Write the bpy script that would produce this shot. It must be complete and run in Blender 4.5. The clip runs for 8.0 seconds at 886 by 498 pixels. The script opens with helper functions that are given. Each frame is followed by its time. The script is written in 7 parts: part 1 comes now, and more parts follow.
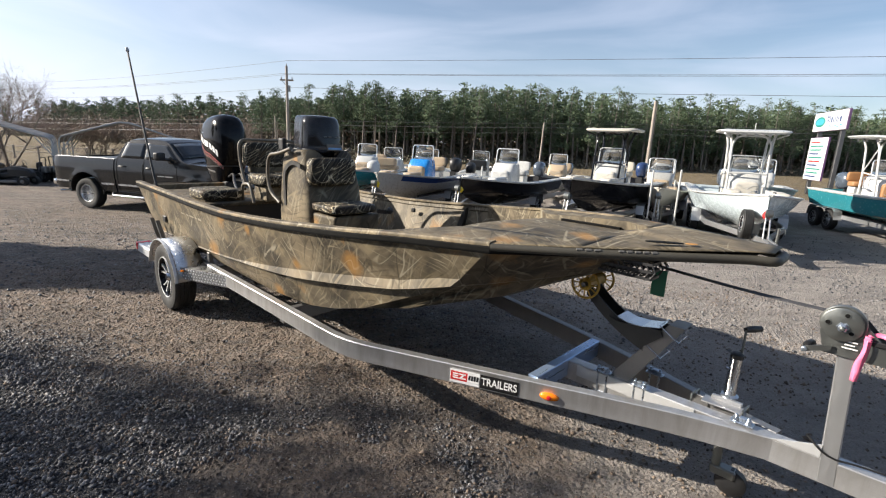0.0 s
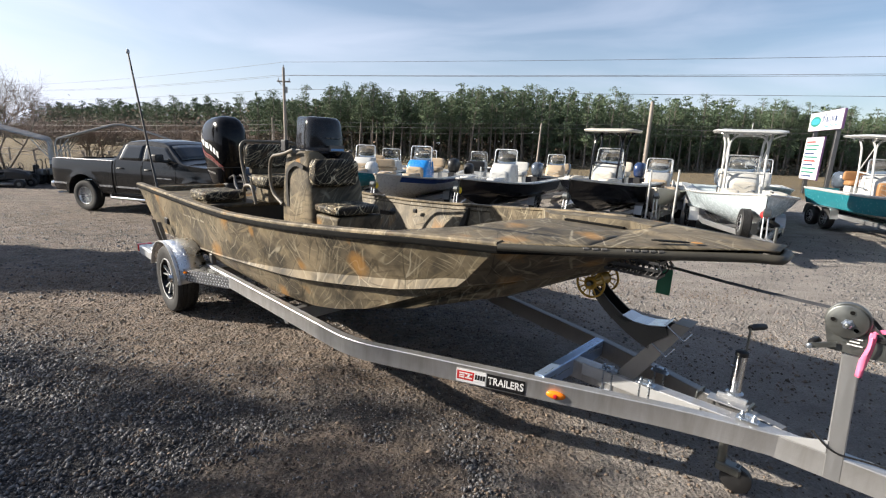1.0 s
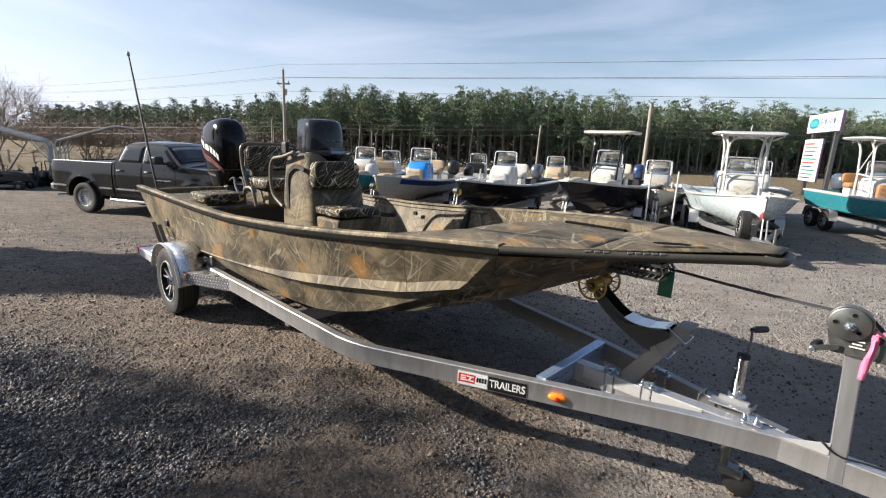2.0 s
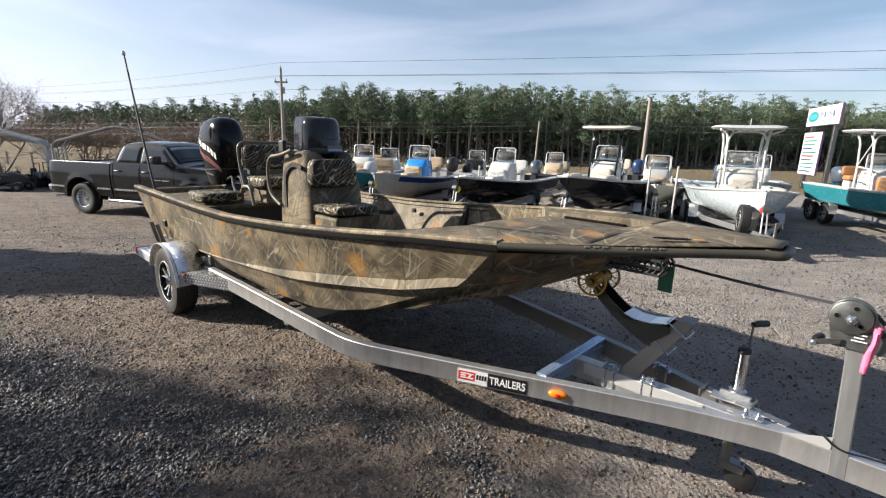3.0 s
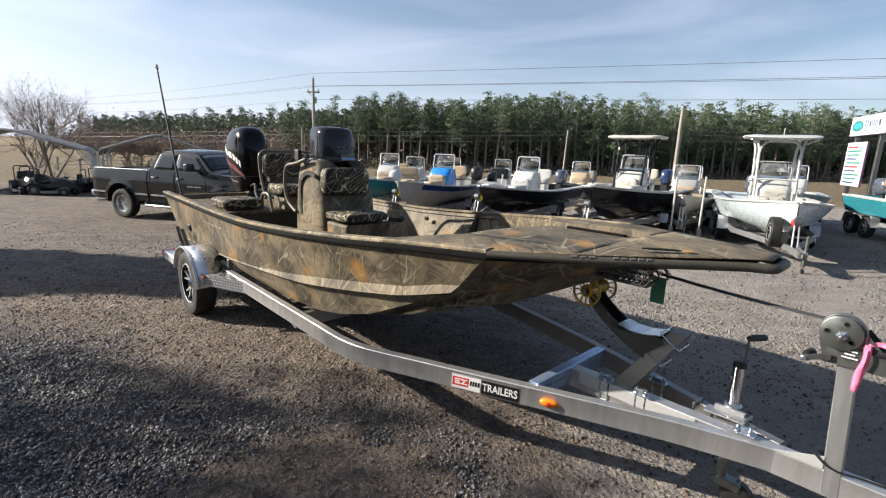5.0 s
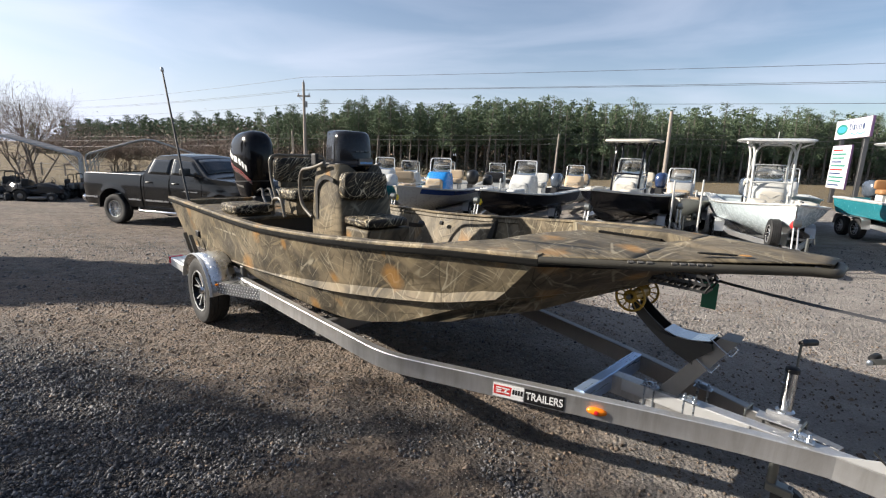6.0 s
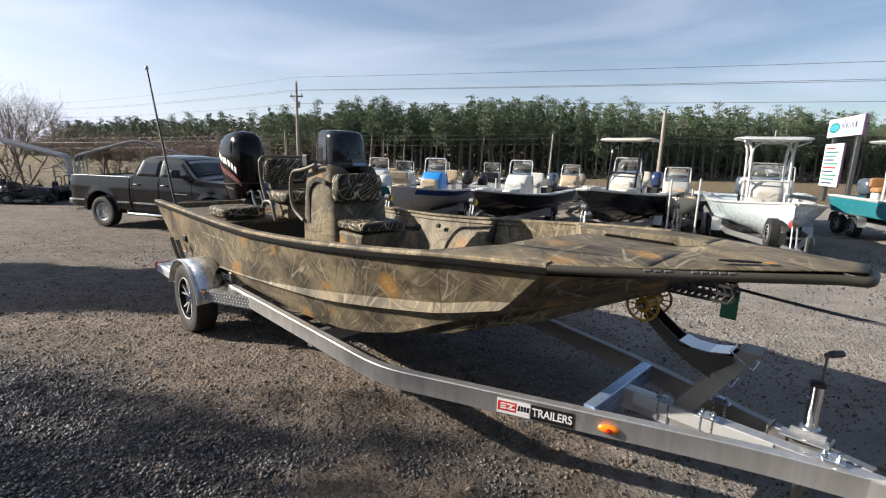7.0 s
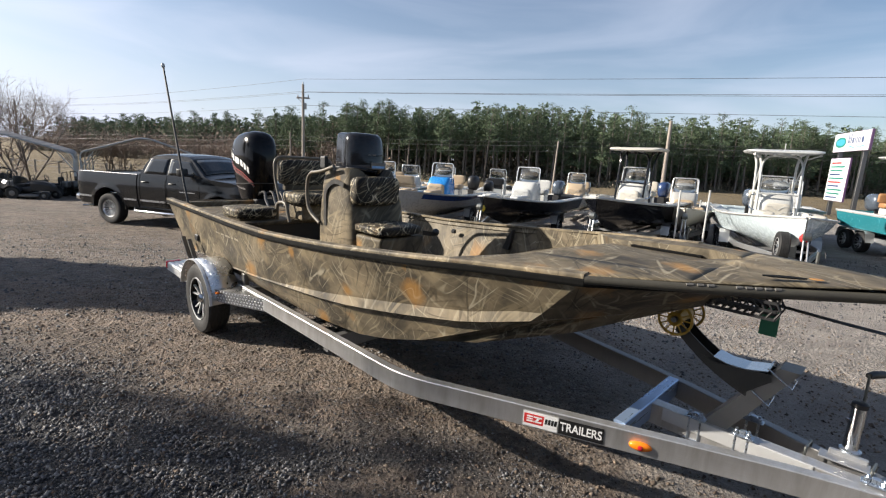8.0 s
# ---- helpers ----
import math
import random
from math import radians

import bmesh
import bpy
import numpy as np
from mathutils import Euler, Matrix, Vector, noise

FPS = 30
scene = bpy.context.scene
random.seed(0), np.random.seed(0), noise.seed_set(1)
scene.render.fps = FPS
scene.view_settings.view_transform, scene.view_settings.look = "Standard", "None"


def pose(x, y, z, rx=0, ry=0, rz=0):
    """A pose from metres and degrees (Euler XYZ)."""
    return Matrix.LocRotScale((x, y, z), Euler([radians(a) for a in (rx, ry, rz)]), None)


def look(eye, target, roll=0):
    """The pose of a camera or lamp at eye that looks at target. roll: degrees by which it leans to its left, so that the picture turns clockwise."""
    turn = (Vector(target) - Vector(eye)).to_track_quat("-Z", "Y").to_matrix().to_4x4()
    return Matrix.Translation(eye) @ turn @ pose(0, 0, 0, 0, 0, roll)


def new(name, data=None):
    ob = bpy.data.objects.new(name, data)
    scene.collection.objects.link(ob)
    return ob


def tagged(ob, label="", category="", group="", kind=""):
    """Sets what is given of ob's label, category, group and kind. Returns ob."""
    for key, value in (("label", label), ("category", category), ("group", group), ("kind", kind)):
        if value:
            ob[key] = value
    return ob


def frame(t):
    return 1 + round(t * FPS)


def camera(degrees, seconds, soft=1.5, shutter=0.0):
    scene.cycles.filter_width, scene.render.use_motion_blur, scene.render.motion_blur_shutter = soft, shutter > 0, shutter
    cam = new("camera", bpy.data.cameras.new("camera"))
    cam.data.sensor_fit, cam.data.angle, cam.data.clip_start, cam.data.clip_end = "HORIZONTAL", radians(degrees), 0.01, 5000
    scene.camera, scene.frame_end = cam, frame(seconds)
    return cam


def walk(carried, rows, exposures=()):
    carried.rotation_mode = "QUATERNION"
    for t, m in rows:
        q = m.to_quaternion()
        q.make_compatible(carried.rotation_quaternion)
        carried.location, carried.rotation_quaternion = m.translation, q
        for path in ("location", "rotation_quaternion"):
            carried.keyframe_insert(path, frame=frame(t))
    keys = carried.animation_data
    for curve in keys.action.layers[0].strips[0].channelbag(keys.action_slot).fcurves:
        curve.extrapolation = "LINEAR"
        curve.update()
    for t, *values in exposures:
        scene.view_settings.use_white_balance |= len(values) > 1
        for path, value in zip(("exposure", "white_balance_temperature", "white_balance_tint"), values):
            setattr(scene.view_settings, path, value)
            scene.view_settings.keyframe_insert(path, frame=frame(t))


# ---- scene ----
cam = camera(87.3, 8.0, 1.2)
PATH = [
    (0, (0.003, 0.011, 1.766), (-0.061, 1.96, 1.321), 2.7),
    (0.5, (-0.012, 0.003, 1.763), (-0.069, 1.952, 1.318), 2.6),
    (1, (-0.046, -0.006, 1.763), (-0.099, 1.944, 1.322), 2.5),
    (1.5, (-0.058, -0.008, 1.767), (-0.112, 1.945, 1.338), 2.6),
    (3, (-0.049, 0.013, 1.762), (-0.099, 1.963, 1.317), 1.9),
    (3.5, (0.018, 0.016, 1.771), (-0.05, 1.966, 1.332), 1.5),
    (4, (0.118, 0.001, 1.776), (0.032, 1.953, 1.349), 1.8),
    (4.5, (0.151, -0.018, 1.776), (0.026, 1.932, 1.352), 1.9),
    (5, (0.137, -0.035, 1.776), (-0.034, 1.914, 1.362), 2.1),
    (5.2, (0.1, -0.043, 1.768), (-0.082, 1.907, 1.363), 2.3),
    (6.3, (-0.22, 0.04, 1.763), (-0.321, 1.998, 1.367), 1.9),
    (6.5, (-0.226, 0.072, 1.757), (-0.321, 2.03, 1.36), 1.9),
    (7, (-0.203, 0.176, 1.768), (-0.304, 2.134, 1.372), 1.7),
    (7.5, (-0.22, 0.217, 1.759), (-0.341, 2.177, 1.376), 2.4),
    (8, (-0.355, 0.223, 1.762), (-0.46, 2.184, 1.386), 3.1),
]
walk(cam, [(t, look(eye, target, roll)) for t, eye, target, roll in PATH], [(0, 0.60), (3.5, 0.60), (4.5, 0.58), (6.5, 0.51), (8, 0.47)])

# ---- world and sun ----
SUN = Vector((-0.908, 0.01, 0.435)).normalized()
world = bpy.data.worlds.new("sky")
scene.world = world
world.use_nodes = True
wn, wl = world.node_tree.nodes, world.node_tree.links
sky = wn.new("ShaderNodeTexSky")
sky.sky_type, sky.sun_disc = "NISHITA", False
sky.sun_elevation = math.asin(SUN.z)
sky.sun_rotation = math.atan2(SUN.x, SUN.y)
sky.air_density, sky.dust_density, sky.ozone_density = 1.0, 0.6, 2.6
# thin streaks of high cloud, milky towards the horizon
tc = wn.new("ShaderNodeTexCoord")
mp = wn.new("ShaderNodeMapping")
mp.inputs["Scale"].default_value = (1.2, 2.6, 7.0)
mp.inputs["Rotation"].default_value = (0, 0.25, 0.4)
nz = wn.new("ShaderNodeTexNoise")
nz.inputs["Scale"].default_value, nz.inputs["Detail"].default_value, nz.inputs["Distortion"].default_value = 1.6, 7.0, 0.6
rp = wn.new("ShaderNodeValToRGB")
rp.color_ramp.elements[0].position, rp.color_ramp.elements[1].position = 0.40, 0.78
cm = wn.new("ShaderNodeMix")
cm.data_type = "RGBA"
cm.inputs["B"].default_value = (6.7, 7.2, 8.7, 1)
sc = wn.new("ShaderNodeMath")
sc.operation, sc.inputs[1].default_value = "MULTIPLY", 0.42
wl.new(tc.outputs["Generated"], mp.inputs["Vector"])
wl.new(mp.outputs["Vector"], nz.inputs["Vector"])
wl.new(nz.outputs["Fac"], rp.inputs["Fac"])
wl.new(rp.outputs["Color"], sc.inputs[0])
# haze: pale towards the horizon all round
sxyz = wn.new("ShaderNodeSeparateXYZ")
hz1 = wn.new("ShaderNodeMath")
hz1.operation, hz1.inputs[0].default_value = "SUBTRACT", 1.0
hz1.use_clamp = True
hz2 = wn.new("ShaderNodeMath")
hz2.operation, hz2.inputs[1].default_value = "POWER", 5.0
hz3 = wn.new("ShaderNodeMath")
hz3.operation, hz3.inputs[1].default_value = "MULTIPLY", 0.58
hz4 = wn.new("ShaderNodeMath")
hz4.operation, hz4.use_clamp = "ADD", True
wl.new(tc.outputs["Generated"], sxyz.inputs[0])
wl.new(sxyz.outputs["Z"], hz1.inputs[1])
wl.new(hz1.outputs[0], hz2.inputs[0])
# paler on the sun's side, clearer and bluer opposite
dot = wn.new("ShaderNodeVectorMath")
dot.operation = "DOT_PRODUCT"
dot.inputs[1].default_value = SUN
side = wn.new("ShaderNodeMapRange")
side.inputs["From Min"].default_value, side.inputs["From Max"].default_value = -0.75, 0.75
side.inputs["To Min"].default_value, side.inputs["To Max"].default_value = 0.35, 1.75
hzm = wn.new("ShaderNodeMath")
hzm.operation = "MULTIPLY"
wl.new(tc.outputs["Generated"], dot.inputs[0])
wl.new(dot.outputs["Value"], side.inputs["Value"])
wl.new(hz2.outputs[0], hzm.inputs[0])
wl.new(side.outputs[0], hzm.inputs[1])
wl.new(hzm.outputs[0], hz3.inputs[0])
wl.new(sc.outputs[0], hz4.inputs[0])
wl.new(hz3.outputs[0], hz4.inputs[1])
wl.new(hz4.outputs[0], cm.inputs["Factor"])
wl.new(sky.outputs[0], cm.inputs["A"])
# broad pale aureole round the veiled sun
au1 = wn.new("ShaderNodeMath")
au1.operation, au1.inputs[1].default_value = "MAXIMUM", 0.0
au2 = wn.new("ShaderNodeMath")
au2.operation, au2.inputs[1].default_value = "POWER", 5.0
au3 = wn.new("ShaderNodeMix")
au3.data_type, au3.blend_type = "RGBA", "ADD"
au3.inputs["B"].default_value = (5.5, 5.4, 5.4, 1)
wl.new(dot.outputs["Value"], au1.inputs[0])
wl.new(au1.outputs[0], au2.inputs[0])
wl.new(au2.outputs[0], au3.inputs["Factor"])
wl.new(cm.outputs["Result"], au3.inputs["A"])
wl.new(au3.outputs["Result"], wn["Background"].inputs["Color"])
wn["Background"].inputs["Strength"].default_value = 0.088
sun = new("sun", bpy.data.lights.new("sun", "SUN"))
sun.data.energy, sun.data.angle, sun.data.color = 7.6, radians(0.6), (1.0, 0.91, 0.78)
sun.matrix_world = look((0, 0, 30), Vector((0, 0, 30)) - SUN)


# ---- materials ----
class Mat:
    """A node material on a Principled shader, with short ways to add nodes."""

    def __init__(self, name, colour=(0.5, 0.5, 0.5), rough=0.6, metal=0.0, **kw):
        self.m = bpy.data.materials.new(name)
        self.m.use_nodes = True
        self.n, self.l = self.m.node_tree.nodes, self.m.node_tree.links
        self.p = self.n["Principled BSDF"]
        self.set("Base Color", (*colour, 1))
        self.set("Roughness", rough)
        self.set("Metallic", metal)
        for k, v in kw.items():
            self.set(k.replace("_", " "), v)

    def set(self, key, v):
        if isinstance(v, bpy.types.NodeSocket):
            self.l.new(v, self.p.inputs[key])
        else:
            self.p.inputs[key].default_value = v
        return self

    def node(self, kind, ins=None, **props):
        nd = self.n.new("ShaderNode" + kind)
        for k, v in props.items():
            if k == "data_type":
                nd.data_type = v
            elif k == "operation":
                nd.operation = v
            elif k == "blend_type":
                nd.blend_type = v
            elif k == "feature":
                nd.feature = v
            elif k == "wave_type":
                nd.wave_type = v
            elif k == "invert":
                nd.invert = v
        for k, v in (ins or {}).items():
            if isinstance(v, bpy.types.NodeSocket):
                self.l.new(v, nd.inputs[k])
            else:
                nd.inputs[k].default_value = v
        return nd

    def coord(self, scale=(1, 1, 1), rot=(0, 0, 0), loc=(0, 0, 0), kind="Object"):
        t = self.node("TexCoord")
        return self.node("Mapping", {"Vector": t.outputs[kind], "Scale": scale, "Rotation": rot, "Location": loc}).outputs[0]

    def noise(self, vec, scale=5.0, detail=4.0, rough=0.55, dist=0.0):
        return self.node("TexNoise", {"Vector": vec, "Scale": scale, "Detail": detail, "Roughness": rough, "Distortion": dist}).outputs["Fac"]

    def ramp(self, fac, *stops):
        r = self.node("ValToRGB", {"Fac": fac})
        el = r.color_ramp.elements
        while len(el) < len(stops):
            el.new(0.5)
        for e, (pos, col) in zip(el, stops):
            e.position = pos
            e.color = (*col, 1) if isinstance(col, tuple) else (col, col, col, 1)
        return r.outputs["Color"]

    def mix(self, fac, a, b, kind="MIX"):
        nd = self.node("Mix", data_type="RGBA", blend_type=kind)
        for key, v in (("Factor", fac), ("A", a), ("B", b)):
            if isinstance(v, bpy.types.NodeSocket):
                self.l.new(v, nd.inputs[key])
            else:
                nd.inputs[key].default_value = (*v, 1) if isinstance(v, tuple) else v
        return nd.outputs["Result"]

    def maths(self, op, a, b=0.5):
        nd = self.node("Math", operation=op)
        for i, v in enumerate((a, b)):
            if isinstance(v, bpy.types.NodeSocket):
                self.l.new(v, nd.inputs[i])
            else:
                nd.inputs[i].default_value = v
        return nd.outputs[0]

    def bump(self, height, strength=0.4, distance=0.01):
        b = self.node("Bump", {"Height": height, "Strength": strength, "Distance": distance})
        return self.set("Normal", b.outputs[0])


def painted(name, colour, rough=0.35, metal=0.0, dirt=0.15, coat=0.0, scale=3.0):
    """Paint, gelcoat or plastic with faint dirt and uneven gloss."""
    k = Mat(name, colour, rough, metal)
    v = k.coord()
    big = k.noise(v, scale, 5)
    fine = k.noise(v, scale * 18, 3)
    dark = tuple(c * (1 - dirt * 1.6) for c in colour)
    lite = tuple(min(1, c * (1 + dirt * 0.3) + dirt * 0.012) for c in colour)
    k.set("Base Color", k.mix(fine, k.ramp(big, (0.3, dark), (0.7, colour)), k.ramp(big, (0.3, colour), (0.8, lite))))
    k.set("Roughness", k.ramp(k.noise(v, scale * 5, 4), (0.3, max(0.02, rough - 0.1)), (0.75, min(1, rough + 0.14))))
    if coat:
        k.set("Coat Weight", coat)
    return k.m


def metal(name, colour, rough=0.35, streak=(60, 3, 60), metallic=1.0):
    """Bare metal with rolled streaks and dull blotches."""
    k = Mat(name, colour, rough, metallic)
    v = k.coord(streak)
    s = k.noise(v, 1.0, 4, 0.7)
    b = k.noise(k.coord(), 4.0, 5)
    dark = tuple(c * 0.72 for c in colour)
    k.set("Base Color", k.mix(b, dark, colour))
    k.set("Roughness", k.ramp(s, (0.25, max(0.05, rough - 0.1)), (0.75, rough + 0.16)))
    k.bump(s, 0.08, 0.002)
    return k.m


def camo(name, tone=1.0, contrast=1.0, base3=((0.040, 0.034, 0.026), (0.112, 0.092, 0.062), (0.185, 0.148, 0.098)), zoom=1.0, rust=0.62, warm=(0.26, 0.205, 0.125), stem=1.0, broad=1.0, dens=0.0):
    """Printed marsh-grass camouflage: brown ground, crossing pale reeds, rust leaves, dark gaps."""
    k = Mat(name, (0.2, 0.16, 0.1), 0.5)
    t = k.node("TexCoord")
    sp = k.node("SeparateXYZ", {"Vector": t.outputs["Object"]})
    u0 = k.maths("ADD", sp.outputs["X"], k.maths("MULTIPLY", sp.outputs["Y"], 0.62))
    v0 = k.maths("SUBTRACT", sp.outputs["Z"], k.maths("MULTIPLY", sp.outputs["Y"], 0.80))
    flat = k.node("CombineXYZ", {"X": u0, "Y": v0, "Z": 0.0}).outputs[0]
    flat = k.node("Mapping", {"Vector": flat, "Scale": (zoom, zoom, zoom)}).outputs[0]
    wob = k.node("TexNoise", {"Vector": flat, "Scale": 1.7, "Detail": 1.0})
    wv = k.node("VectorMath", {0: wob.outputs["Color"], 1: (0.5, 0.5, 0.5)}, operation="SUBTRACT").outputs[0]
    wv = k.node("VectorMath", {0: wv, 1: (0.38, 0.38, 0)}, operation="MULTIPLY").outputs[0]
    warped = k.node("VectorMath", {0: flat, 1: wv}, operation="ADD").outputs[0]
    base = k.ramp(k.noise(flat, 2.6, 5, 0.6), *zip((0.36, 0.50, 0.66), [tuple(x * tone for x in c) for c in base3]))
    col = base
    # soft warm and dark blotches
    col = k.mix(k.maths("MULTIPLY", k.ramp(k.noise(k.node("Mapping", {"Vector": flat, "Location": (7.7, 3.1, 0)}).outputs[0], 4.2, 4, 0.6), (0.50, 0.0), (0.66, 1.0)), 0.7), col, tuple(x * tone for x in base3[0]))
    col = k.mix(k.maths("MULTIPLY", k.ramp(k.noise(k.node("Mapping", {"Vector": flat, "Location": (1.7, 9.1, 0)}).outputs[0], 3.4, 3, 0.6), (0.54, 0.0), (0.68, 1.0)), 0.55), col, tuple(x * tone for x in warm))
    # broad dim reeds: stretched strokes in several directions, masked into clumps
    strokes = ((1.15, 2.4, 26, (0.040, 0.032, 0.020), 0.57), (0.05, 1.6, 20, (0.05, 0.038, 0.022), 0.58), (-0.5, 2.2, 30, (0.23, 0.185, 0.115), 0.59), (-1.05, 2.4, 40, (0.34, 0.295, 0.205), 0.61), (0.8, 3.0, 46, (0.36, 0.315, 0.225), 0.62))
    for i, (a, lo, hi, c, thr) in enumerate(strokes):
        m = k.node("Mapping", {"Vector": warped, "Rotation": (0, 0, a), "Location": (i * 3.1, i * 1.7, 0)}).outputs[0]
        m = k.node("Mapping", {"Vector": m, "Scale": (lo, hi, 1)}).outputs[0]
        st = k.noise(m, 1.0, 1.5, 0.5)
        cl = k.noise(k.node("Mapping", {"Vector": flat, "Location": (i * 5.3, 2.0 * i, 0)}).outputs[0], 2.2, 2)
        f = k.maths("MULTIPLY", k.ramp(st, (thr - 0.03, 0.0), (thr + 0.03, 1.0)), k.ramp(cl, (0.45, 0.0), (0.62, 0.62 * contrast * broad)))
        col = k.mix(f, col, tuple(x * tone for x in c))
    # thin bent grass stems: level lines of a stretched noise, broken into stretches
    for i, (a, lo, hi, w, c) in enumerate(((1.2, 1.2, 5.5, 0.0065, (0.36, 0.32, 0.235)), (0.35, 1.4, 7.0, 0.008, (0.33, 0.28, 0.19)), (-0.9, 1.5, 6.0, 0.0065, (0.40, 0.36, 0.27)), (1.9, 2.2, 8.0, 0.011, (0.028, 0.022, 0.015)), (-0.2, 2.4, 9.0, 0.014, (0.045, 0.034, 0.022)))):
        m = k.node("Mapping", {"Vector": flat, "Rotation": (0, 0, a), "Location": (i * 2.3 + 0.7, i * 4.1, 0)}).outputs[0]
        m = k.node("Mapping", {"Vector": m, "Scale": (lo, hi, 1)}).outputs[0]
        d = k.maths("ABSOLUTE", k.maths("SUBTRACT", k.noise(m, 1.0, 0.6, 0.4), 0.5))
        cl = k.noise(k.node("Mapping", {"Vector": flat, "Location": (i * 7.3 + 3, 1.0 - 2.0 * i, 0)}).outputs[0], 3.6, 1)
        f = k.maths("MULTIPLY", k.ramp(d, (w * 0.6, 1.0), (w * 1.6, 0.0)), k.ramp(cl, (0.50 - dens, 0.0), (0.60 - dens, 0.75 * contrast)))
        col = k.mix(f, col, tuple(min(0.8, x * tone * stem) for x in c))
    # rust and orange leaves
    for j, (sc_, lo) in enumerate(((2.7, 0.70), (4.6, 0.80))):
        vo = k.node("TexVoronoi", {"Vector": k.node("Mapping", {"Vector": warped, "Location": (j * 2.9, 0.4, 0)}).outputs[0], "Scale": sc_})
        pick = k.ramp(k.node("SeparateColor", {"Color": vo.outputs["Color"]}).outputs[0], (lo, 0.0), (lo + 0.02, 1.0))
        leaf = k.maths("MULTIPLY", pick, k.ramp(k.maths("ADD", vo.outputs["Distance"], k.maths("MULTIPLY", k.noise(flat, 17, 3), 0.26)), (0.27, 1.0), (0.46, 0.0)))
        col = k.mix(k.maths("MULTIPLY", leaf, rust), col, (0.34 * tone, 0.17 * tone, 0.042 * tone))
    k.set("Base Color", col)
    k.set("Roughness", k.ramp(k.noise(flat, 9, 4), (0.3, 0.54), (0.8, 0.70)))
    k.set("Specular IOR Level", 0.22)
    k.bump(k.noise(flat, 60, 2), 0.06, 0.002)
    return k.m


# ---- mesh helpers ----
def part(name, bm, material, parent=None, label="", smooth=False, angle=None):
    """Links a bmesh as one mesh object under a thing or a part."""
    me = bpy.data.meshes.new(name)
    bmesh.ops.recalc_face_normals(bm, faces=bm.faces)
    for f in bm.faces:
        f.smooth = smooth
    bm.to_mesh(me)
    bm.free()
    me.materials.append(material)
    if smooth:
        me.set_sharp_from_angle(angle=radians(angle or 40))
    ob = new(name, me)
    if parent is not None:
        ob.parent = parent
    return tagged(ob, label)


def thing(name, m, label, category, group="", kind=""):
    ob = new(name)
    ob.empty_display_size = 0.1
    ob.matrix_world = m
    return tagged(ob, label, category, group, kind)


def soup(name, verts, faces, material, parent=None, label=""):
    """A mesh straight from arrays (triangles), for large amounts of small pieces."""
    me = bpy.data.meshes.new(name)
    verts, faces = np.asarray(verts, np.float32), np.asarray(faces, np.int32)
    me.vertices.add(len(verts))
    me.vertices.foreach_set("co", verts.ravel())
    me.loops.add(faces.size)
    me.loops.foreach_set("vertex_index", faces.ravel())
    me.polygons.add(len(faces))
    me.polygons.foreach_set("loop_start", np.arange(0, faces.size, faces.shape[1], dtype=np.int32))
    me.polygons.foreach_set("loop_total", np.full(len(faces), faces.shape[1], np.int32))
    me.update(calc_edges=True)
    me.validate()
    me.materials.append(material)
    ob = new(name, me)
    if parent is not None:
        ob.parent = parent
    return tagged(ob, label)


def box(bm, x0, x1, y0, y1, z0, z1, bevel=0.0, m=None, segs=1):
    vs = [bm.verts.new((x, y, z)) for x in (x0, x1) for y in (y0, y1) for z in (z0, z1)]
    fs = [bm.faces.new([vs[i] for i in q]) for q in ((0, 1, 3, 2), (4, 6, 7, 5), (0, 4, 5, 1), (2, 3, 7, 6), (0, 2, 6, 4), (1, 5, 7, 3))]
    if bevel:
        es = list({e for f in fs for e in f.edges})
        out = bmesh.ops.bevel(bm, geom=es, offset=bevel, segments=segs, affect="EDGES", profile=0.7)
        vs = list({v for f in out["faces"] for v in f.verts} | {v for v in vs if v.is_valid})
    if m is not None:
        bmesh.ops.transform(bm, matrix=m, verts=vs)
    return bm


def boxed(*a, **k):
    return box(bmesh.new(), *a, **k)


def tube(bm, path, r, n=10, closed=False, caps=True, up=None):
    """A round bar along a path; r is a radius or one radius a point."""
    pts = [Vector(p) for p in path]
    rs = r if isinstance(r, (list, tuple)) else [r] * len(pts)
    rings, side = [], None
    for i, p in enumerate(pts):
        a = pts[i - 1] if (i or closed) else p
        b = pts[(i + 1) % len(pts)] if (i < len(pts) - 1 or closed) else p
        d = (b - a).normalized()
        if side is None:
            side = d.cross(Vector(up or (0, 0, 1)))
            if side.length < 1e-3:
                side = d.cross(Vector((1, 0, 0)))
        side = (side - d * side.dot(d)).normalized()
        w = d.cross(side)
        rings.append([bm.verts.new(p + (side * math.cos(2 * math.pi * j / n) + w * math.sin(2 * math.pi * j / n)) * rs[i]) for j in range(n)])
    m = len(rings)
    for i in range(m if closed else m - 1):
        a, b = rings[i], rings[(i + 1) % m]
        for j in range(n):
            bm.faces.new((a[j], a[(j + 1) % n], b[(j + 1) % n], b[j]))
    if caps and not closed:
        bm.faces.new(rings[0][::-1])
        bm.faces.new(rings[-1])
    return bm


def tubed(path, r, n=10, **k):
    return tube(bmesh.new(), path, r, n, **k)


def rounded(points, radius, steps=4):
    """The same way with its corners rounded."""
    P = [Vector(p) for p in points]
    out = [P[0]]
    for a, b, c in zip(P, P[1:], P[2:]):
        r = min(radius, (a - b).length * 0.49, (c - b).length * 0.49)
        s, e = b + (a - b).normalized() * r, b + (c - b).normalized() * r
        for i in range(steps + 1):
            t = i / steps
            out.append(s * (1 - t) ** 2 + b * 2 * t * (1 - t) + e * t * t)
    return out + [P[-1]]


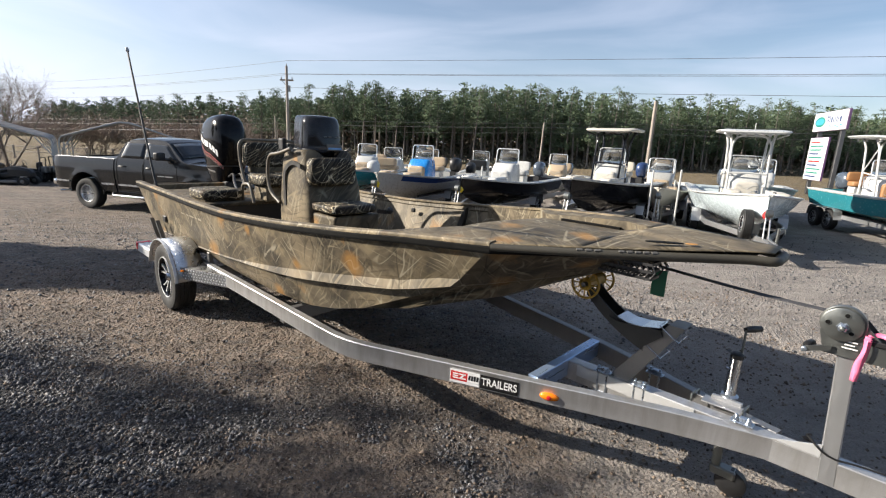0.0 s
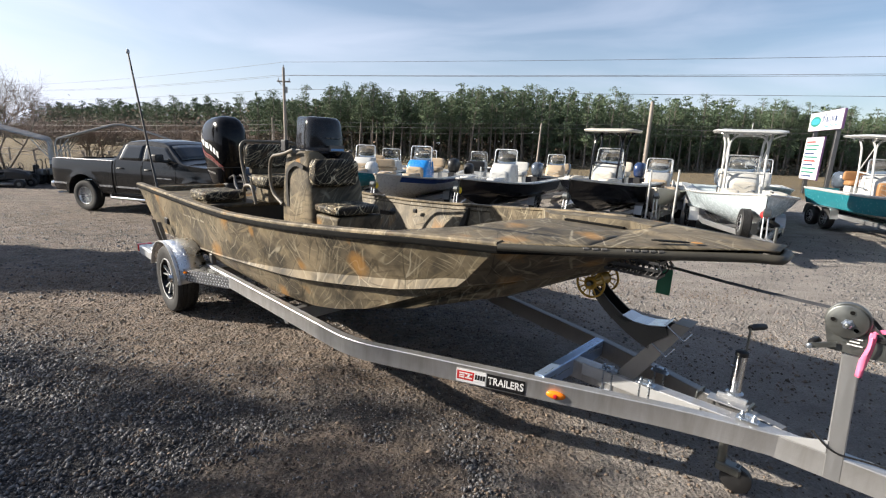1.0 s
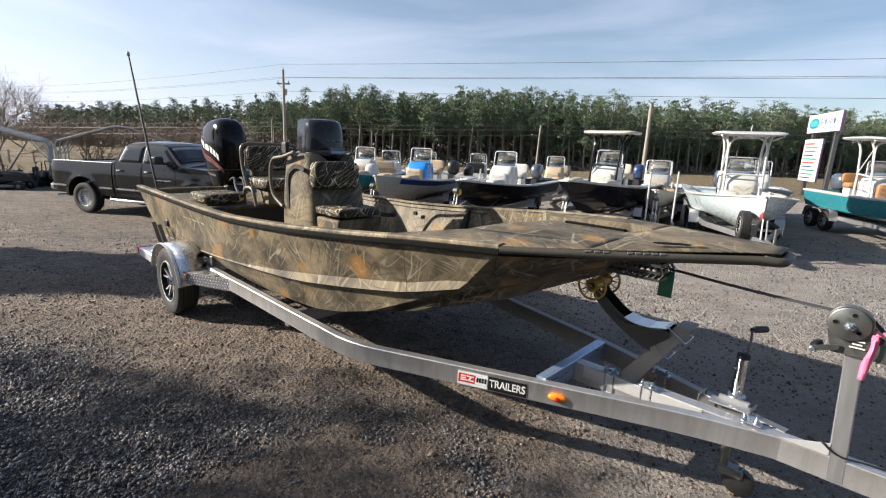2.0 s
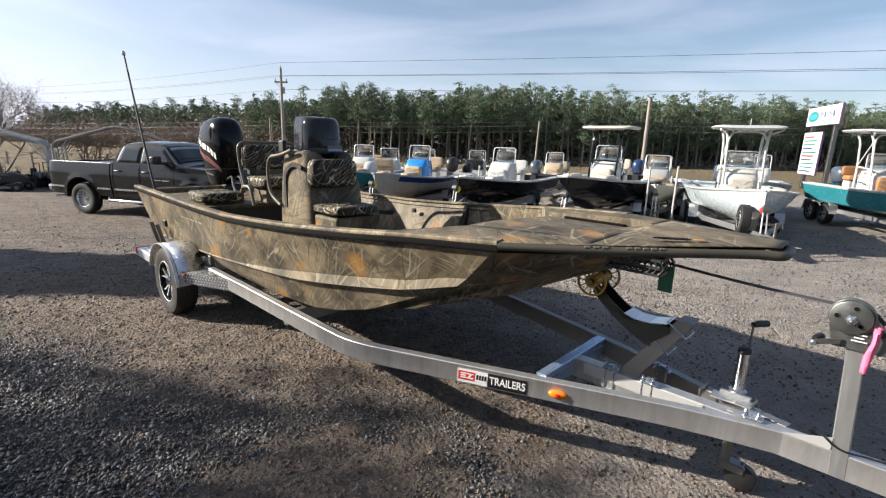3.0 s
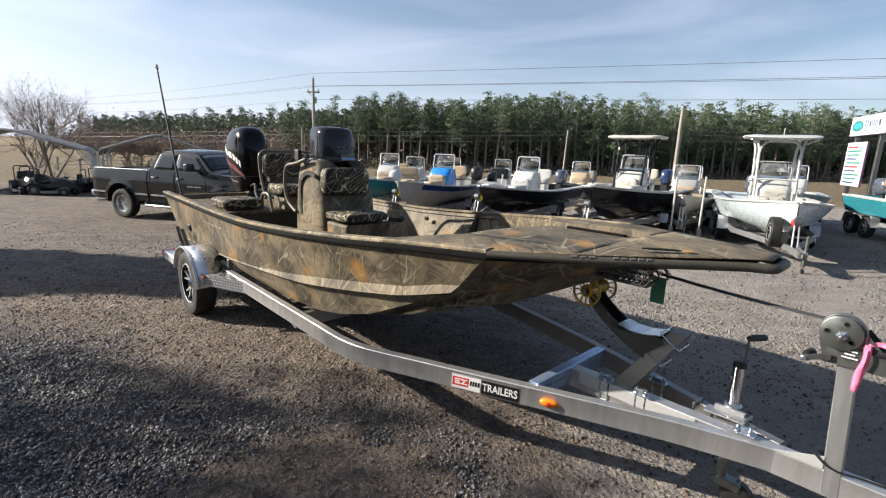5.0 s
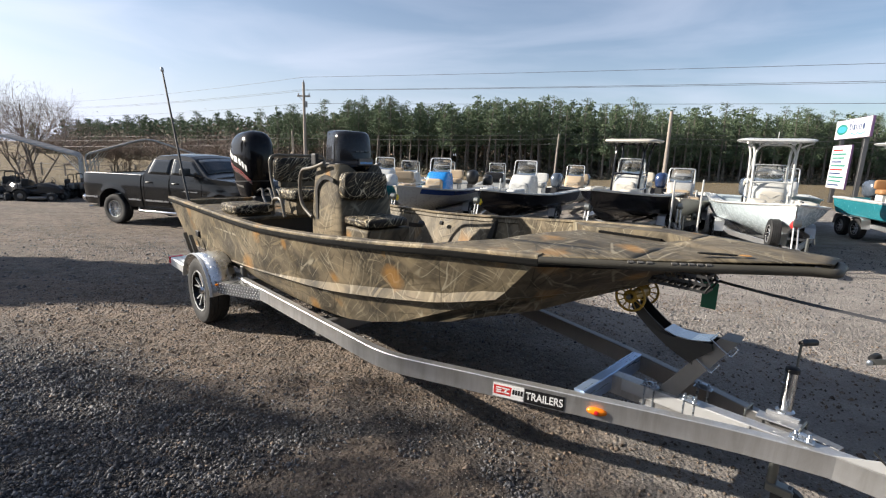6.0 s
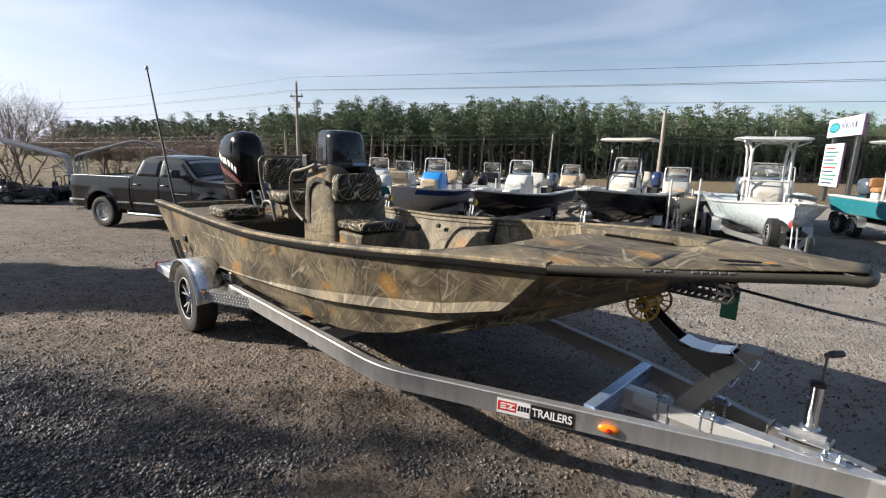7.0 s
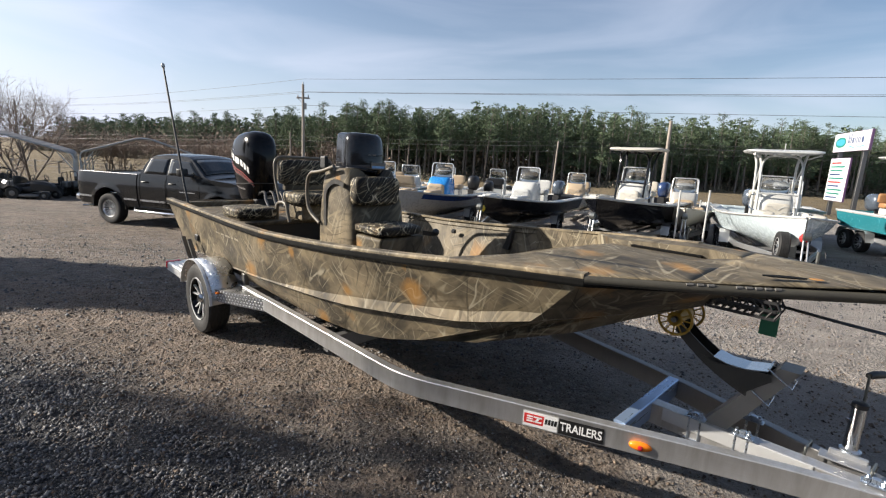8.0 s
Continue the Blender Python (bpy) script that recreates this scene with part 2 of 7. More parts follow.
def sweep(bm, path, profile, up=(0, 0, 1), caps=True):
    """Sweeps a profile of (side, up) pairs along a path that keeps upright."""
    pts = [Vector(p) for p in path]
    up = Vector(up)
    rings = []
    for i, p in enumerate(pts):
        d = (pts[min(i + 1, len(pts) - 1)] - pts[max(i - 1, 0)]).normalized()
        side = d.cross(up).normalized()
        rings.append([bm.verts.new(p + side * a + up * b) for a, b in profile])
    n = len(profile)
    for a, b in zip(rings, rings[1:]):
        for j in range(n):
            bm.faces.new((a[j], a[(j + 1) % n], b[(j + 1) % n], b[j]))
    if caps:
        bm.faces.new(rings[0][::-1])
        bm.faces.new(rings[-1])
    return bm


def swept(*a, **k):
    return sweep(bmesh.new(), *a, **k)


def lathe(bm, profile, n=24, m=None, caps=True):
    """Turns (radius, height) pairs round the z axis."""
    rings = []
    for r, z in profile:
        rings.append([bm.verts.new((r * math.cos(2 * math.pi * j / n), r * math.sin(2 * math.pi * j / n), z)) for j in range(n)])
    for a, b in zip(rings, rings[1:]):
        for j in range(n):
            bm.faces.new((a[j], a[(j + 1) % n], b[(j + 1) % n], b[j]))
    if caps:
        bm.faces.new(rings[0][::-1])
        bm.faces.new(rings[-1])
    if m is not None:
        bmesh.ops.transform(bm, matrix=m, verts=[v for ring in rings for v in ring])
    return bm


def lathed(*a, **k):
    return lathe(bmesh.new(), *a, **k)


def grid(bm, rows, close=False):
    """Joins rows of points (all equally long) into a sheet."""
    vs = [[bm.verts.new(p) for p in row] for row in rows]
    for a, b in zip(vs, vs[1:]):
        n = len(a)
        for j in range(n if close else n - 1):
            q = (a[j], a[(j + 1) % n], b[(j + 1) % n], b[j])
            if len(set(q)) == 4:
                bm.faces.new(q)
    return vs


def loft(rings, caps=True):
    bm = bmesh.new()
    vs = grid(bm, rings, close=True)
    if caps:
        bm.faces.new(vs[0][::-1])
        bm.faces.new(vs[-1])
    return bm


def oval(cx, cy, z, rx, ry, n=20, power=2.6, axis="z"):
    """A ring of points on a super-ellipse."""
    out = []
    for j in range(n):
        a = 2 * math.pi * j / n
        c, s = math.cos(a), math.sin(a)
        x = rx * math.copysign(abs(c) ** (2 / power), c)
        y = ry * math.copysign(abs(s) ** (2 / power), s)
        out.append({"z": (cx + x, cy + y, z), "x": (z, cx + x, cy + y), "y": (cx + x, z, cy + y)}[axis])
    return out


def solid(ob, thick, offset=-1.0):
    md = ob.modifiers.new("thickness", "SOLIDIFY")
    md.thickness, md.offset = thick, offset
    return ob


def softened(ob, width, segs=2):
    md = ob.modifiers.new("edges", "BEVEL")
    md.width, md.segments, md.limit_method, md.angle_limit = width, segs, "ANGLE", radians(35)
    return ob


def along(table, s):
    xs, ys = zip(*table)
    return float(np.interp(s, xs, ys))


# ---- ground ----
def ground_z(x, y):
    z = np.interp(y, (-50, 5.4, 9.4, 12.4, 20, 60, 200, 3000), (0, 0, -0.33, -0.38, -0.55, -1.0, -1.6, -3.0))
    return z + np.clip((y - 14) / 10, 0, 1) * np.clip(x, -40, 40) * 0.010


def relief(x, y):
    """Low humps, ruts and trodden clods of the yard."""
    near = max(0.0, 1 - math.hypot(x, y - 4) / 40)
    h = 0.022 * noise.noise((x * 0.55, y * 0.55, 3.1)) + 0.012 * noise.noise((x * 2.3, y * 2.3, 8.7)) + 0.013 * noise.noise((x * 6.0, y * 6.0, 1.3))
    if near > 0.8:
        h += 0.010 * noise.noise((x * 14.0, y * 14.0, 5.3))
    return h * near - 0.008


def spaced(lo, hi, fine_lo, fine_hi, step, growth=1.12):
    vals = list(np.arange(fine_lo, fine_hi + step / 2, step))
    d, v = step, vals[-1]
    while v < hi:
        d *= growth
        v += d
        vals.append(v)
    d, v = step, vals[0]
    while v > lo:
        d *= growth
        v -= d
        vals.insert(0, v)
    return np.array(vals)


k = Mat("yard_gravel", (0.15, 0.13, 0.11), 0.92)
v = k.coord()
zone = k.noise(v, 0.33, 3, 0.55, 0.3)
track = k.noise(k.coord((0.25, 0.9, 1), (0, 0, 0.25)), 0.9, 4, 0.6)
dirt = k.ramp(k.noise(v, 5.0, 8, 0.7), (0.34, (0.080, 0.056, 0.042)), (0.46, (0.24, 0.180, 0.136)), (0.60, (0.305, 0.236, 0.181)), (0.78, (0.43, 0.35, 0.277)))
vor = k.node("TexVoronoi", {"Vector": v, "Scale": 34.0})
stone = k.ramp(k.node("SeparateColor", {"Color": vor.outputs["Color"]}).outputs[0], (0.0, (0.055, 0.053, 0.055)), (0.6, (0.16, 0.155, 0.152)), (1.0, (0.42, 0.405, 0.39)))
fines = k.ramp(k.noise(v, 140, 3, 0.7), (0.3, (0.065, 0.06, 0.057)), (0.75, (0.27, 0.247, 0.222)))
gravel = k.mix(0.45, stone, fines)
slate = k.ramp(k.noise(k.coord((1.0, 1.7, 1), (0, 0, 0.5)), 62, 4, 0.7), (0.32, (0.014, 0.014, 0.016)), (0.55, (0.062, 0.062, 0.068)), (0.78, (0.18, 0.178, 0.182)))
# a trodden dirt lane crosses the gravel on the slant
pos = k.node("SeparateXYZ", {"Vector": k.coord()})
lane = k.maths("ADD", k.maths("ADD", pos.outputs["Y"], k.maths("MULTIPLY", pos.outputs["X"], 0.33)), k.maths("MULTIPLY", k.maths("SUBTRACT", zone, 0.5), 1.6))
# slate bulge to the right; dark gravel also replaces a thin shade band
bulge = k.maths("ADD", pos.outputs["X"], 0.35)
bulge = k.maths("MAXIMUM", k.maths("SUBTRACT", 1.0, k.maths("MULTIPLY", k.maths("MULTIPLY", bulge, bulge), 1.5)), 0.0)
ruts = k.maths("MULTIPLY", k.maths("SUBTRACT", lane, k.maths("MULTIPLY", bulge, 0.38)), 0.1)
ruts = k.maths("MAXIMUM", ruts, k.maths("MINIMUM", k.maths("MULTIPLY", k.maths("SUBTRACT", pos.outputs["X"], k.maths("MULTIPLY", zone, 0.3)), 0.5), 0.30))
lane = k.ramp(ruts, (0.21, 0.0), (0.26, 1.0), (0.33, 1.0), (0.40, 0.55), (0.55, 0.8))
# a bare hollow in the near gravel
hx = k.maths("MULTIPLY", k.maths("ADD", pos.outputs["X"], 0.62), 1.15)
hy = k.maths("MULTIPLY", k.maths("SUBTRACT", pos.outputs["Y"], 2.00), 1.35)
hollow = k.maths("ADD", k.maths("ADD", k.maths("MULTIPLY", hx, hx), k.maths("MULTIPLY", hy, hy)), k.maths("MULTIPLY", k.maths("SUBTRACT", k.noise(v, 3.2, 5, 0.65), 0.5), 2.2))
hollow = k.ramp(hollow, (0.40, 0.95), (1.0, 0.0))
lane = k.maths("MAXIMUM", lane, hollow)
gravel = k.mix(k.ramp(ruts, (0.215, 1.0), (0.28, 0.0)), gravel, slate)
f = k.maths("MULTIPLY", lane, k.ramp(track, (0.30, 0.7), (0.55, 1.0)))
col = k.mix(k.maths("MULTIPLY", f, k.ramp(k.noise(v, 9, 5, 0.7), (0.35, 0.45), (0.6, 1.0))), gravel, dirt)
# dry grass beyond the yard
sep = k.node("SeparateXYZ", {"Vector": k.coord()})
far = k.ramp(k.maths("MULTIPLY", k.maths("ADD", sep.outputs["Y"], k.maths("MULTIPLY", k.noise(v, 0.4, 4), 6.0)), 0.01), (0.285, 0.0), (0.30, 1.0))
straw = k.ramp(k.noise(k.coord((1.0, 0.3, 1)), 3.0, 7, 0.7), (0.3, (0.13, 0.098, 0.052)), (0.7, (0.255, 0.195, 0.108)))
col = k.mix(far, col, straw)
k.set("Base Color", col)
k.set("Roughness", k.ramp(k.noise(v, 30, 3), (0.3, 0.8), (0.7, 1.0)))
hgt = k.maths("ADD", k.maths("MULTIPLY", vor.outputs["Distance"], -0.9), k.maths("ADD", k.noise(v, 45, 6, 0.75), k.maths("MULTIPLY", k.noise(v, 11, 5, 0.7), 1.5)))
# pale fine grit towards the yard's front
grit = k.ramp(k.noise(v, 70, 4, 0.75), (0.3, (0.26, 0.236, 0.218)), (0.55, (0.42, 0.382, 0.352)), (0.8, (0.56, 0.515, 0.475)))
front = k.ramp(k.maths("ADD", k.maths("MULTIPLY", k.maths("SUBTRACT", pos.outputs["X"], k.maths("MULTIPLY", pos.outputs["Y"], 0.12)), 0.1), k.maths("MULTIPLY", k.maths("SUBTRACT", k.noise(v, 1.3, 5, 0.6), 0.5), 0.22)), (-0.01, 0.0), (0.075, 0.88))
col = k.mix(k.maths("MULTIPLY", front, k.maths("SUBTRACT", 1.0, far)), col, grit)
damp = k.ramp(k.noise(k.coord((1, 1.6, 1), (0, 0, 0.3)), 1.15, 5, 0.65, 0.4), (0.40, 0.78), (0.56, 1.0))
k.set("Base Color", k.mix(1.0, col, damp, "MULTIPLY"))
k.bump(hgt, 1.0, 0.09)
GROUND = k.m
xs, ys = spaced(-2500, 2500, -5.5, 4.5, 0.034, 1.09), spaced(-60, 3000, 0.8, 6.2, 0.034, 1.09)
X, Y = np.meshgrid(xs, ys)
Z = ground_z(X, Y)
for j in range(len(ys)):
    if -3 < ys[j] < 40:
        for i in range(len(xs)):
            if abs(xs[i]) < 40:
                Z[j, i] += relief(xs[i], ys[j])
nx, ny = len(xs), len(ys)
idx = np.arange(nx * ny).reshape(ny, nx)
quads = np.stack([idx[:-1, :-1], idx[:-1, 1:], idx[1:, 1:], idx[1:, :-1]], -1).reshape(-1, 4)
ground = soup("ground", np.stack([X, Y, Z], -1).reshape(-1, 3), quads, GROUND)
tagged(ground, "brown dirt and grey gravel yard with dry grass beyond", "ground", kind="structure")
ground.data.polygons.foreach_set("use_smooth", np.ones(len(quads), bool))

# ---- unseen plain wall, added behind the camera to block low skylight ----
k = Mat("ribbed_siding", (0.3, 0.29, 0.27), 0.5, 0.1)
k.set("Base Color", k.mix(k.noise(k.coord((1, 1, 0.4)), 1.5, 5), (0.22, 0.215, 0.20), (0.30, 0.29, 0.275)))
SIDING = k.m
bm = bmesh.new()
ribs = [(-9.0 + 0.3 * i + dx, -6.0 + dy, 0) for i in range(130) for dx, dy in ((0, 0), (0.2, 0), (0.22, 0.03), (0.28, 0.03))]
grid(bm, [[(x, y, z) for x, y, _ in ribs] for z in (-0.2, 4.8)])
grid(bm, [[(x, y, 4.8) for x, y, _ in ribs], [(x, -6.3, 4.8) for x, _, _ in ribs], [(x, -6.3, -0.2) for x, _, _ in ribs]])
wall = new("unseen_wall", bpy.data.meshes.new("unseen_wall"))
bm.to_mesh(wall.data)
bm.free()
wall.data.materials.append(SIDING)
tagged(wall, "unseen grey ribbed metal wall, added to block low skylight", "wall", kind="structure")

# ---- the camouflage boat ----
CAMO = camo("camo_paint", 0.95, 0.80, stem=0.88)
# same camouflage lightened: the gunwale's sun glare is put into the colour
GUNWALE = camo("camo_gunwale_glare", 1.35, 0.5, rust=0.2)
RAILPAINT = painted("drab_tube", (0.13, 0.112, 0.085), 0.4, dirt=0.25)
# olive darker than the camouflage: the bow rail's shade is in the colour
OLIVE = painted("bow_rail_shade", (0.055, 0.050, 0.038), 0.55, dirt=0.3)
CAMO_SEAT = camo("camo_vinyl", 0.9, 1.2, ((0.008, 0.008, 0.007), (0.016, 0.015, 0.013), (0.035, 0.030, 0.023)), 2.5, 0.10, (0.022, 0.02, 0.016), 2.1, 0.30, 0.12)
ALU = metal("brushed_aluminium", (0.70, 0.71, 0.72), 0.38, metallic=0.60)
k = Mat("rail_aluminium", (0.6, 0.6, 0.61), 0.4, 0.75)
lines = k.noise(k.coord((1.2, 1.2, 260)), 1.0, 3, 0.7)
smudge = k.noise(k.coord((5.0, 5.0, 1.4)), 1.6, 6, 0.65, 0.5)
drip = k.noise(k.coord((34, 34, 2.0)), 1.0, 4, 0.6)
k.set("Base Color", k.mix(k.ramp(drip, (0.50, 0.0), (0.72, 0.35)), k.mix(k.ramp(smudge, (0.35, 0.0), (0.65, 1.0)), (0.44, 0.435, 0.43), k.mix(lines, (0.52, 0.52, 0.525), (0.68, 0.685, 0.70))), (0.36, 0.35, 0.34)))
k.set("Roughness", k.maths("ADD", k.ramp(smudge, (0.3, 0.36), (0.7, 0.24)), k.maths("MULTIPLY", lines, 0.16)))
k.bump(lines, 0.10, 0.002)
RAIL = k.m
POSTALU = metal("post_aluminium", (0.50, 0.505, 0.515), 0.36, (40, 40, 3), 0.8)
ALU_DULL = metal("dull_aluminium", (0.33, 0.33, 0.335), 0.45, (60, 60, 8), 0.85)
DARK = painted("dark_galvanised", (0.045, 0.043, 0.040), 0.45, 0.4, 0.3)
ZINC = metal("zinc_plate", (0.24, 0.25, 0.24), 0.36, (20, 20, 20), 0.9)
ZINCBLUE = metal("bright_zinc", (0.50, 0.56, 0.64), 0.28, (20, 20, 20), 0.9)
# blue base colour paints the sky's reflection on the cross beam
SKYTINT = metal("sky_tinted_aluminium", (0.42, 0.56, 0.80), 0.30, (30, 4, 30), 0.7)
STEEL = metal("dark_steel", (0.20, 0.20, 0.20), 0.45, (20, 20, 20))
CHROME = metal("chrome", (0.72, 0.73, 0.74), 0.1, (30, 30, 30))
BLACK = painted("black_plastic", (0.012, 0.012, 0.013), 0.45)
GLOSS = painted("black_gloss", (0.004, 0.004, 0.005), 0.10, dirt=0.1)
GLOSS.node_tree.nodes["Principled BSDF"].inputs["Specular IOR Level"].default_value = 0.22
RUBBER = painted("tyre_rubber", (0.012, 0.012, 0.0125), 0.7, dirt=0.3, scale=9)
WHITE = painted("white_gelcoat", (0.47, 0.475, 0.465), 0.3, dirt=0.10)
RED = painted("red_lens", (0.55, 0.02, 0.03), 0.2, dirt=0.1)
AMBER = painted("amber_lens", (0.85, 0.22, 0.01), 0.2, dirt=0.1)
YELLOW = painted("amber_roller", (0.50, 0.30, 0.04), 0.4, dirt=0.3)
PINK = painted("pink_tape", (0.85, 0.18, 0.32), 0.5, dirt=0.15)
GREEN = painted("green_tag", (0.01, 0.12, 0.06), 0.45, dirt=0.1)
WEBBING = painted("grey_webbing", (0.055, 0.055, 0.06), 0.8, dirt=0.3, scale=20)
DECAL_RED = painted("decal_red", (0.50, 0.03, 0.03), 0.35, dirt=0.1)
DECAL_WHITE = painted("decal_white", (0.72, 0.72, 0.72), 0.4, dirt=0.12)
SIGNWHITE = painted("sign_white", (0.70, 0.71, 0.72), 0.4, dirt=0.06)
DECAL_BLACK = painted("decal_black", (0.012, 0.012, 0.013), 0.35, dirt=0.1)
DECAL_GREY = painted("decal_grey", (0.13, 0.125, 0.115), 0.5, dirt=0.2)
NEARBLACK = painted("near_black", (0.003, 0.003, 0.003), 0.85, dirt=0.02)
NEARBLACK.node_tree.nodes["Principled BSDF"].inputs["Specular IOR Level"].default_value = 0.15
MOTOR_RED = painted("motor_red", (0.26, 0.05, 0.05), 0.35, dirt=0.1)
DECAL_RUST = painted("decal_rust", (0.36, 0.17, 0.04), 0.5, dirt=0.2)
DECAL_TAN = painted("decal_tan", (0.22, 0.19, 0.135), 0.5, dirt=0.2)
BLUE_FILM = painted("blue_film", (0.16, 0.36, 0.66), 0.3, dirt=0.1)

YARD = pose(1.55, 2.07, 0, 0, 0, -41.5)     # x runs to the bow, y to port
G_C = ((-6.5, 1.02), (-4, 1.05), (-2.8, 1.035), (-2.0, 0.965), (-1.14, 0.81))
G_Z = ((-6.5, 1.13), (-4.5, 1.11), (-3.8, 1.115), (-3.3, 1.14), (-2.85, 1.17), (-2.2, 1.22), (-1.7, 1.265), (-1.14, 1.30))
R_C = ((-6.0, 0.97), (-3.5, 0.985), (-2.8, 0.97), (-2.0, 0.88), (-1.4, 0.785))
R_Z = ((-5.8, 0.62), (-4.9, 0.635), (-4.15, 0.67), (-3.56, 0.715), (-3.07, 0.75), (-2.65, 0.79), (-2.3, 0.835), (-2.0, 0.88), (-1.75, 0.92), (-1.40, 1.015))
RIDGE = ((-6.0, 0.008), (-3.7, 0.010), (-3.2, 0.034), (-2.7, 0.058), (-2.2, 0.062), (-1.4, 0.050))
B_C = ((-5.6, 0.88), (-3.0, 0.865), (-2.115, 0.84))
B_Z = ((-5.6, 0.55), (-4.4, 0.53), (-3.8, 0.515), (-3.3, 0.515), (-2.75, 0.545), (-2.45, 0.60), (-2.115, 0.697))
TIP = 0.15

boat = thing("camouflage_boat", YARD, "wide aluminium hunting boat in marsh-grass camouflage, sitting on its trailer", "boat")


def side_rows(sg, n=34):
    """Rows of the side plating from gunwale to keel; sg is +1 port, -1 starboard."""
    rows = []
    for kind in ("g", "r1", "r2", "r3", "b", "k"):
        a, b = {"g": (-6.5, -1.14), "r1": (-6.02, -1.35), "r2": (-5.96, -1.40), "r3": (-5.92, -1.43), "b": (-5.6, -2.115), "k": (-5.6, -2.35)}[kind]
        row = []
        for i in range(n + 1):
            s = a + (b - a) * i / n
            if kind == "g":
                p = (s, along(G_C, s), along(G_Z, s) - 0.02)
            elif kind == "r1":
                p = (s, along(R_C, s) - 0.004, along(R_Z, s) + along(RIDGE, s))
            elif kind == "r2":
                p = (s, along(R_C, s) + 0.004 + 0.20 * along(RIDGE, s), along(R_Z, s))
            elif kind == "r3":
                p = (s, along(R_C, s) - 0.016, along(R_Z, s) - 0.010)
            elif kind == "b":
                p = (s, along(B_C, s), along(B_Z, s))
            else:
                p = (s, 0.0, 0.465 if s < -3.2 else 0.465 + (s + 3.2) ** 2 * 0.07)
            row.append((p[0], sg * p[1], p[2]))
        rows.append(row)
    return rows


STEM = ((-0.19, 1.295), (-0.52, 1.235), (-0.60, 1.20), (-0.66, 1.175), (-1.22, 0.885), (-2.35, 0.515))


def bow_rows(sg, n=12):
    """The forward plate from the corner fold to the stem."""
    side = side_rows(sg)
    rows = []
    for j, row in enumerate(side):
        p = Vector(row[-1])
        q = Vector((STEM[j][0], 0, STEM[j][1]))
        if j == 0:
            q = Vector((-0.19, sg * TIP, 1.315))
        out = []
        way = {4: [p, Vector((-1.72, sg * 0.80, 0.80)), Vector((-1.30, sg * 0.52, 0.925)), Vector((-0.93, 0, 1.078))],
               5: [p, Vector((-1.60, 0, 0.74)), Vector((-0.93, 0, 1.075))]}.get(j, [p, q])
        for i in range(n + 1):
            t = i / n
            a_ = min(int(t * (len(way) - 1)), len(way) - 2)
            w = way[a_].lerp(way[a_ + 1], t * (len(way) - 1) - a_)
            if j == 0:
                w.x += 0.10 * math.sin(math.pi * t) * 0.35
            w.z -= 0.012 * math.sin(math.pi * t) * (j < 4)
            out.append(tuple(w))
        rows.append(out)
    return rows


bm = bmesh.new()
for sg in (1, -1):
    grid(bm, side_rows(sg))
    grid(bm, bow_rows(sg))
    tr = [row[0] for row in side_rows(sg)]
    grid(bm, [tr, [(p[0], 0, p[2]) for p in tr]])
# blunt nose between the two forward plates
nose = [bow_rows(sg)[0][-1] for sg in (1, -1)]
bm.faces.new([bm.verts.new(p) for p in (nose[0], nose[1], (-0.52, 0, 1.235))])
bmesh.ops.remove_doubles(bm, verts=bm.verts, dist=0.0015)
hull = part("hull", bm, CAMO, boat, smooth=True, angle=18)


def cap_outline(sg, inset=0.0, n=40):
    """The gunwale's line from the stern corner to the blunt bow."""
    pts = []
    for i in range(n + 1):
        s = -6.5 + (6.5 - 1.14) * i / n
        pts.append(Vector((s, sg * (along(G_C, s) - inset), along(G_Z, s))))
    for t in (0.12, 0.25, 0.4, 0.55, 0.7, 0.85, 1.0):
        s = -1.14 + 0.95 * t
        c = 0.81 + (TIP - 0.81) * t + 0.035 * math.sin(math.pi * t)
        pts.append(Vector((s, sg * max(c - inset, 0.02), 1.30 + 0.038 * t)))
    return pts


# rolled gunwale lip, outside and over the edge
for sg in (-1, 1):
    prof = [(-sg * a, b) for a, b in ((0.0, -0.012), (0.012, -0.010), (0.014, 0.002), (0.009, 0.010), (-0.046, 0.012), (-0.058, 0.008), (-0.058, -0.006), (-0.006, -0.008))]
    part("gunwale", swept([p for p in cap_outline(sg)][:41], prof), GUNWALE, boat, "gunwale cap in paler camouflage, glare in its colour", smooth=True, angle=50)
    # near-black strip drawn where the lip's overhang throws its shade
    rub = [(-sg * a, b) for a, b in ((-0.006, -0.050), (0.012, -0.048), (0.017, -0.036), (0.017, -0.016), (0.013, -0.010), (-0.006, -0.010))]
    bm = bmesh.new()
    rows = []
    way = cap_outline(sg)
    for i, p in enumerate(way):
        d = (way[min(i + 1, len(way) - 1)] - way[max(i - 1, 0)]).normalized()
        out = d.cross(Vector((0, 0, 1)))
        f = 1.0 if i < 40 else 1.0 - 0.75 * (i - 40) / (len(way) - 41)
        rows.append([p + out * a + Vector((0, 0, -0.008 + (b + 0.008) * f)) for a, b in rub])
    grid(bm, rows, close=True)
    part("lip_shade_strip", bm, NEARBLACK, boat, "near-black strip standing in for shade under the gunwale lip")

# bow cap: a broad crowned deck with a sunken casting well in its middle
WELL = ((-2.55, 0.955), (-1.95, 0.915), (-1.6, 0.45), (-1.0, 0.455), (-0.78, 0.21))


def deck_z(s, c):
    t = min(1, max(0, (s + 1.14) / 0.95))
    edge = along(G_Z, s) if s < -1.14 else 1.30 + 0.038 * t
    return edge + 0.022 * (1 - min(1, abs(c) / 0.85)) + 0.002


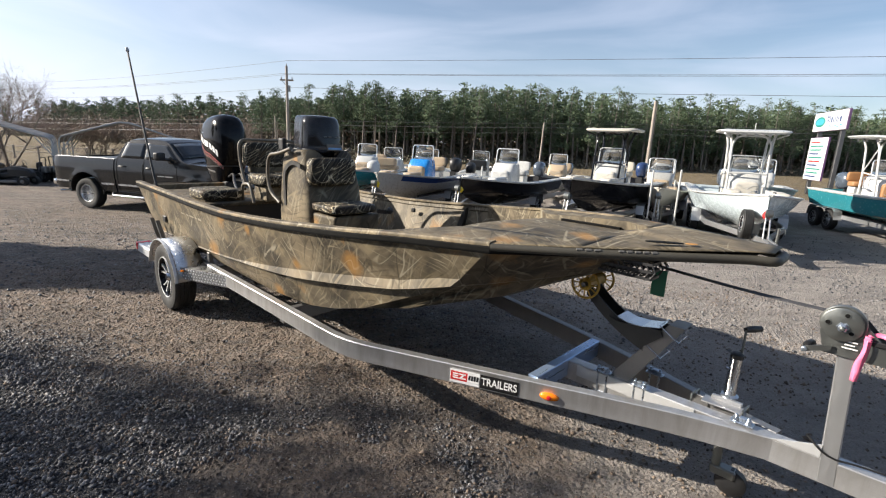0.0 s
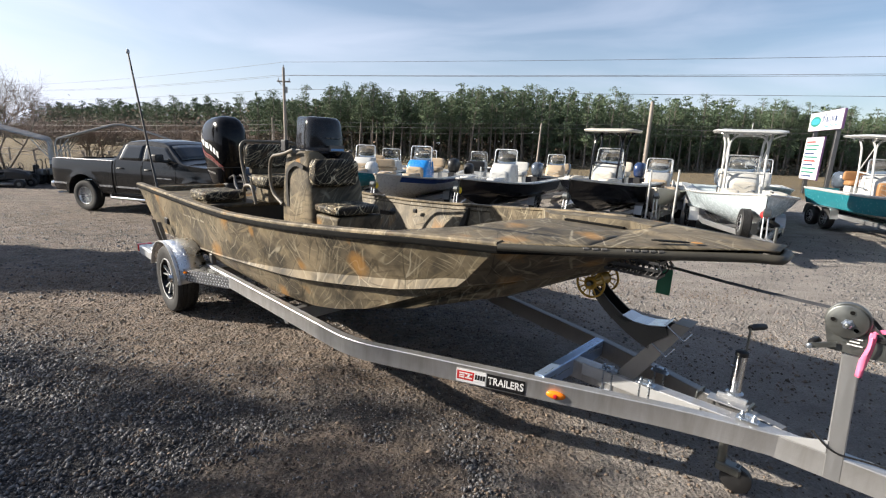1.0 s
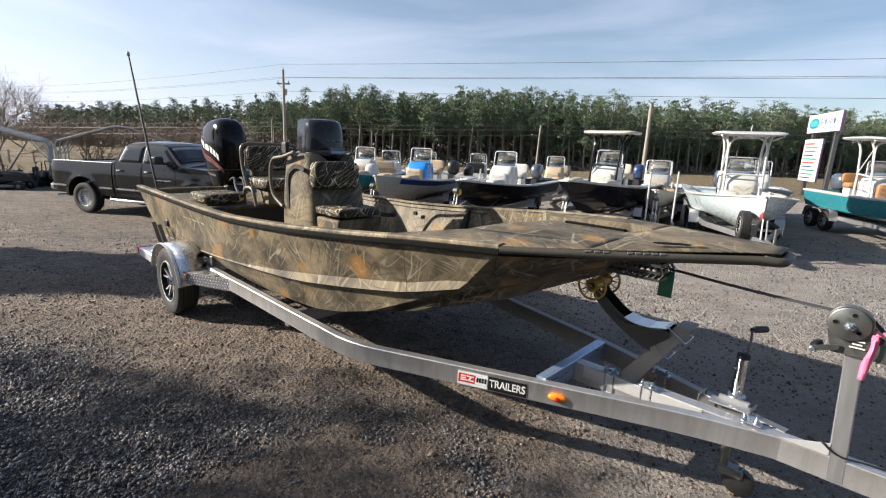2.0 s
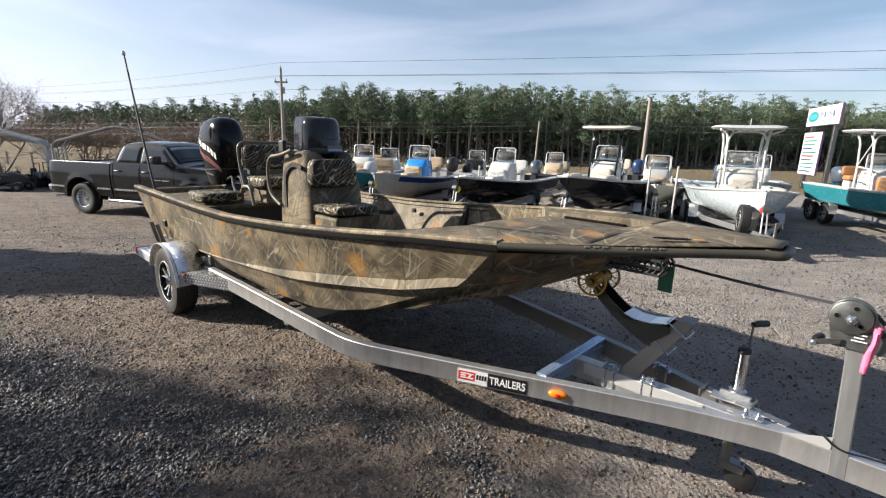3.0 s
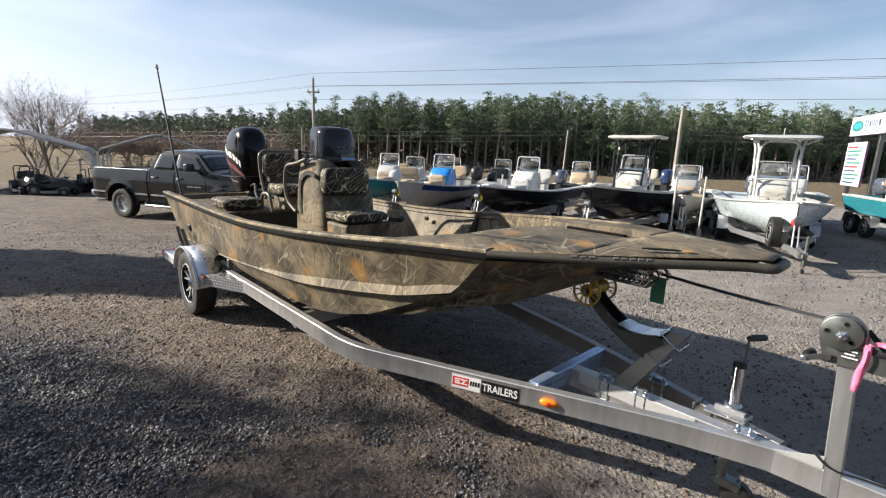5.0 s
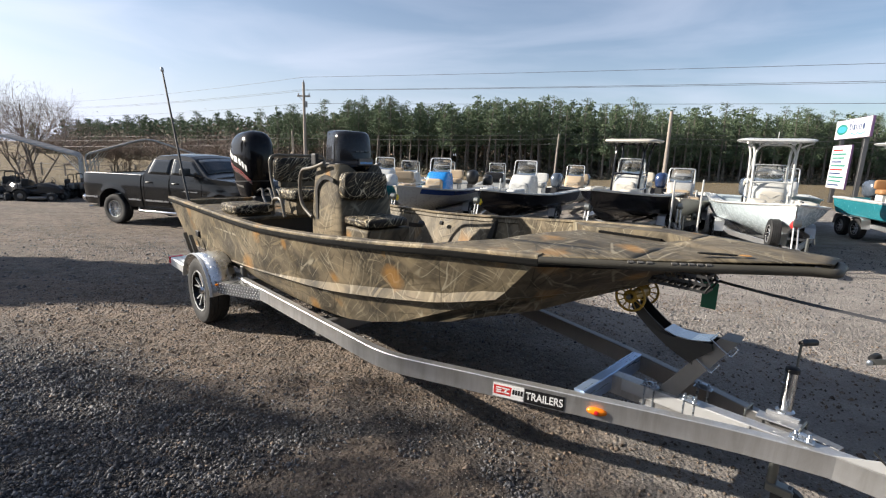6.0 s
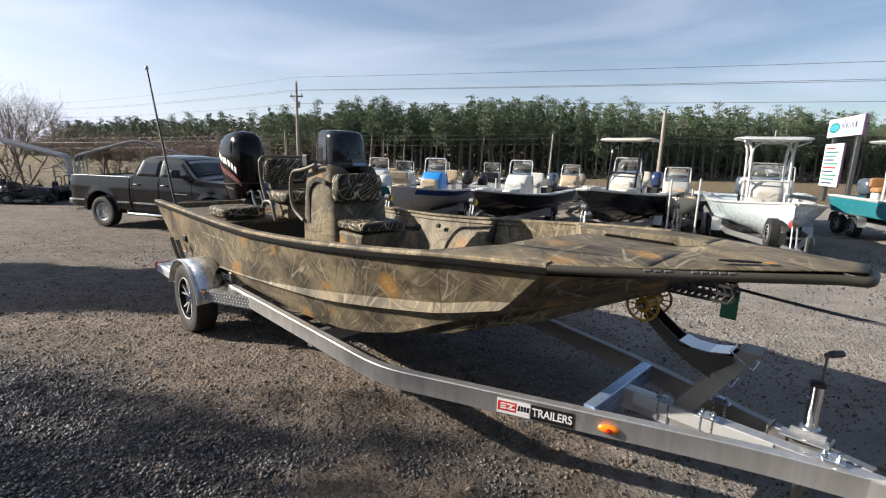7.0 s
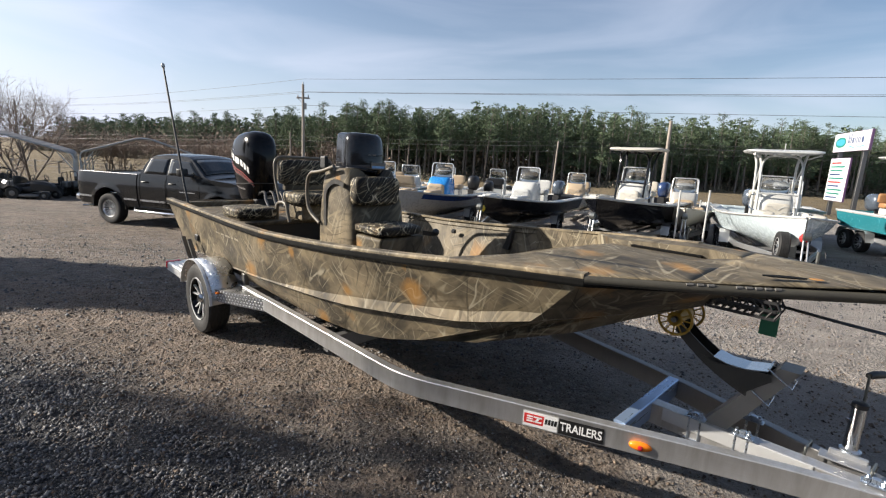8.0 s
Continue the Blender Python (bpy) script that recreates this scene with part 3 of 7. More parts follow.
def edge_c(s):
    if s < -1.14:
        return along(G_C, s)
    if s > -0.19:
        return TIP - (s + 0.19) * 0.5
    t = (s + 1.14) / 0.95
    return 0.81 + (TIP - 0.81) * t + 0.035 * math.sin(math.pi * t)


STATIONS = [-2.55, -2.4, -2.2, -2.05, -1.95, -1.86, -1.77, -1.68, -1.6, -1.5, -1.4, -1.3, -1.2, -1.14, -1.07, -1.0, -0.945, -0.89, -0.835, -0.78]
bm = bmesh.new()
for sg in (-1, 1):
    rows = []
    for s in STATIONS:
        a, b = along(WELL, s), edge_c(s)
        rows.append([(s, sg * (a + (b - a) * j / 6), deck_z(s, a + (b - a) * j / 6)) for j in range(7)])
    grid(bm, rows)
rows = []
for i in range(13):
    s = -0.78 + 0.67 * i / 12
    b = edge_c(s)
    rows.append([(s, b * (-1 + j / 7), deck_z(s, b * (-1 + j / 7))) for j in range(15)])
grid(bm, rows)
bmesh.ops.remove_doubles(bm, verts=bm.verts, dist=0.001)
deck = solid(part("bow_deck", bm, CAMO, boat, smooth=True), 0.005)
# rounded nose bar round the bow deck
path = [p + Vector((0, 0, -0.018)) for p in cap_outline(-1)[40:]] + [p + Vector((0, 0, -0.018)) for p in reversed(cap_outline(1)[40:])]
path = path[:7] + rounded([path[7], path[7] + Vector((0.095, 0.045, 0)), path[8] + Vector((0.095, -0.045, 0)), path[8]], 0.035) + path[9:]
part("bow_rail", tubed(path, 0.022, 10), OLIVE, boat, smooth=True)
# walls and floor of the well, with its sloping end
def foot_z(s):
    """The casting deck's floor, ramped up from the cockpit and rising to the cap at the forward end."""
    d = deck_z(s, along(WELL, s))
    if s < -1.6:
        return along(((-2.55, 0.985), (-1.95, 1.145), (-1.6, 1.235)), s)
    return min(d - 0.012, 1.25) if s <= -1.0 else 1.25 + (d - 1.25) * (s + 1.0) / 0.22


bm = bmesh.new()
grid(bm, [[(s, along(WELL, s), deck_z(s, along(WELL, s))), (s, along(WELL, s) - 0.006, foot_z(s))] for s in STATIONS])
rows = []
for s in STATIONS:
    w = along(WELL, s)
    near_side = min(1, max(0, (s + 1.95) / 0.35))
    z = foot_z(s) + (deck_z(s, w) - foot_z(s)) * near_side
    rows.append([(s, -w + (2 * w - 0.006) * t, z + 0.022 * math.sin(math.pi * min(t, 0.5)) * (w > 0.3) * 0.4 + (foot_z(s) - z) * max(0, t - 0.25) / 0.75) for t in (0, 0.12, 0.25, 0.4, 0.55, 0.7, 0.85, 1.0)])
grid(bm, rows)
grid(bm, [[(s, -along(WELL, s), deck_z(s, along(WELL, s))), (s, -along(WELL, s) + 0.006, foot_z(s))] for s in STATIONS[:9]])
grid(bm, [[(-2.552, c, z) for c in (-w_, 0, w_)] for w_, z in ((0.93, 0.985), (0.88, 0.86), (0.80, 0.68))])
part("casting_well", bm, CAMO, boat, smooth=True, angle=30)
tread = [(s, along(WELL, s) - 0.022, foot_z(s) + 0.002) for s in (-1.46, -1.3, -1.14, -1.03)]
part("foot_strip", swept(tread, [(-0.014, 0), (0.014, 0), (0.014, 0.024), (-0.014, 0.024)]), NEARBLACK, boat, "black strip at the foot of the well wall")
part("deck_slot", lathed([(0.0, 0.0), (0.030, 0.0), (0.030, 0.004), (0.0, 0.004)], 16, pose(-0.515, -0.288, 1.356, 0, 0, 36) @ Matrix.Diagonal((2.9, 0.75, 1, 1))), NEARBLACK, boat, "black oval hand-hold slot in the bow")
part("leaf_patch", lathed([(0.0, 0.0), (0.022, 0.0), (0.018, 0.002), (0.0, 0.002)], 9, pose(-0.415, -0.222, 1.359, 0, 0, 30) @ Matrix.Diagonal((1.3, 0.9, 1, 1))), DECAL_RUST, boat, "printed rust-orange leaf beside the slot")

# inside of the cockpit
bm = bmesh.new()
for sg in (-1, 1):
    rows = []
    for i in range(31):
        s = -6.3 + 3.76 * i / 30
        g = along(G_C, s)
        rows.append([(s, sg * (g - 0.03), along(G_Z, s) + 0.010), (s, sg * (g - 0.05), along(G_Z, s) - 0.05), (s, sg * (g - 0.035), along(G_Z, s) - 0.06), (s, sg * (g - 0.10), 0.9), (s, sg * (g - 0.2), max(0.64, along(B_Z, s) + 0.07))])
    grid(bm, rows)
part("side_liner", bm, CAMO, boat)
part("cockpit_floor", boxed(-6.0, -2.7, -0.80, 0.80, 0.61, 0.64, 0.004), CAMO, boat)
part("rear_deck", boxed(-6.35, -4.85, -0.90, 0.90, 1.0, 1.04, 0.008), CAMO, boat)
# black stands in for the shade on the rear deck's front
part("rear_bulkhead", boxed(-4.90, -4.87, -0.88, 0.88, 0.64, 1.0), BLACK, boat, "front of the rear deck, its shade painted black")
part("transom_wall", boxed(-6.42, -6.36, -0.92, 0.92, 0.98, 1.10, 0.01), CAMO, boat)
part("leaf_plate", loft([[(s0, c, z) for s0, z in ((-2.90, 0.955), (-2.83, 0.95), (-2.80, 1.06), (-2.79, 1.15), (-2.84, 1.09))] for c in (0.905, 0.945)]), DARK, boat, "dark leaf-shaped plate on the inner side")
part("side_latch", boxed(-3.60, -3.54, 0.905, 0.935, 1.0, 1.045, 0.01), BLACK, boat)

# console
console = part("console", loft([
    oval(-3.80, -0.10, 0.64, 0.30, 0.31, 28, 7), oval(-3.80, -0.10, 1.05, 0.30, 0.31, 28, 7), oval(-3.81, -0.10, 1.30, 0.28, 0.30, 28, 7),
    oval(-3.84, -0.10, 1.52, 0.235, 0.28, 28, 7), oval(-3.85, -0.10, 1.62, 0.20, 0.27, 28, 6), oval(-3.85, -0.10, 1.645, 0.18, 0.25, 28, 5)]), CAMO, boat, smooth=True, angle=30)


def bar_panel(points, width):
    """A flat curved band standing a little proud of a side wall."""
    P = [Vector(p) for p in points]
    bm = bmesh.new()
    rows = []
    for i, p in enumerate(P):
        d = (P[min(i + 1, len(P) - 1)] - P[max(i - 1, 0)]).normalized()
        w = Vector((d.z, 0, -d.x)) * width / 2
        rows.append([p + w, p - w, p - w + Vector((0, 0.01, 0)), p + w + Vector((0, 0.01, 0))])
    grid(bm, rows, close=True)
    return bm


part("side_recess", bar_panel(rounded([(-3.93, -0.412, 1.12), (-3.95, -0.41, 1.45), (-3.80, -0.405, 1.54), (-3.64, -0.412, 1.50)], 0.12), 0.04), DARK, console, "dark curved recess band")
# smoked windscreen, wrapped round
bm = bmesh.new()
rows = []
for z, f, sh in ((1.58, 1.02, 0.0), (1.70, 1.0, -0.005), (1.80, 0.955, -0.012), (1.89, 0.90, -0.02), (1.935, 0.84, -0.03), (1.955, 0.74, -0.045), (1.962, 0.5, -0.08)):
    arc = [Vector((-3.93 + sh, (-0.205) * f - 0.10, z))] + [Vector((-3.78 + sh + 0.15 * f * math.cos(a), -0.10 + 0.205 * f * math.sin(a), z)) for a in np.linspace(-1.45, 1.45, 19)] + [Vector((-3.93 + sh, 0.205 * f - 0.10, z))]
    rows.append(arc)
grid(bm, rows)
k = Mat("smoked_acrylic", (0.035, 0.036, 0.042), 0.12)
k.set("Specular IOR Level", 0.12)
k.set("Roughness", k.ramp(k.noise(k.coord(), 5, 4), (0.3, 0.05), (0.7, 0.14)))
k.set("Transmission Weight", 0.72)
SMOKE = k.m
solid(part("windscreen", bm, SMOKE, console, "dark smoked acrylic windscreen", smooth=True, angle=60), 0.006)
part("windscreen_trim", tubed([r + Vector((0, 0, -0.05)) for r in rows[1]], 0.006, 6), BLACK, console)
part("maker_plate", boxed(-3.635, -3.622, -0.14, 0.02, 1.645, 1.705, 0.004), DECAL_GREY, console, "small grey and blue nameplate")
part("maker_stripe", boxed(-3.6215, -3.619, -0.13, 0.01, 1.655, 1.675, 0.001), BLUE_FILM, console)
for i, c in enumerate((-0.17, -0.12, -0.05, 0.0)):
    part("maker_mark", boxed(-3.632, -3.628, c, c + 0.035, 1.765, 1.775, 0.001), DECAL_GREY, console)


def cushion(x0, x1, y0, y1, z0, z1, r=0.03):
    bm = bmesh.new()
    box(bm, x0, x1, y0, y1, z0, z1)
    bmesh.ops.subdivide_edges(bm, edges=bm.edges, cuts=5, use_grid_fill=True)
    cx, cy, cz = (x0 + x1) / 2, (y0 + y1) / 2, (z0 + z1) / 2
    hx, hy, hz = (x1 - x0) / 2, (y1 - y0) / 2, (z1 - z0) / 2
    for v in bm.verts:
        u = [max(-1, min(1, a)) for a in ((v.co.x - cx) / hx, (v.co.y - cy) / hy, (v.co.z - cz) / hz)]
        q = 7
        n = (abs(u[0]) ** q + abs(u[1]) ** q + abs(u[2]) ** q) ** (1 / q)
        m = max(abs(a) for a in u)
        f = m / n if n else 1
        w = 0.006 * noise.noise((v.co.x * 9, v.co.y * 9, v.co.z * 9))
        v.co = Vector((cx + u[0] * hx * f + w, cy + u[1] * hy * f + w, cz + u[2] * hz * f + w))
    return bm


part("backrest_cushion", cushion(-3.60, -3.47, -0.385, 0.085, 1.34, 1.585), CAMO_SEAT, console, "padded camouflage backrest", smooth=True, angle=60)
front_seat = part("front_seat_base", boxed(-3.55, -3.17, -0.36, 0.12, 0.64, 1.10, 0.03, segs=3), CAMO, boat, smooth=True)
part("front_seat_cushion", cushion(-3.56, -3.14, -0.38, 0.09, 1.115, 1.195), CAMO_SEAT, front_seat, "padded camouflage seat lid", smooth=True, angle=60)
part("seat_strap", swept([(-3.15, 0.08, 1.13), (-3.12, 0.14, 1.12), (-3.1, 0.20, 1.12)], [(-0.003, -0.02), (0.003, -0.02), (0.003, 0.02), (-0.003, 0.02)]), BLACK, front_seat)
part("cup_latch", lathed([(0.0, 0), (0.03, 0), (0.032, 0.03), (0.02, 0.045)], 12, pose(-3.10, 0.18, 1.12, 0, 40)), BLACK, front_seat)
# grab rails of the console
rail = rounded([(-3.78, -0.42, 1.655), (-3.98, -0.43, 1.60), (-4.20, -0.43, 1.58), (-4.24, -0.43, 1.40), (-4.20, -0.43, 1.22), (-4.02, -0.42, 1.13)], 0.10, 5)
part("grab_rail", tubed(rail, 0.017, 10), RAILPAINT, console, smooth=True)
part("grab_rail", tubed([(p[0], -0.20 - p[1], p[2]) for p in rail], 0.017, 10), RAILPAINT, console, smooth=True)
part("throttle", boxed(-3.98, -3.90, -0.44, -0.40, 1.63, 1.74, 0.015, segs=2), BLACK, console)

# helm seat behind the console
seat = thing("helm_seat", YARD, "camouflage leaning seat with a bent tube frame", "seat")
part("backrest", cushion(-5.13, -5.02, -0.30, 0.34, 1.40, 1.675), CAMO_SEAT, seat, smooth=True, angle=60)
part("seat_cushion", cushion(-5.10, -4.62, -0.28, 0.32, 1.21, 1.34), CAMO_SEAT, seat, smooth=True, angle=60)
part("seat_base", boxed(-5.02, -4.70, -0.22, 0.26, 1.04, 1.21, 0.02), CAMO, seat)
part("backrest_panel", boxed(-5.12, -5.04, -0.24, 0.28, 1.34, 1.41, 0.01), CAMO, seat, "tan lower back panel")
fr = rounded([(-4.98, -0.33, 1.20), (-5.10, -0.33, 1.45), (-5.12, -0.33, 1.70), (-5.12, 0.37, 1.70), (-5.10, 0.37, 1.45), (-4.98, 0.37, 1.20)], 0.09, 5)
part("seat_frame", tubed(fr, 0.016, 10), RAILPAINT, seat, smooth=True)
part("arm_rail", tubed(rounded([(-5.0, -0.36, 1.04), (-5.0, -0.36, 1.22), (-4.80, -0.36, 1.24), (-4.72, -0.36, 1.04)], 0.07, 5), 0.018, 10), RAILPAINT, seat, smooth=True)
part("arm_rail", tubed(rounded([(-5.0, 0.40, 1.04), (-5.0, 0.40, 1.22), (-4.80, 0.40, 1.24), (-4.72, 0.40, 1.04)], 0.07, 5), 0.018, 10), RAILPAINT, seat, smooth=True)
for i, (s, c) in enumerate(((-5.20, -0.58), (-5.20, 0.62))):
    pad = thing("jump_seat", YARD, "low camouflage jump seat pad on the rear deck", "seat", "rear jump seats")
    part("pad", cushion(s - 0.24, s + 0.25, c - 0.22, c + 0.22, 1.055, 1.165), CAMO_SEAT, pad, smooth=True, angle=60)
    part("pad_base", boxed(s - 0.21, s + 0.22, c - 0.19, c + 0.19, 1.04, 1.065, 0.008), CAMO, pad)

# outboard motor
motor = thing("outboard_motor", YARD @ pose(-6.55, 0.11, 0, 0, -4, 0), "large glossy black outboard motor with red side stripes", "outboard motor")
rings = []
for z, x, rx, ry in ((1.06, 0.02, 0.22, 0.14), (1.12, 0.02, 0.27, 0.165), (1.22, 0.02, 0.315, 0.19), (1.36, 0.02, 0.35, 0.207), (1.50, 0.02, 0.375, 0.222), (1.66, 0.02, 0.39, 0.232), (1.80, 0.02, 0.375, 0.225), (1.89, 0.03, 0.335, 0.205), (1.95, 0.045, 0.27, 0.17), (1.985, 0.06, 0.19, 0.12), (2.0, 0.07, 0.10, 0.06)):
    rings.append(oval(x, 0, z, rx, ry, 26, 2.9))
part("cowl", loft(rings), GLOSS, motor, smooth=True, angle=60)
part("cowl_seam", loft([oval(0.02, 0, 1.30, 0.343, 0.207, 26, 2.9), oval(0.02, 0, 1.315, 0.346, 0.208, 26, 2.9)]), BLACK, motor)
part("midsection", loft([oval(0.0, 0, 0.30, 0.09, 0.05, 16), oval(0.0, 0, 0.55, 0.12, 0.07, 16), oval(0.02, 0, 0.95, 0.16, 0.10, 16), oval(0.02, 0, 1.14, 0.19, 0.125, 16)]), GLOSS, motor, smooth=True)
part("cavitation_plate", boxed(-0.30, 0.16, -0.10, 0.10, 0.29, 0.31, 0.006), GLOSS, motor)
part("gearcase", loft([oval(0, 0.21, x, r, r, 14, 2, "x") for x, r in ((-0.24, 0.03), (-0.15, 0.055), (0.05, 0.065), (0.16, 0.05), (0.22, 0.015))]), GLOSS, motor, smooth=True)
part("skeg", boxed(-0.12, 0.06, -0.008, 0.008, 0.02, 0.2, 0.003), GLOSS, motor)
part("bracket", boxed(0.16, 0.34, -0.14, 0.14, 0.72, 1.10, 0.02), BLACK, motor)
part("tiller_arm", boxed(0.28, 0.58, -0.03, 0.03, 1.10, 1.15, 0.01), BLACK, motor)


def stripe(a0, a1, z0, z1, thick, n=12, side=-1, bow=0.0):
    """A band laid round the cowl between two bearings, falling from z0 to z1."""
    bm = bmesh.new()
    rows = []
    for i in range(n + 1):
        t = i / n
        a = radians(a0 + (a1 - a0) * t)
        zc = z0 + (z1 - z0) * t - bow * math.sin(math.pi * t)
        row = []
        for z in (zc - thick / 2, zc, zc + thick / 2):
            rx = float(np.interp(z, (1.12, 1.22, 1.36, 1.5, 1.66, 1.8, 1.89), (0.27, 0.315, 0.35, 0.375, 0.39, 0.375, 0.335))) + 0.005
            ry = float(np.interp(z, (1.12, 1.22, 1.36, 1.5, 1.66, 1.8, 1.89), (0.165, 0.19, 0.207, 0.222, 0.232, 0.225, 0.205))) + 0.005
            c, s = math.cos(a), math.sin(a)
            row.append((0.02 + rx * math.copysign(abs(c) ** (2 / 2.9), c), -side * ry * math.copysign(abs(s) ** (2 / 2.9), s), z))
        rows.append(row)
    grid(bm, rows)
    return bm


for side in (-1, 1):
    for j, (off, th, mat) in enumerate(((0.0, 0.016, MOTOR_RED), (-0.030, 0.008, DECAL_GREY), (-0.055, 0.013, MOTOR_RED), (-0.082, 0.007, DECAL_GREY))):
        part("side_stripe", stripe(-150, -38, 1.76 + off, 1.30 + off * 0.5, th, 24, side, 0.03), mat, motor)
    for j in range(7):
        a0, f0, f1 = -128 + 11.0 * j, j / 7, (j + 0.70) / 7
        part("name_bar", stripe(a0, a0 + 7.6, 1.765 - 0.31 * f0, 1.765 - 0.31 * f1, 0.082, 3, side), DECAL_WHITE, motor, "white letter of the maker's mark as a bar")
    part("badge", stripe(-120, -78, 1.31, 1.23, 0.026, 6, side, 0.01), CHROME, motor)
    # chrome band painted as a highlight on the cowl's shoulder
    part("shoulder_glint", stripe(-140, -100, 1.85, 1.76, 0.012, 6, side, 0.01), CHROME, motor)
for i in range(3):
    part("rigging_hose", tubed(rounded([(0.28, -0.08 + 0.08 * i, 1.16), (0.52, -0.10 + 0.1 * i, 1.22), (0.75, -0.2 + 0.12 * i, 1.10), (0.95, -0.25 + 0.1 * i, 1.02)], 0.12), 0.016, 8), BLACK, motor, smooth=True)

# stern pole light
pole = thing("anchor_light_pole", YARD, "tall thin black pole light leaning outboard at the stern", "pole light")
part("mast", tubed([(-6.02, -0.93, 1.05), (-6.13, -0.94, 1.35), (-6.64, -0.95, 2.66)], [0.014, 0.013, 0.011], 8), BLACK, pole, smooth=True)
part("base_cup", lathed([(0.032, 0), (0.034, 0.03), (0.02, 0.07), (0.014, 0.1)], 14, pose(-6.0, -0.93, 1.03, 0, -16)), BLACK, pole, smooth=True)
part("lamp_head", lathed([(0.012, 0), (0.02, 0.01), (0.02, 0.04), (0.012, 0.055)], 12, pose(-6.638, -0.95, 2.65, 0, -20)), WHITE, pole, smooth=True)

# outside fittings of the hull
part("stern_light", boxed(-5.62, -5.52, -1.01, -0.985, 0.76, 0.83, 0.008), BLACK, boat)
for i, (s, w) in enumerate(((-4.95, 0.10), (-4.80, 0.06), (-4.70, 0.12), (-4.55, 0.05), (-4.47, 0.09))):
    g = along(G_C, s) - 0.025
    part("maker_bar", boxed(s, s + w, -g - 0.004, -g + 0.004, 0.945, 0.985, 0.002), DECAL_TAN, boat)
# maker's bars on the bow rail
for s0, w in ((-0.79, 0.026), (-0.755, 0.024), (-0.722, 0.024), (-0.635, 0.022), (-0.606, 0.022), (-0.577, 0.022), (-0.548, 0.022), (-0.519, 0.022)):
    a, b = edge_c(s0), edge_c(s0 + w)
    part("maker_bar", tubed([(s0, -a - 0.016, 1.300 + 0.038 * (s0 + 1.14)), (s0 + w * 0.8, -b - 0.016, 1.300 + 0.038 * (s0 + w + 1.14))], 0.007, 6), DECAL_GREY, boat, smooth=True)
# tread mat hung under the nose
bm = bmesh.new()
for z in (1.205, 1.238, 1.272):
    for c in (-0.445, -0.35):
        box(bm, -0.75, -0.50, c - 0.003, c + 0.003, z - 0.006, z + 0.006)
    for x in (-0.75, -0.50):
        box(bm, x - 0.003, x + 0.003, -0.445, -0.35, z - 0.006, z + 0.006)
for i in range(10):
    x = -0.745 + 0.027 * i
    for c in (-0.445, -0.35):
        tube(bm, [(x, c, 1.205), (x + 0.018, c, 1.238)], 0.004, 5)
        tube(bm, [(x + 0.018, c, 1.238), (x, c, 1.272)], 0.004, 5)
    box(bm, x - 0.004, x + 0.004, -0.445, -0.35, 1.200, 1.207)
part("bow_step", bm, BLACK, boat, "black open-mesh boarding step under the bow")
part("bow_eye", tubed(rounded([(-0.60, -0.02, 1.22), (-0.55, -0.02, 1.17), (-0.60, -0.02, 1.13), (-0.66, -0.02, 1.16)], 0.03), 0.008, 8), CHROME, boat)

# ---- trailer under the boat ----
DARKALU = metal("stained_aluminium", (0.30, 0.285, 0.27), 0.45, (20, 20, 20), 0.8)
trailer = thing("boat_trailer", YARD, "bright aluminium single-axle boat trailer standing on gravel", "trailer")


def beam(path, w=0.055, z0=0.398, z1=0.515, lip=0.012):
    """An extruded aluminium channel, lipped at top and bottom."""
    h = w / 2
    prof = [(-h + 0.004, z0), (h - 0.004, z0), (h, z0 + 0.004), (h, z1 - lip), (h + 0.001, z1 - lip + 0.002), (h + 0.001, z1 - 0.004), (h - 0.003, z1), (-h + 0.003, z1), (-h - 0.001, z1 - 0.004), (-h - 0.001, z1 - lip + 0.002), (-h, z1 - lip), (-h, z0 + 0.004)]
    return swept([(x, y, 0) for x, y in path], prof)


near = rounded([(-5.95, -0.955, 0), (-4.0, -0.955, 0), (-2.13, -0.965, 0), (-0.34, -0.205, 0), (0.06, -0.085, 0)], 0.19, 6)
part("side_rail", beam([(p.x, p.y) for p in near]), RAIL, trailer, smooth=True, angle=30)
# port rail in darker aluminium: the boat's shade put into its colour
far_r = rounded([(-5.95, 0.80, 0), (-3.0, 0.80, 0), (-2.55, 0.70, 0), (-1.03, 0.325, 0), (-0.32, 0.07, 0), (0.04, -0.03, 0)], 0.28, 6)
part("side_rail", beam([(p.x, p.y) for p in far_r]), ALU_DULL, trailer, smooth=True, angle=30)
part("tongue", beam([(-1.06, -0.085), (1.25, -0.085)], 0.075, 0.395, 0.512), RAIL, trailer, smooth=True, angle=30)
part("cross_beam", beam([(-1.04, -0.465), (-1.04, 0.29)], 0.06, 0.41, 0.522), SKYTINT, trailer, "cross beam tinted blue for the sky it mirrors")
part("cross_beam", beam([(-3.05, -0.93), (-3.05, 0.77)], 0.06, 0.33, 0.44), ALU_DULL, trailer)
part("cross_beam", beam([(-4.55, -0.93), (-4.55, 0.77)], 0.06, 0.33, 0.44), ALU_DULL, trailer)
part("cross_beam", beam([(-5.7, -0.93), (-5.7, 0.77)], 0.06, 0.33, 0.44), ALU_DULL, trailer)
part("axle", boxed(-4.96, -4.89, -1.15, 1.05, 0.27, 0.34, 0.006), STEEL, trailer)
for c in (-0.55, 0.45):
    part("bunk", boxed(-5.8, -3.3, c - 0.04, c + 0.04, 0.44, 0.50, 0.01), BLACK, trailer, "carpeted bunk board")

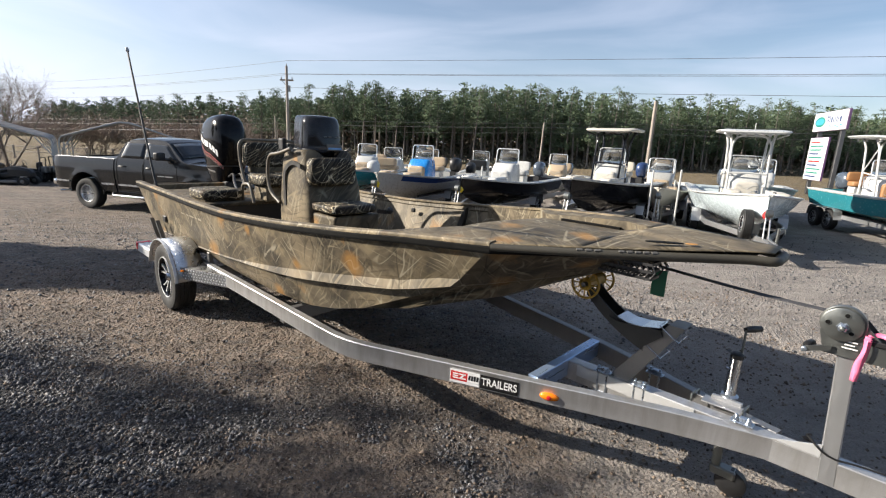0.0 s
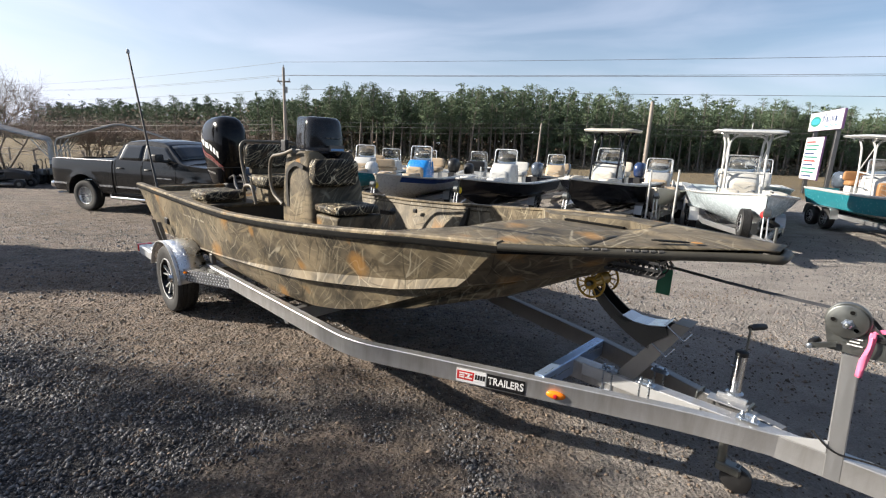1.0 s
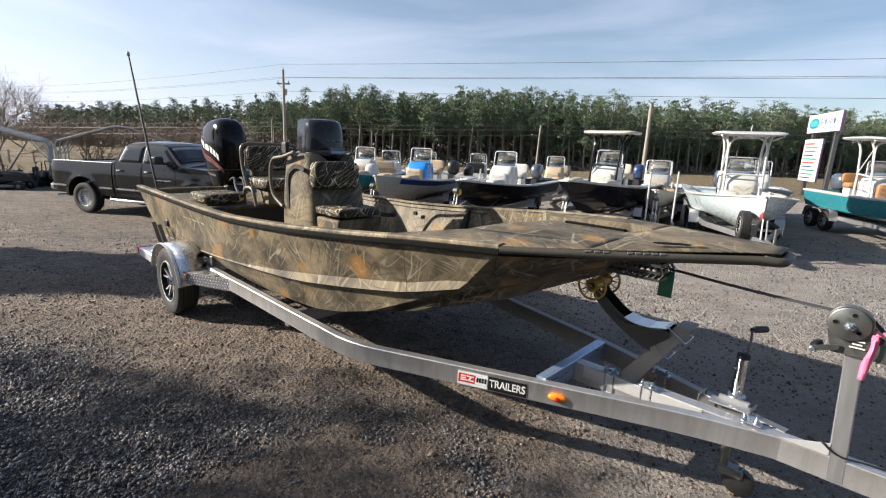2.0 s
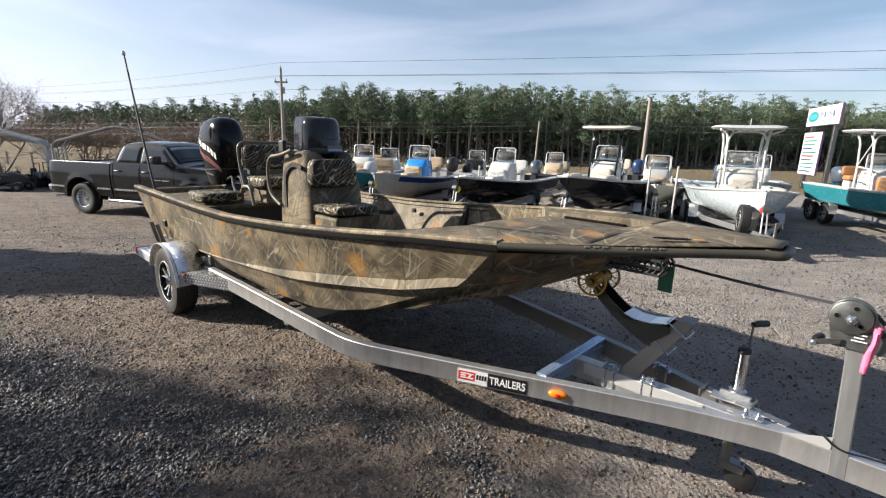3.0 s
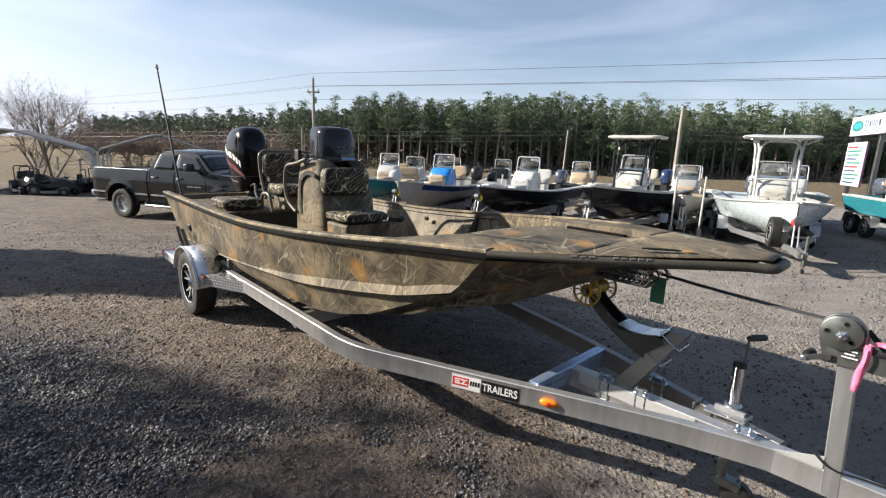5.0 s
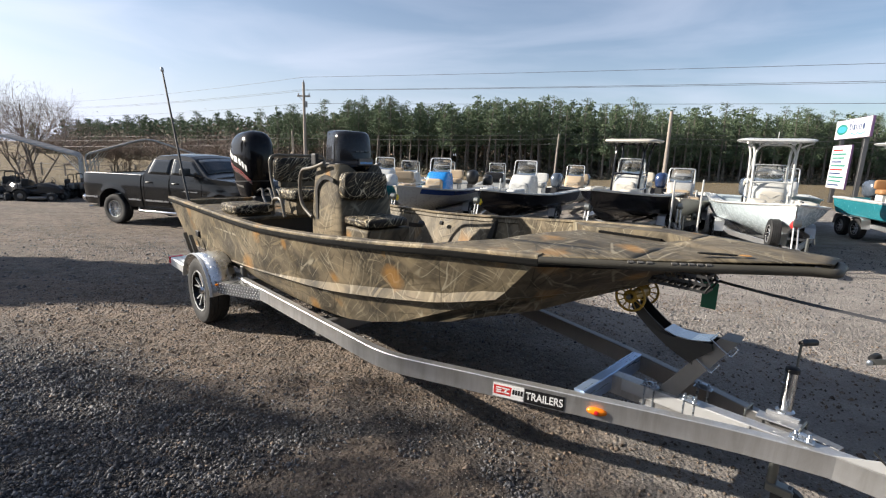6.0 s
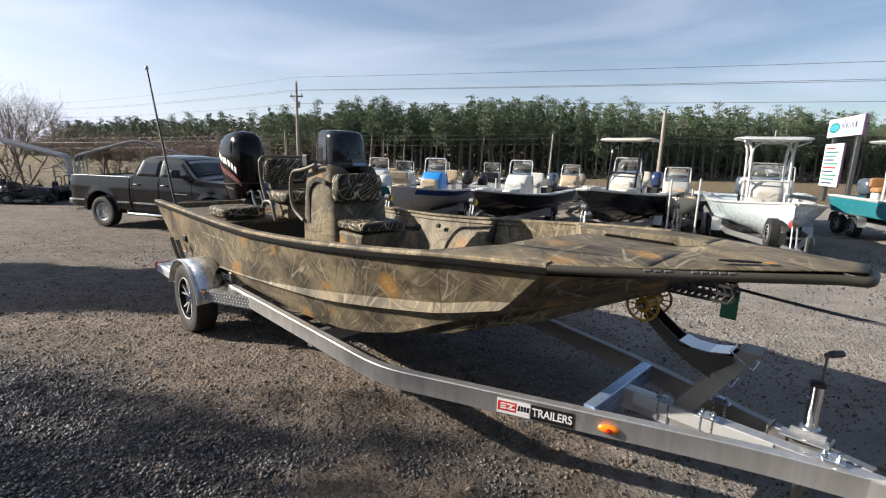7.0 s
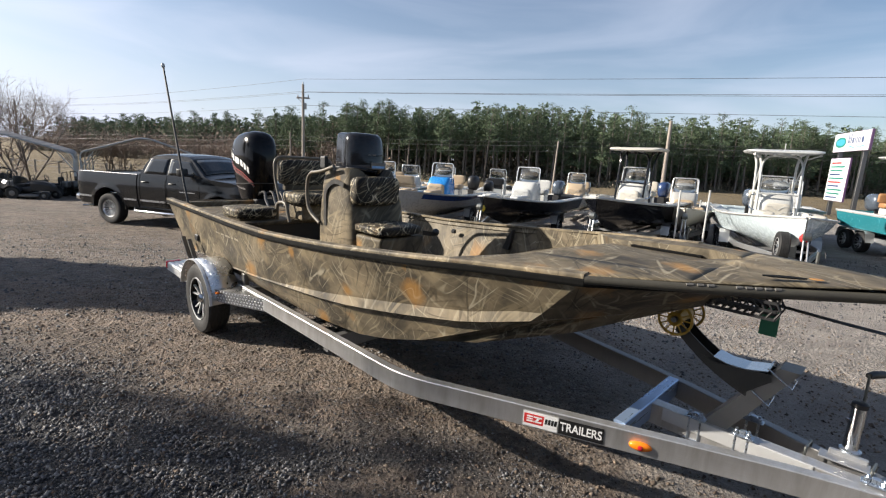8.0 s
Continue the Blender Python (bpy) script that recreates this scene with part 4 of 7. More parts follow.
def tyre(r=0.33, w=0.20, rim=0.205):
    h = w / 2
    prof = [(rim - 0.01, -h * 0.78), (rim + 0.02, -h * 0.92), (r * 0.86, -h), (r * 0.955, -h * 0.93), (r * 0.985, -h * 0.80)]
    z = -h * 0.74
    while z < h * 0.6:
        prof += [(r, z), (r, z + 0.022), (r - 0.008, z + 0.025), (r - 0.008, z + 0.031)]
        z += 0.034
    prof += [(r, h * 0.74), (r * 0.985, h * 0.80), (r * 0.955, h * 0.93), (r * 0.86, h), (rim + 0.02, h * 0.92), (rim - 0.01, h * 0.78)]
    return lathed(prof, 48, caps=False)


def wheel(parent, m, r=0.33, w=0.20, rim=0.205, spokes=5, steel=False):
    """Tyre with a spoked rim; its outer face looks along its own +z."""
    bm = tyre(r, w, rim)
    bmesh.ops.transform(bm, matrix=m, verts=bm.verts)
    wh = part("wheel", bm, RUBBER, parent, "black ribbed rubber tyre", smooth=True, angle=40)
    h = w / 2
    bm = lathed([(rim, h * 0.85), (rim - 0.006, h * 0.92), (rim - 0.018, h * 0.80), (rim - 0.025, h * 0.2), (rim - 0.03, -h * 0.8), (rim, -h * 0.8)], 40, m, caps=False)
    part("rim_barrel", bm, GLOSS if not steel else CHROME, wh, smooth=True)
    part("rim_edge", lathed([(rim + 0.002, h * 0.84), (rim - 0.001, h * 0.93), (rim - 0.010, h * 0.90), (rim - 0.008, h * 0.82)], 40, m, caps=False), ALU, wh, smooth=True)
    part("rim_well", lathed([(0.0, h * 0.12), (rim - 0.02, h * 0.12)], 32, m, caps=False), GLOSS if not steel else STEEL, wh)
    bm = lathed([(0.0, h * 0.78), (0.035, h * 0.78), (0.045, h * 0.6), (0.05, h * 0.3)], 20, m)
    part("hub_cap", bm, CHROME, wh, smooth=True)
    for i in range(spokes):
        a = 2 * math.pi * i / spokes
        bm = bmesh.new()
        for s in (-1, 1):
            q = [Vector((0.04, s * 0.004, h * 0.5)), Vector((0.09, s * 0.016, h * 0.58)), Vector((rim - 0.05, s * 0.034, h * 0.66)), Vector((rim - 0.012, s * 0.05, h * 0.74))]
            sweep(bm, q, [(-0.007, -0.02), (0.007, -0.02), (0.007, 0.0), (-0.007, 0.0)])
        bmesh.ops.transform(bm, matrix=m @ pose(0, 0, 0, 0, 0, math.degrees(a) + 18), verts=bm.verts)
        part("spoke", bm, ALU, wh)
    return wh


def fender(parent, s, c0, c1, zc=0.33, r=0.40):
    """A round-topped fender in bright tread plate, with a rolled outer lip."""
    bm = bmesh.new()
    outer, rows = [], []
    for i in range(19):
        a = radians(5 + 163 * i / 18)
        x, z = s + r * math.cos(a) * 1.04, zc + (r - 0.02) * math.sin(a)
        rows.append([(x, c0, z), (x, (c0 + c1) / 2, z + 0.006), (x, c1, z)])
        outer.append((x, c0, z))
    grid(bm, rows)
    f = solid(part("fender", bm, TREADPLATE, parent, "bright diamond-tread fender", smooth=True), 0.004)
    part("fender_lip", swept(outer, [(-0.003, -0.02), (0.003, -0.02), (0.007, 0.004), (-0.007, 0.004)], up=(0, 1, 0)), ALU, f)
    bm = bmesh.new()
    vs = [bm.verts.new(p) for p in [(s + r * 0.9, c1, 0.36), (s - r * 0.9, c1, 0.36)] + [rw[2] for rw in reversed(rows[2:17])]]
    bm.faces.new(vs)
    solid(part("fender_back", bm, TREADPLATE, f), 0.004)
    return f


k = Mat("tread_plate", (0.62, 0.63, 0.64), 0.28, 1.0)
vv = k.coord((26, 26, 26), (0.6, 0.5, 0.78))
ck = k.node("TexChecker", {"Vector": vv, "Scale": 1.0})
k.bump(k.maths("ADD", k.maths("MULTIPLY", k.noise(vv, 2.0, 2), 1.0), k.maths("MULTIPLY", ck.outputs["Fac"], 0.5)), 0.6, 0.004)
k.set("Roughness", k.ramp(k.noise(k.coord(), 14, 4), (0.3, 0.18), (0.7, 0.42)))
TREADPLATE = k.m
AXLE = -4.87
wheel(trailer, pose(AXLE, -1.145, 0.326, 90, 0, 0), 0.333, 0.205)
wheel(trailer, pose(AXLE, 1.0, 0.325, -90, 0, 0), 0.325, 0.205)
fender(trailer, AXLE, -1.245, -0.99)
fender(trailer, AXLE, 1.11, 0.85)
# perforated step plates before the wheels, plank steps behind them
for sg, c0, c1 in ((-1, -1.20, -0.985), (1, 1.07, 0.83)):
    lo, hi = min(c0, c1), max(c0, c1)
    a_, b_ = Vector((-4.50, c0, 0)), Vector((-3.98, c1 - sg * 0.01, 0))
    bm = bmesh.new()
    bm.faces.new([bm.verts.new((p[0], p[1], 0.503)) for p in (a_, b_, (-4.50, c1, 0))])
    plate = solid(part("step_plate", bm, TREADPLATE, trailer, "bright tread step plate"), 0.006)
    dd = (b_ - a_).normalized()
    nn = Vector((dd.y, -dd.x, 0)) * (1 if sg < 0 else -1)
    part("step_skirt", swept([a_ + Vector((0, 0, 0.39)), b_ + Vector((0, 0, 0.39))], [(-0.003, 0), (0.003, 0), (0.003, 0.112), (-0.003, 0.112)]), ALU_DULL, plate)
    bm = bmesh.new()
    ang = math.degrees(math.atan2(dd.y, dd.x))
    for i in range(16):
        for j in range(4):
            c_ = a_ + dd * (0.03 + 0.034 * i + 0.012 * (j % 2)) + nn * 0.003
            lathe(bm, [(0.008, 0), (0.006, 0.004), (0, 0.006)], 8, pose(c_.x, c_.y, 0.405 + 0.027 * j, 90 if sg < 0 else -90, 0, ang if sg < 0 else ang))
    part("skirt_dimples", bm, ALU, plate, "rows of bright pressed dimples")
    for j in range(4):
        w = (hi - lo) / 4
        part("rear_plank", boxed(-5.97, -5.28, lo + w * j + 0.003, lo + w * (j + 1) - 0.003, 0.445, 0.478, 0.004), ALU, trailer)
    part("rear_plank_edge", boxed(-5.97, -5.28, c0 - 0.004, c0 + 0.006, 0.385, 0.47, 0.003), ALU, trailer)
    part("tail_light", boxed(-6.0, -5.935, *sorted((c0 - 0.008 * -sg, c0 - sg * 0.14)), 0.40, 0.484, 0.006), RED, trailer, "red tail light lens")
    part("clearance_lamp", boxed(-4.47, -4.43, c0 + sg * 0.0 - 0.012, c0 + sg * 0.0 + 0.012, 0.47, 0.488, 0.004), AMBER, trailer)
    # short guide bars bolted to the rail
    for s in (-5.62, -5.42):
        part("guide_bar", swept(rounded([(s, c1 + 0.02 * sg, 0.46), (s - 0.05, c1 + 0.07 * sg, 0.58), (s - 0.16, c1 + 0.09 * sg, 0.78)], 0.08), [(-0.012, -0.02), (0.012, -0.02), (0.012, 0.02), (-0.012, 0.02)], up=(0, 1, 0)), STEEL, trailer)
    part("bunk_bracket", boxed(-4.50, -4.44, c1 - sg * 0.05 - 0.02, c1 - sg * 0.05 + 0.02, 0.44, 0.62, 0.006), STEEL, trailer)

# decal and lamp on the outer face of the rail

def on_rail(s0, s1, z0, z1, out, mat, name, label="", shear=0.0, parent=None):
    """A flat piece on the slanted face of the near rail."""
    d = Vector((0.920, 0.391, 0)).normalized()
    nrm = Vector((d.y, -d.x, 0))
    o = Vector((-2.13, -0.9955, 0))
    bm = bmesh.new()
    ring = []
    for s, z in ((s0, z0), (s1, z0), (s1 + shear, z1), (s0 + shear, z1)):
        ring.append(o + d * s + Vector((0, 0, z)))
    f0 = [bm.verts.new(p + nrm * 0.0005) for p in ring]
    f1 = [bm.verts.new(p + nrm * out) for p in ring]
    bm.faces.new(f1)
    for i in range(4):
        bm.faces.new((f0[i], f0[(i + 1) % 4], f1[(i + 1) % 4], f1[i]))
    return part(name, bm, mat, parent or trailer, label)


dec = on_rail(0.74, 0.92, 0.408, 0.490, 0.003, DECAL_WHITE, "decal", "red, white and black maker's sticker as plain bars")
on_rail(0.745, 0.912, 0.425, 0.479, 0.0045, DECAL_RED, "decal_panel", parent=dec)
for z0, z1 in ((0.436, 0.444), (0.449, 0.456), (0.462, 0.470)):
    on_rail(0.758, 0.790, z0, z1, 0.0055, DECAL_WHITE, "decal_mark", parent=dec, shear=0.002)
on_rail(0.795, 0.838, 0.462, 0.470, 0.0055, DECAL_WHITE, "decal_mark", parent=dec)
on_rail(0.798, 0.810, 0.436, 0.470, 0.0055, DECAL_WHITE, "decal_mark", parent=dec, shear=0.024)
on_rail(0.795, 0.838, 0.436, 0.444, 0.0055, DECAL_WHITE, "decal_mark", parent=dec)
on_rail(0.846, 0.918, 0.425, 0.479, 0.0050, DECAL_WHITE, "decal_panel", parent=dec, shear=0.004)
for j in range(4):
    on_rail(0.853 + 0.016 * j, 0.865 + 0.016 * j, 0.440, 0.470, 0.0058, DECAL_BLACK, "decal_mark", parent=dec, shear=0.003)
on_rail(0.925, 1.145, 0.408, 0.490, 0.003, DECAL_BLACK, "decal_panel", parent=dec)
word = bpy.data.curves.new("word", "FONT")
word.body, word.size, word.align_x, word.align_y, word.offset = "TRAILERS", 0.062, "CENTER", "CENTER", 0.0012
src = new("word", word)
word_mesh = bpy.data.meshes.new_from_object(src.evaluated_get(bpy.context.evaluated_depsgraph_get()))
bpy.data.objects.remove(src)
word_mesh.materials.append(DECAL_WHITE)
lettering = new("decal_lettering", word_mesh)
lettering.parent = dec
d = Vector((0.920, 0.391, 0)).normalized()
lettering.matrix_local = Matrix.Translation(Vector((-2.13, -0.9955, 0.449)) + d * 1.035 + Vector((d.y, -d.x, 0)) * 0.0042) @ pose(0, 0, 0, 90, 0, 23.03) @ Matrix.Diagonal((0.80, 1.05, 1, 1))
tagged(lettering, "white lettering on black")
d = Vector((0.920, 0.391, 0)).normalized()
ctr = Vector((-2.13, -0.9955, 0.45)) + d * 1.315
lamp = part("marker_lamp", lathed([(0.05, 0), (0.05, 0.006), (0.042, 0.014), (0.02, 0.019), (0, 0.02)], 24, Matrix.Translation(ctr) @ pose(0, 0, 0, 90, 0, 23) @ Matrix.Diagonal((1.05, 0.46, 1, 1))), AMBER, trailer, "oval amber marker lamp", smooth=True)
part("lamp_lens", lathed([(0.012, 0.0), (0.012, 0.004), (0.006, 0.006)], 14, Matrix.Translation(ctr + Vector((d.y, -d.x, 0)) * 0.019) @ pose(0, 0, 0, 90, 0, 23)), RED, lamp)


def u_bolt(x, y, z, turn=0, r=0.026, drop=0.13):
    """A clamp: two studs down the beam's face, a plate over its top, nuts and washers."""
    bm = bmesh.new()
    for sd in (-r, r):
        tube(bm, [(sd, 0, -drop), (sd, 0, 0.034)], 0.0065, 8)
        lathe(bm, [(0.017, 0.0), (0.017, 0.003)], 12, pose(sd, 0, 0.004))
        lathe(bm, [(0.013, 0.0), (0.013, 0.013)], 6, pose(sd, 0, 0.008, 0, 0, 20 + 400 * sd))
    box(bm, -r - 0.022, r + 0.022, -0.022, 0.026, -0.002, 0.004, 0.0015)
    box(bm, -r - 0.018, r + 0.018, -0.004, 0.010, -drop, -drop + 0.006, 0.0015)
    box(bm, -0.014, 0.016, -0.010, 0.020, 0.004, 0.026, 0.003)
    bmesh.ops.transform(bm, matrix=pose(x, y, z, 0, 0, turn), verts=bm.verts)
    return part("u_bolt", bm, ZINCBLUE, trailer, "bright zinc beam clamp")


# bow support: two slanted side plates, a curved channel arm and an amber roller
bm = bmesh.new()
pr = [(-0.77, 0.50), (-0.66, 0.50), (-0.41, 0.90), (-0.49, 0.90)]
rg = [[(x, c, z) for x, z in pr] for c in (-0.10, 0.03)]
part("bow_bracket", loft(rg), DARKALU, trailer, "slanted open aluminium bracket")
arm = []
for x, z in ((-0.60, 0.79), (-0.70, 0.83), (-0.80, 0.89), (-0.88, 0.95), (-0.955, 1.02)):
    arm.append((x, -0.04, z))
am = part("bow_arm", swept(rounded(arm, 0.2), [(-0.06, -0.075), (0.06, -0.075), (0.06, 0.0), (0.052, 0.0), (0.052, -0.067), (-0.052, -0.067), (-0.052, 0.0), (-0.06, 0.0)]), DARK, trailer, "dark curved channel arm")
part("arm_shelf", swept([(-0.76, -0.04, 0.865), (-0.70, -0.04, 0.848), (-0.62, -0.04, 0.848), (-0.53, -0.04, 0.868)], [(-0.07, 0), (0.07, 0), (0.07, 0.006), (-0.07, 0.006)]), CHROME, am, "polished aluminium shelf")
for c in (-0.115, 0.030):
    bm = bmesh.new()
    bm.faces.new([bm.verts.new((x, c, z)) for x, z in ((-0.80, 0.86), (-0.74, 0.842), (-0.52, 0.862), (-0.51, 0.83), (-0.61, 0.735), (-0.65, 0.745))])
    solid(part("arm_gusset", bm, DARK, am, "dark gusset plate"), 0.006)
rl = part("bow_roller", lathed([(0.012, -0.09), (0.035, -0.085), (0.03, 0), (0.035, 0.085), (0.012, 0.09)], 20, pose(-0.955, -0.04, 1.015, 90)), YELLOW, trailer, "amber plastic bow roller", smooth=True)
for c in (-0.135, 0.055):
    bm = bmesh.new()
    tube(bm, [(-0.955 + 0.082 * math.cos(a), c, 1.015 + 0.082 * math.sin(a)) for a in np.linspace(0, 2 * math.pi, 25)[:-1]], 0.007, 6, closed=True)
    tube(bm, [(-0.955 + 0.03 * math.cos(a), c, 1.015 + 0.03 * math.sin(a)) for a in np.linspace(0, 2 * math.pi, 17)[:-1]], 0.010, 6, closed=True)
    part("roller_wheel", bm, YELLOW, rl, smooth=True)
    for i in range(12):
        a = 2 * math.pi * i / 12
        part("roller_spoke", tubed([(-0.955 + 0.03 * math.cos(a), c, 1.015 + 0.03 * math.sin(a)), (-0.955 + 0.08 * math.cos(a), c, 1.015 + 0.08 * math.sin(a))], 0.004, 5), YELLOW, rl)
part("roller_pin", lathed([(0.014, -0.12), (0.014, 0.12)], 10, pose(-0.955, -0.04, 1.015, 90)), STEEL, rl)
for t in (0.60, 0.88):
    x, z = -0.715 + 0.265 * t, 0.5 + 0.40 * t
    lp = [(x + 0.050 * a, c, z - 0.033 * a) for a, c in ((-1, -0.106), (1, -0.106), (1, 0.036), (-1, 0.036))]
    part("bracket_clamp", tubed(lp, 0.0038, 8, closed=True), CHROME, trailer)
u_bolt(-0.79, -0.125, 0.525)
u_bolt(-0.58, -0.125, 0.525)
u_bolt(-0.10, -0.10, 0.525)
u_bolt(-0.58, 0.10, 0.52)
part("brace_angle", boxed(-0.95, -0.30, -0.129, -0.124, 0.44, 0.512, 0.002), ALU, trailer)

# tongue jack
jack = part("tongue_jack", tubed([(-0.20, 0.085, 0.40), (-0.20, 0.085, 0.775)], 0.029, 18), CHROME, trailer, "chromed swivel tongue jack", smooth=True)
part("jack_cap", lathed([(0.031, 0), (0.031, 0.02), (0.02, 0.028)], 16, pose(-0.20, 0.085, 0.765)), BLACK, jack, smooth=True)
part("jack_leg", tubed([(-0.20, 0.085, 0.13), (-0.20, 0.085, 0.42)], 0.023, 14), ZINC, jack, smooth=True)
part("jack_crank", tubed(rounded([(-0.20, 0.085, 0.74), (-0.19, 0.13, 0.745), (-0.193, 0.15, 0.90)], 0.02), 0.006, 8), ZINC, jack)
part("crank_grip", tubed([(-0.195, 0.15, 0.90), (-0.18, 0.18, 0.902), (-0.148, 0.245, 0.896)], [0.014, 0.018, 0.017], 12), BLACK, jack, smooth=True)
part("jack_bracket", boxed(-0.27, -0.13, 0.035, 0.06, 0.42, 0.55, 0.004), POSTALU, jack)
part("bracket_plate", boxed(-0.30, -0.12, -0.03, 0.05, 0.522, 0.530, 0.002), POSTALU, jack)
for x in (-0.335, -0.105):
    part("jack_clamp", tubed(rounded([(x, 0.062, 0.44), (x, 0.062, 0.545), (x - 0.01, -0.035, 0.545), (x - 0.01, -0.035, 0.44)], 0.012), 0.006, 8), ZINC, jack)
part("jack_collar", lathed([(0.030, 0), (0.040, 0.0), (0.042, 0.012), (0.031, 0.020)], 18, pose(-0.20, 0.085, 0.545)), ZINCBLUE, jack, smooth=True)
part("jack_pin", tubed([(-0.235, 0.075, 0.70), (-0.215, 0.06, 0.70)], 0.007, 8), CHROME, jack)
part("caster_fork", boxed(-0.225, -0.10, 0.055, 0.125, 0.10, 0.15, 0.008), ZINC, jack)
part("caster_wheel", lathed([(0.02, -0.028), (0.06, -0.028), (0.075, -0.018), (0.075, 0.018), (0.06, 0.028), (0.02, 0.028)], 24, pose(-0.12, 0.095, 0.076, 90)), BLACK, jack, "small black caster wheel", smooth=True)

# winch post and winch
bm = bmesh.new()
box(bm, 0.0, 0.064, -0.125, -0.055, 0.0, 0.60, 0.005)
for v in bm.verts:
    v.co.x += 0.206 - 0.036 * v.co.z / 0.63
    v.co.z += 0.40
post = part("winch_post", bm, POSTALU, trailer)
bm = bmesh.new()
f = [bm.verts.new(p) for p in ((0.20, -0.128, 0.515), (0.02, -0.128, 0.515), (0.20, -0.128, 0.575))]
bm.faces.new(f)
solid(part("post_gusset", bm, ALU, post), 0.006)
winch = part("winch", boxed(0.13, 0.34, -0.13, -0.03, 1.02, 1.032, 0.004), ZINC, trailer, "zinc-plated hand winch")
for c in (-0.138, -0.030):
    bm = bmesh.new()
    f = [bm.verts.new((x, c, z)) for x, z in ((0.125, 1.015), (0.345, 1.015), (0.348, 1.045), (0.30, 1.10), (0.243, 1.16), (0.10, 1.11))]
    bm.faces.new(f)
    solid(part("winch_cheek", bm, ZINC, winch), 0.005)
part("winch_gear", lathed([(0.0, -0.004), (0.064, -0.004), (0.069, -0.001), (0.069, 0.004), (0.065, 0.006), (0.0, 0.006)], 40, pose(0.165, -0.150, 1.150, 90)), ZINC, winch, "round zinc gear cover", smooth=True, angle=30)
part("gear_rim", lathed([(0.050, -0.014), (0.072, -0.014), (0.076, -0.008), (0.076, 0.010), (0.072, 0.014), (0.050, 0.014)], 40, pose(0.168, -0.128, 1.152, 90)), ZINC, winch, smooth=True, angle=30)
for a in (75, 178, 322):
    hx_, hz_ = 0.165 + 0.044 * math.cos(radians(a)), 1.150 + 0.044 * math.sin(radians(a))
    part("gear_hole", lathed([(0.0, 0.0), (0.0085, 0.0), (0.0085, 0.0015), (0.0, 0.0015)], 14, pose(hx_, -0.1565, hz_, 90)), NEARBLACK, winch)
    part("hole_rim", lathed([(0.0085, 0), (0.0105, 0.0), (0.0105, 0.003), (0.0085, 0.003)], 14, pose(hx_, -0.1560, hz_, 90), caps=False), ZINC, winch)
part("gear_nut", lathed([(0.022, 0), (0.022, 0.003), (0.015, 0.004), (0.015, 0.016), (0.010, 0.020)], 6, pose(0.170, -0.155, 1.142, 90)), ZINCBLUE, winch)
part("gear_bolt", lathed([(0.008, 0), (0.008, 0.03), (0.004, 0.032)], 10, pose(0.170, -0.160, 1.142, 90)), ZINC, winch, smooth=True)
for j, (x0, w) in enumerate(((0.180, 0.046), (0.187, 0.032), (0.180, 0.050))):
    part("stamped_bar", boxed(x0, x0 + w, -0.1460, -0.1445, 1.083 - 0.014 * j, 1.088 - 0.014 * j), DECAL_WHITE, winch)
part("winch_drum", lathed([(0.045, -0.045), (0.045, 0.045)], 20, pose(0.20, -0.085, 1.12, 90)), WEBBING, winch)
part("winch_crank", swept([(0.150, -0.152, 1.045), (0.105, -0.156, 1.030), (0.058, -0.160, 1.012)], [(-0.003, -0.012), (0.003, -0.012), (0.003, 0.012), (-0.003, 0.012)]), ZINC, winch)
part("crank_bolt", lathed([(0.011, 0), (0.011, 0.008), (0.006, 0.010)], 10, pose(0.066, -0.162, 1.015, 90)), ZINCBLUE, winch)
part("crank_knob", lathed([(0.008, 0), (0.017, 0.012), (0.018, 0.06), (0.010, 0.07)], 14, pose(0.070, -0.152, 1.026, -90, 0, -12)), BLACK, winch, smooth=True)
bm = bmesh.new()
box(bm, 0.262, 0.335, -0.150, -0.140, 1.090, 1.112, 0.004)
box(bm, 0.318, 0.340, -0.152, -0.138, 1.095, 1.140, 0.006)
part("ratchet_lever", bm, BLACK, winch)
part("pawl_spacer", lathed([(0.015, 0), (0.015, 0.03), (0.010, 0.034)], 12, pose(0.335, -0.150, 1.035, 0, 90)), ZINCBLUE, winch, smooth=True)

winch.location.z = -0.028
strap = thing("winch_strap", YARD, "grey webbing strap from the winch to the bow eye", "strap")
pts = [Vector((0.19, -0.085, 1.150)).lerp(Vector((-0.60, -0.03, 1.18)), t / 10) + Vector((0, 0, -0.008 * math.sin(math.pi * t / 10))) for t in range(11)]
part("webbing", swept(pts, [(-0.024, -0.0015), (0.024, -0.0015), (0.024, 0.0015), (-0.024, 0.0015)]), WEBBING, strap)
part("hook", tubed(rounded([(-0.58, -0.03, 1.18), (-0.64, -0.03, 1.19), (-0.645, -0.03, 1.16), (-0.61, -0.03, 1.155)], 0.02), 0.006, 8), ZINC, strap)
ribbon = thing("pink_ribbon", YARD @ pose(0, 0, -0.028), "strip of bright pink flagging tape tied to the winch", "ribbon")
rows = []
for i in range(15):
    t = i / 14
    x, z = 0.252 - 0.012 * t + 0.004 * math.sin(6 * t), 1.118 - 0.185 * t
    rows.append([(x - 0.013 + 0.002 * math.sin(9 * t), -0.160 - 0.006 * math.sin(5 * t), z), (x, -0.166 - 0.004 * math.sin(7 * t), z + 0.001), (x + 0.013 - 0.002 * math.sin(7 * t), -0.160 + 0.006 * math.sin(4 * t), z + 0.003)])
bm = bmesh.new()
grid(bm, rows)
solid(part("tail", bm, PINK, ribbon, smooth=True), 0.0008)
rows = []
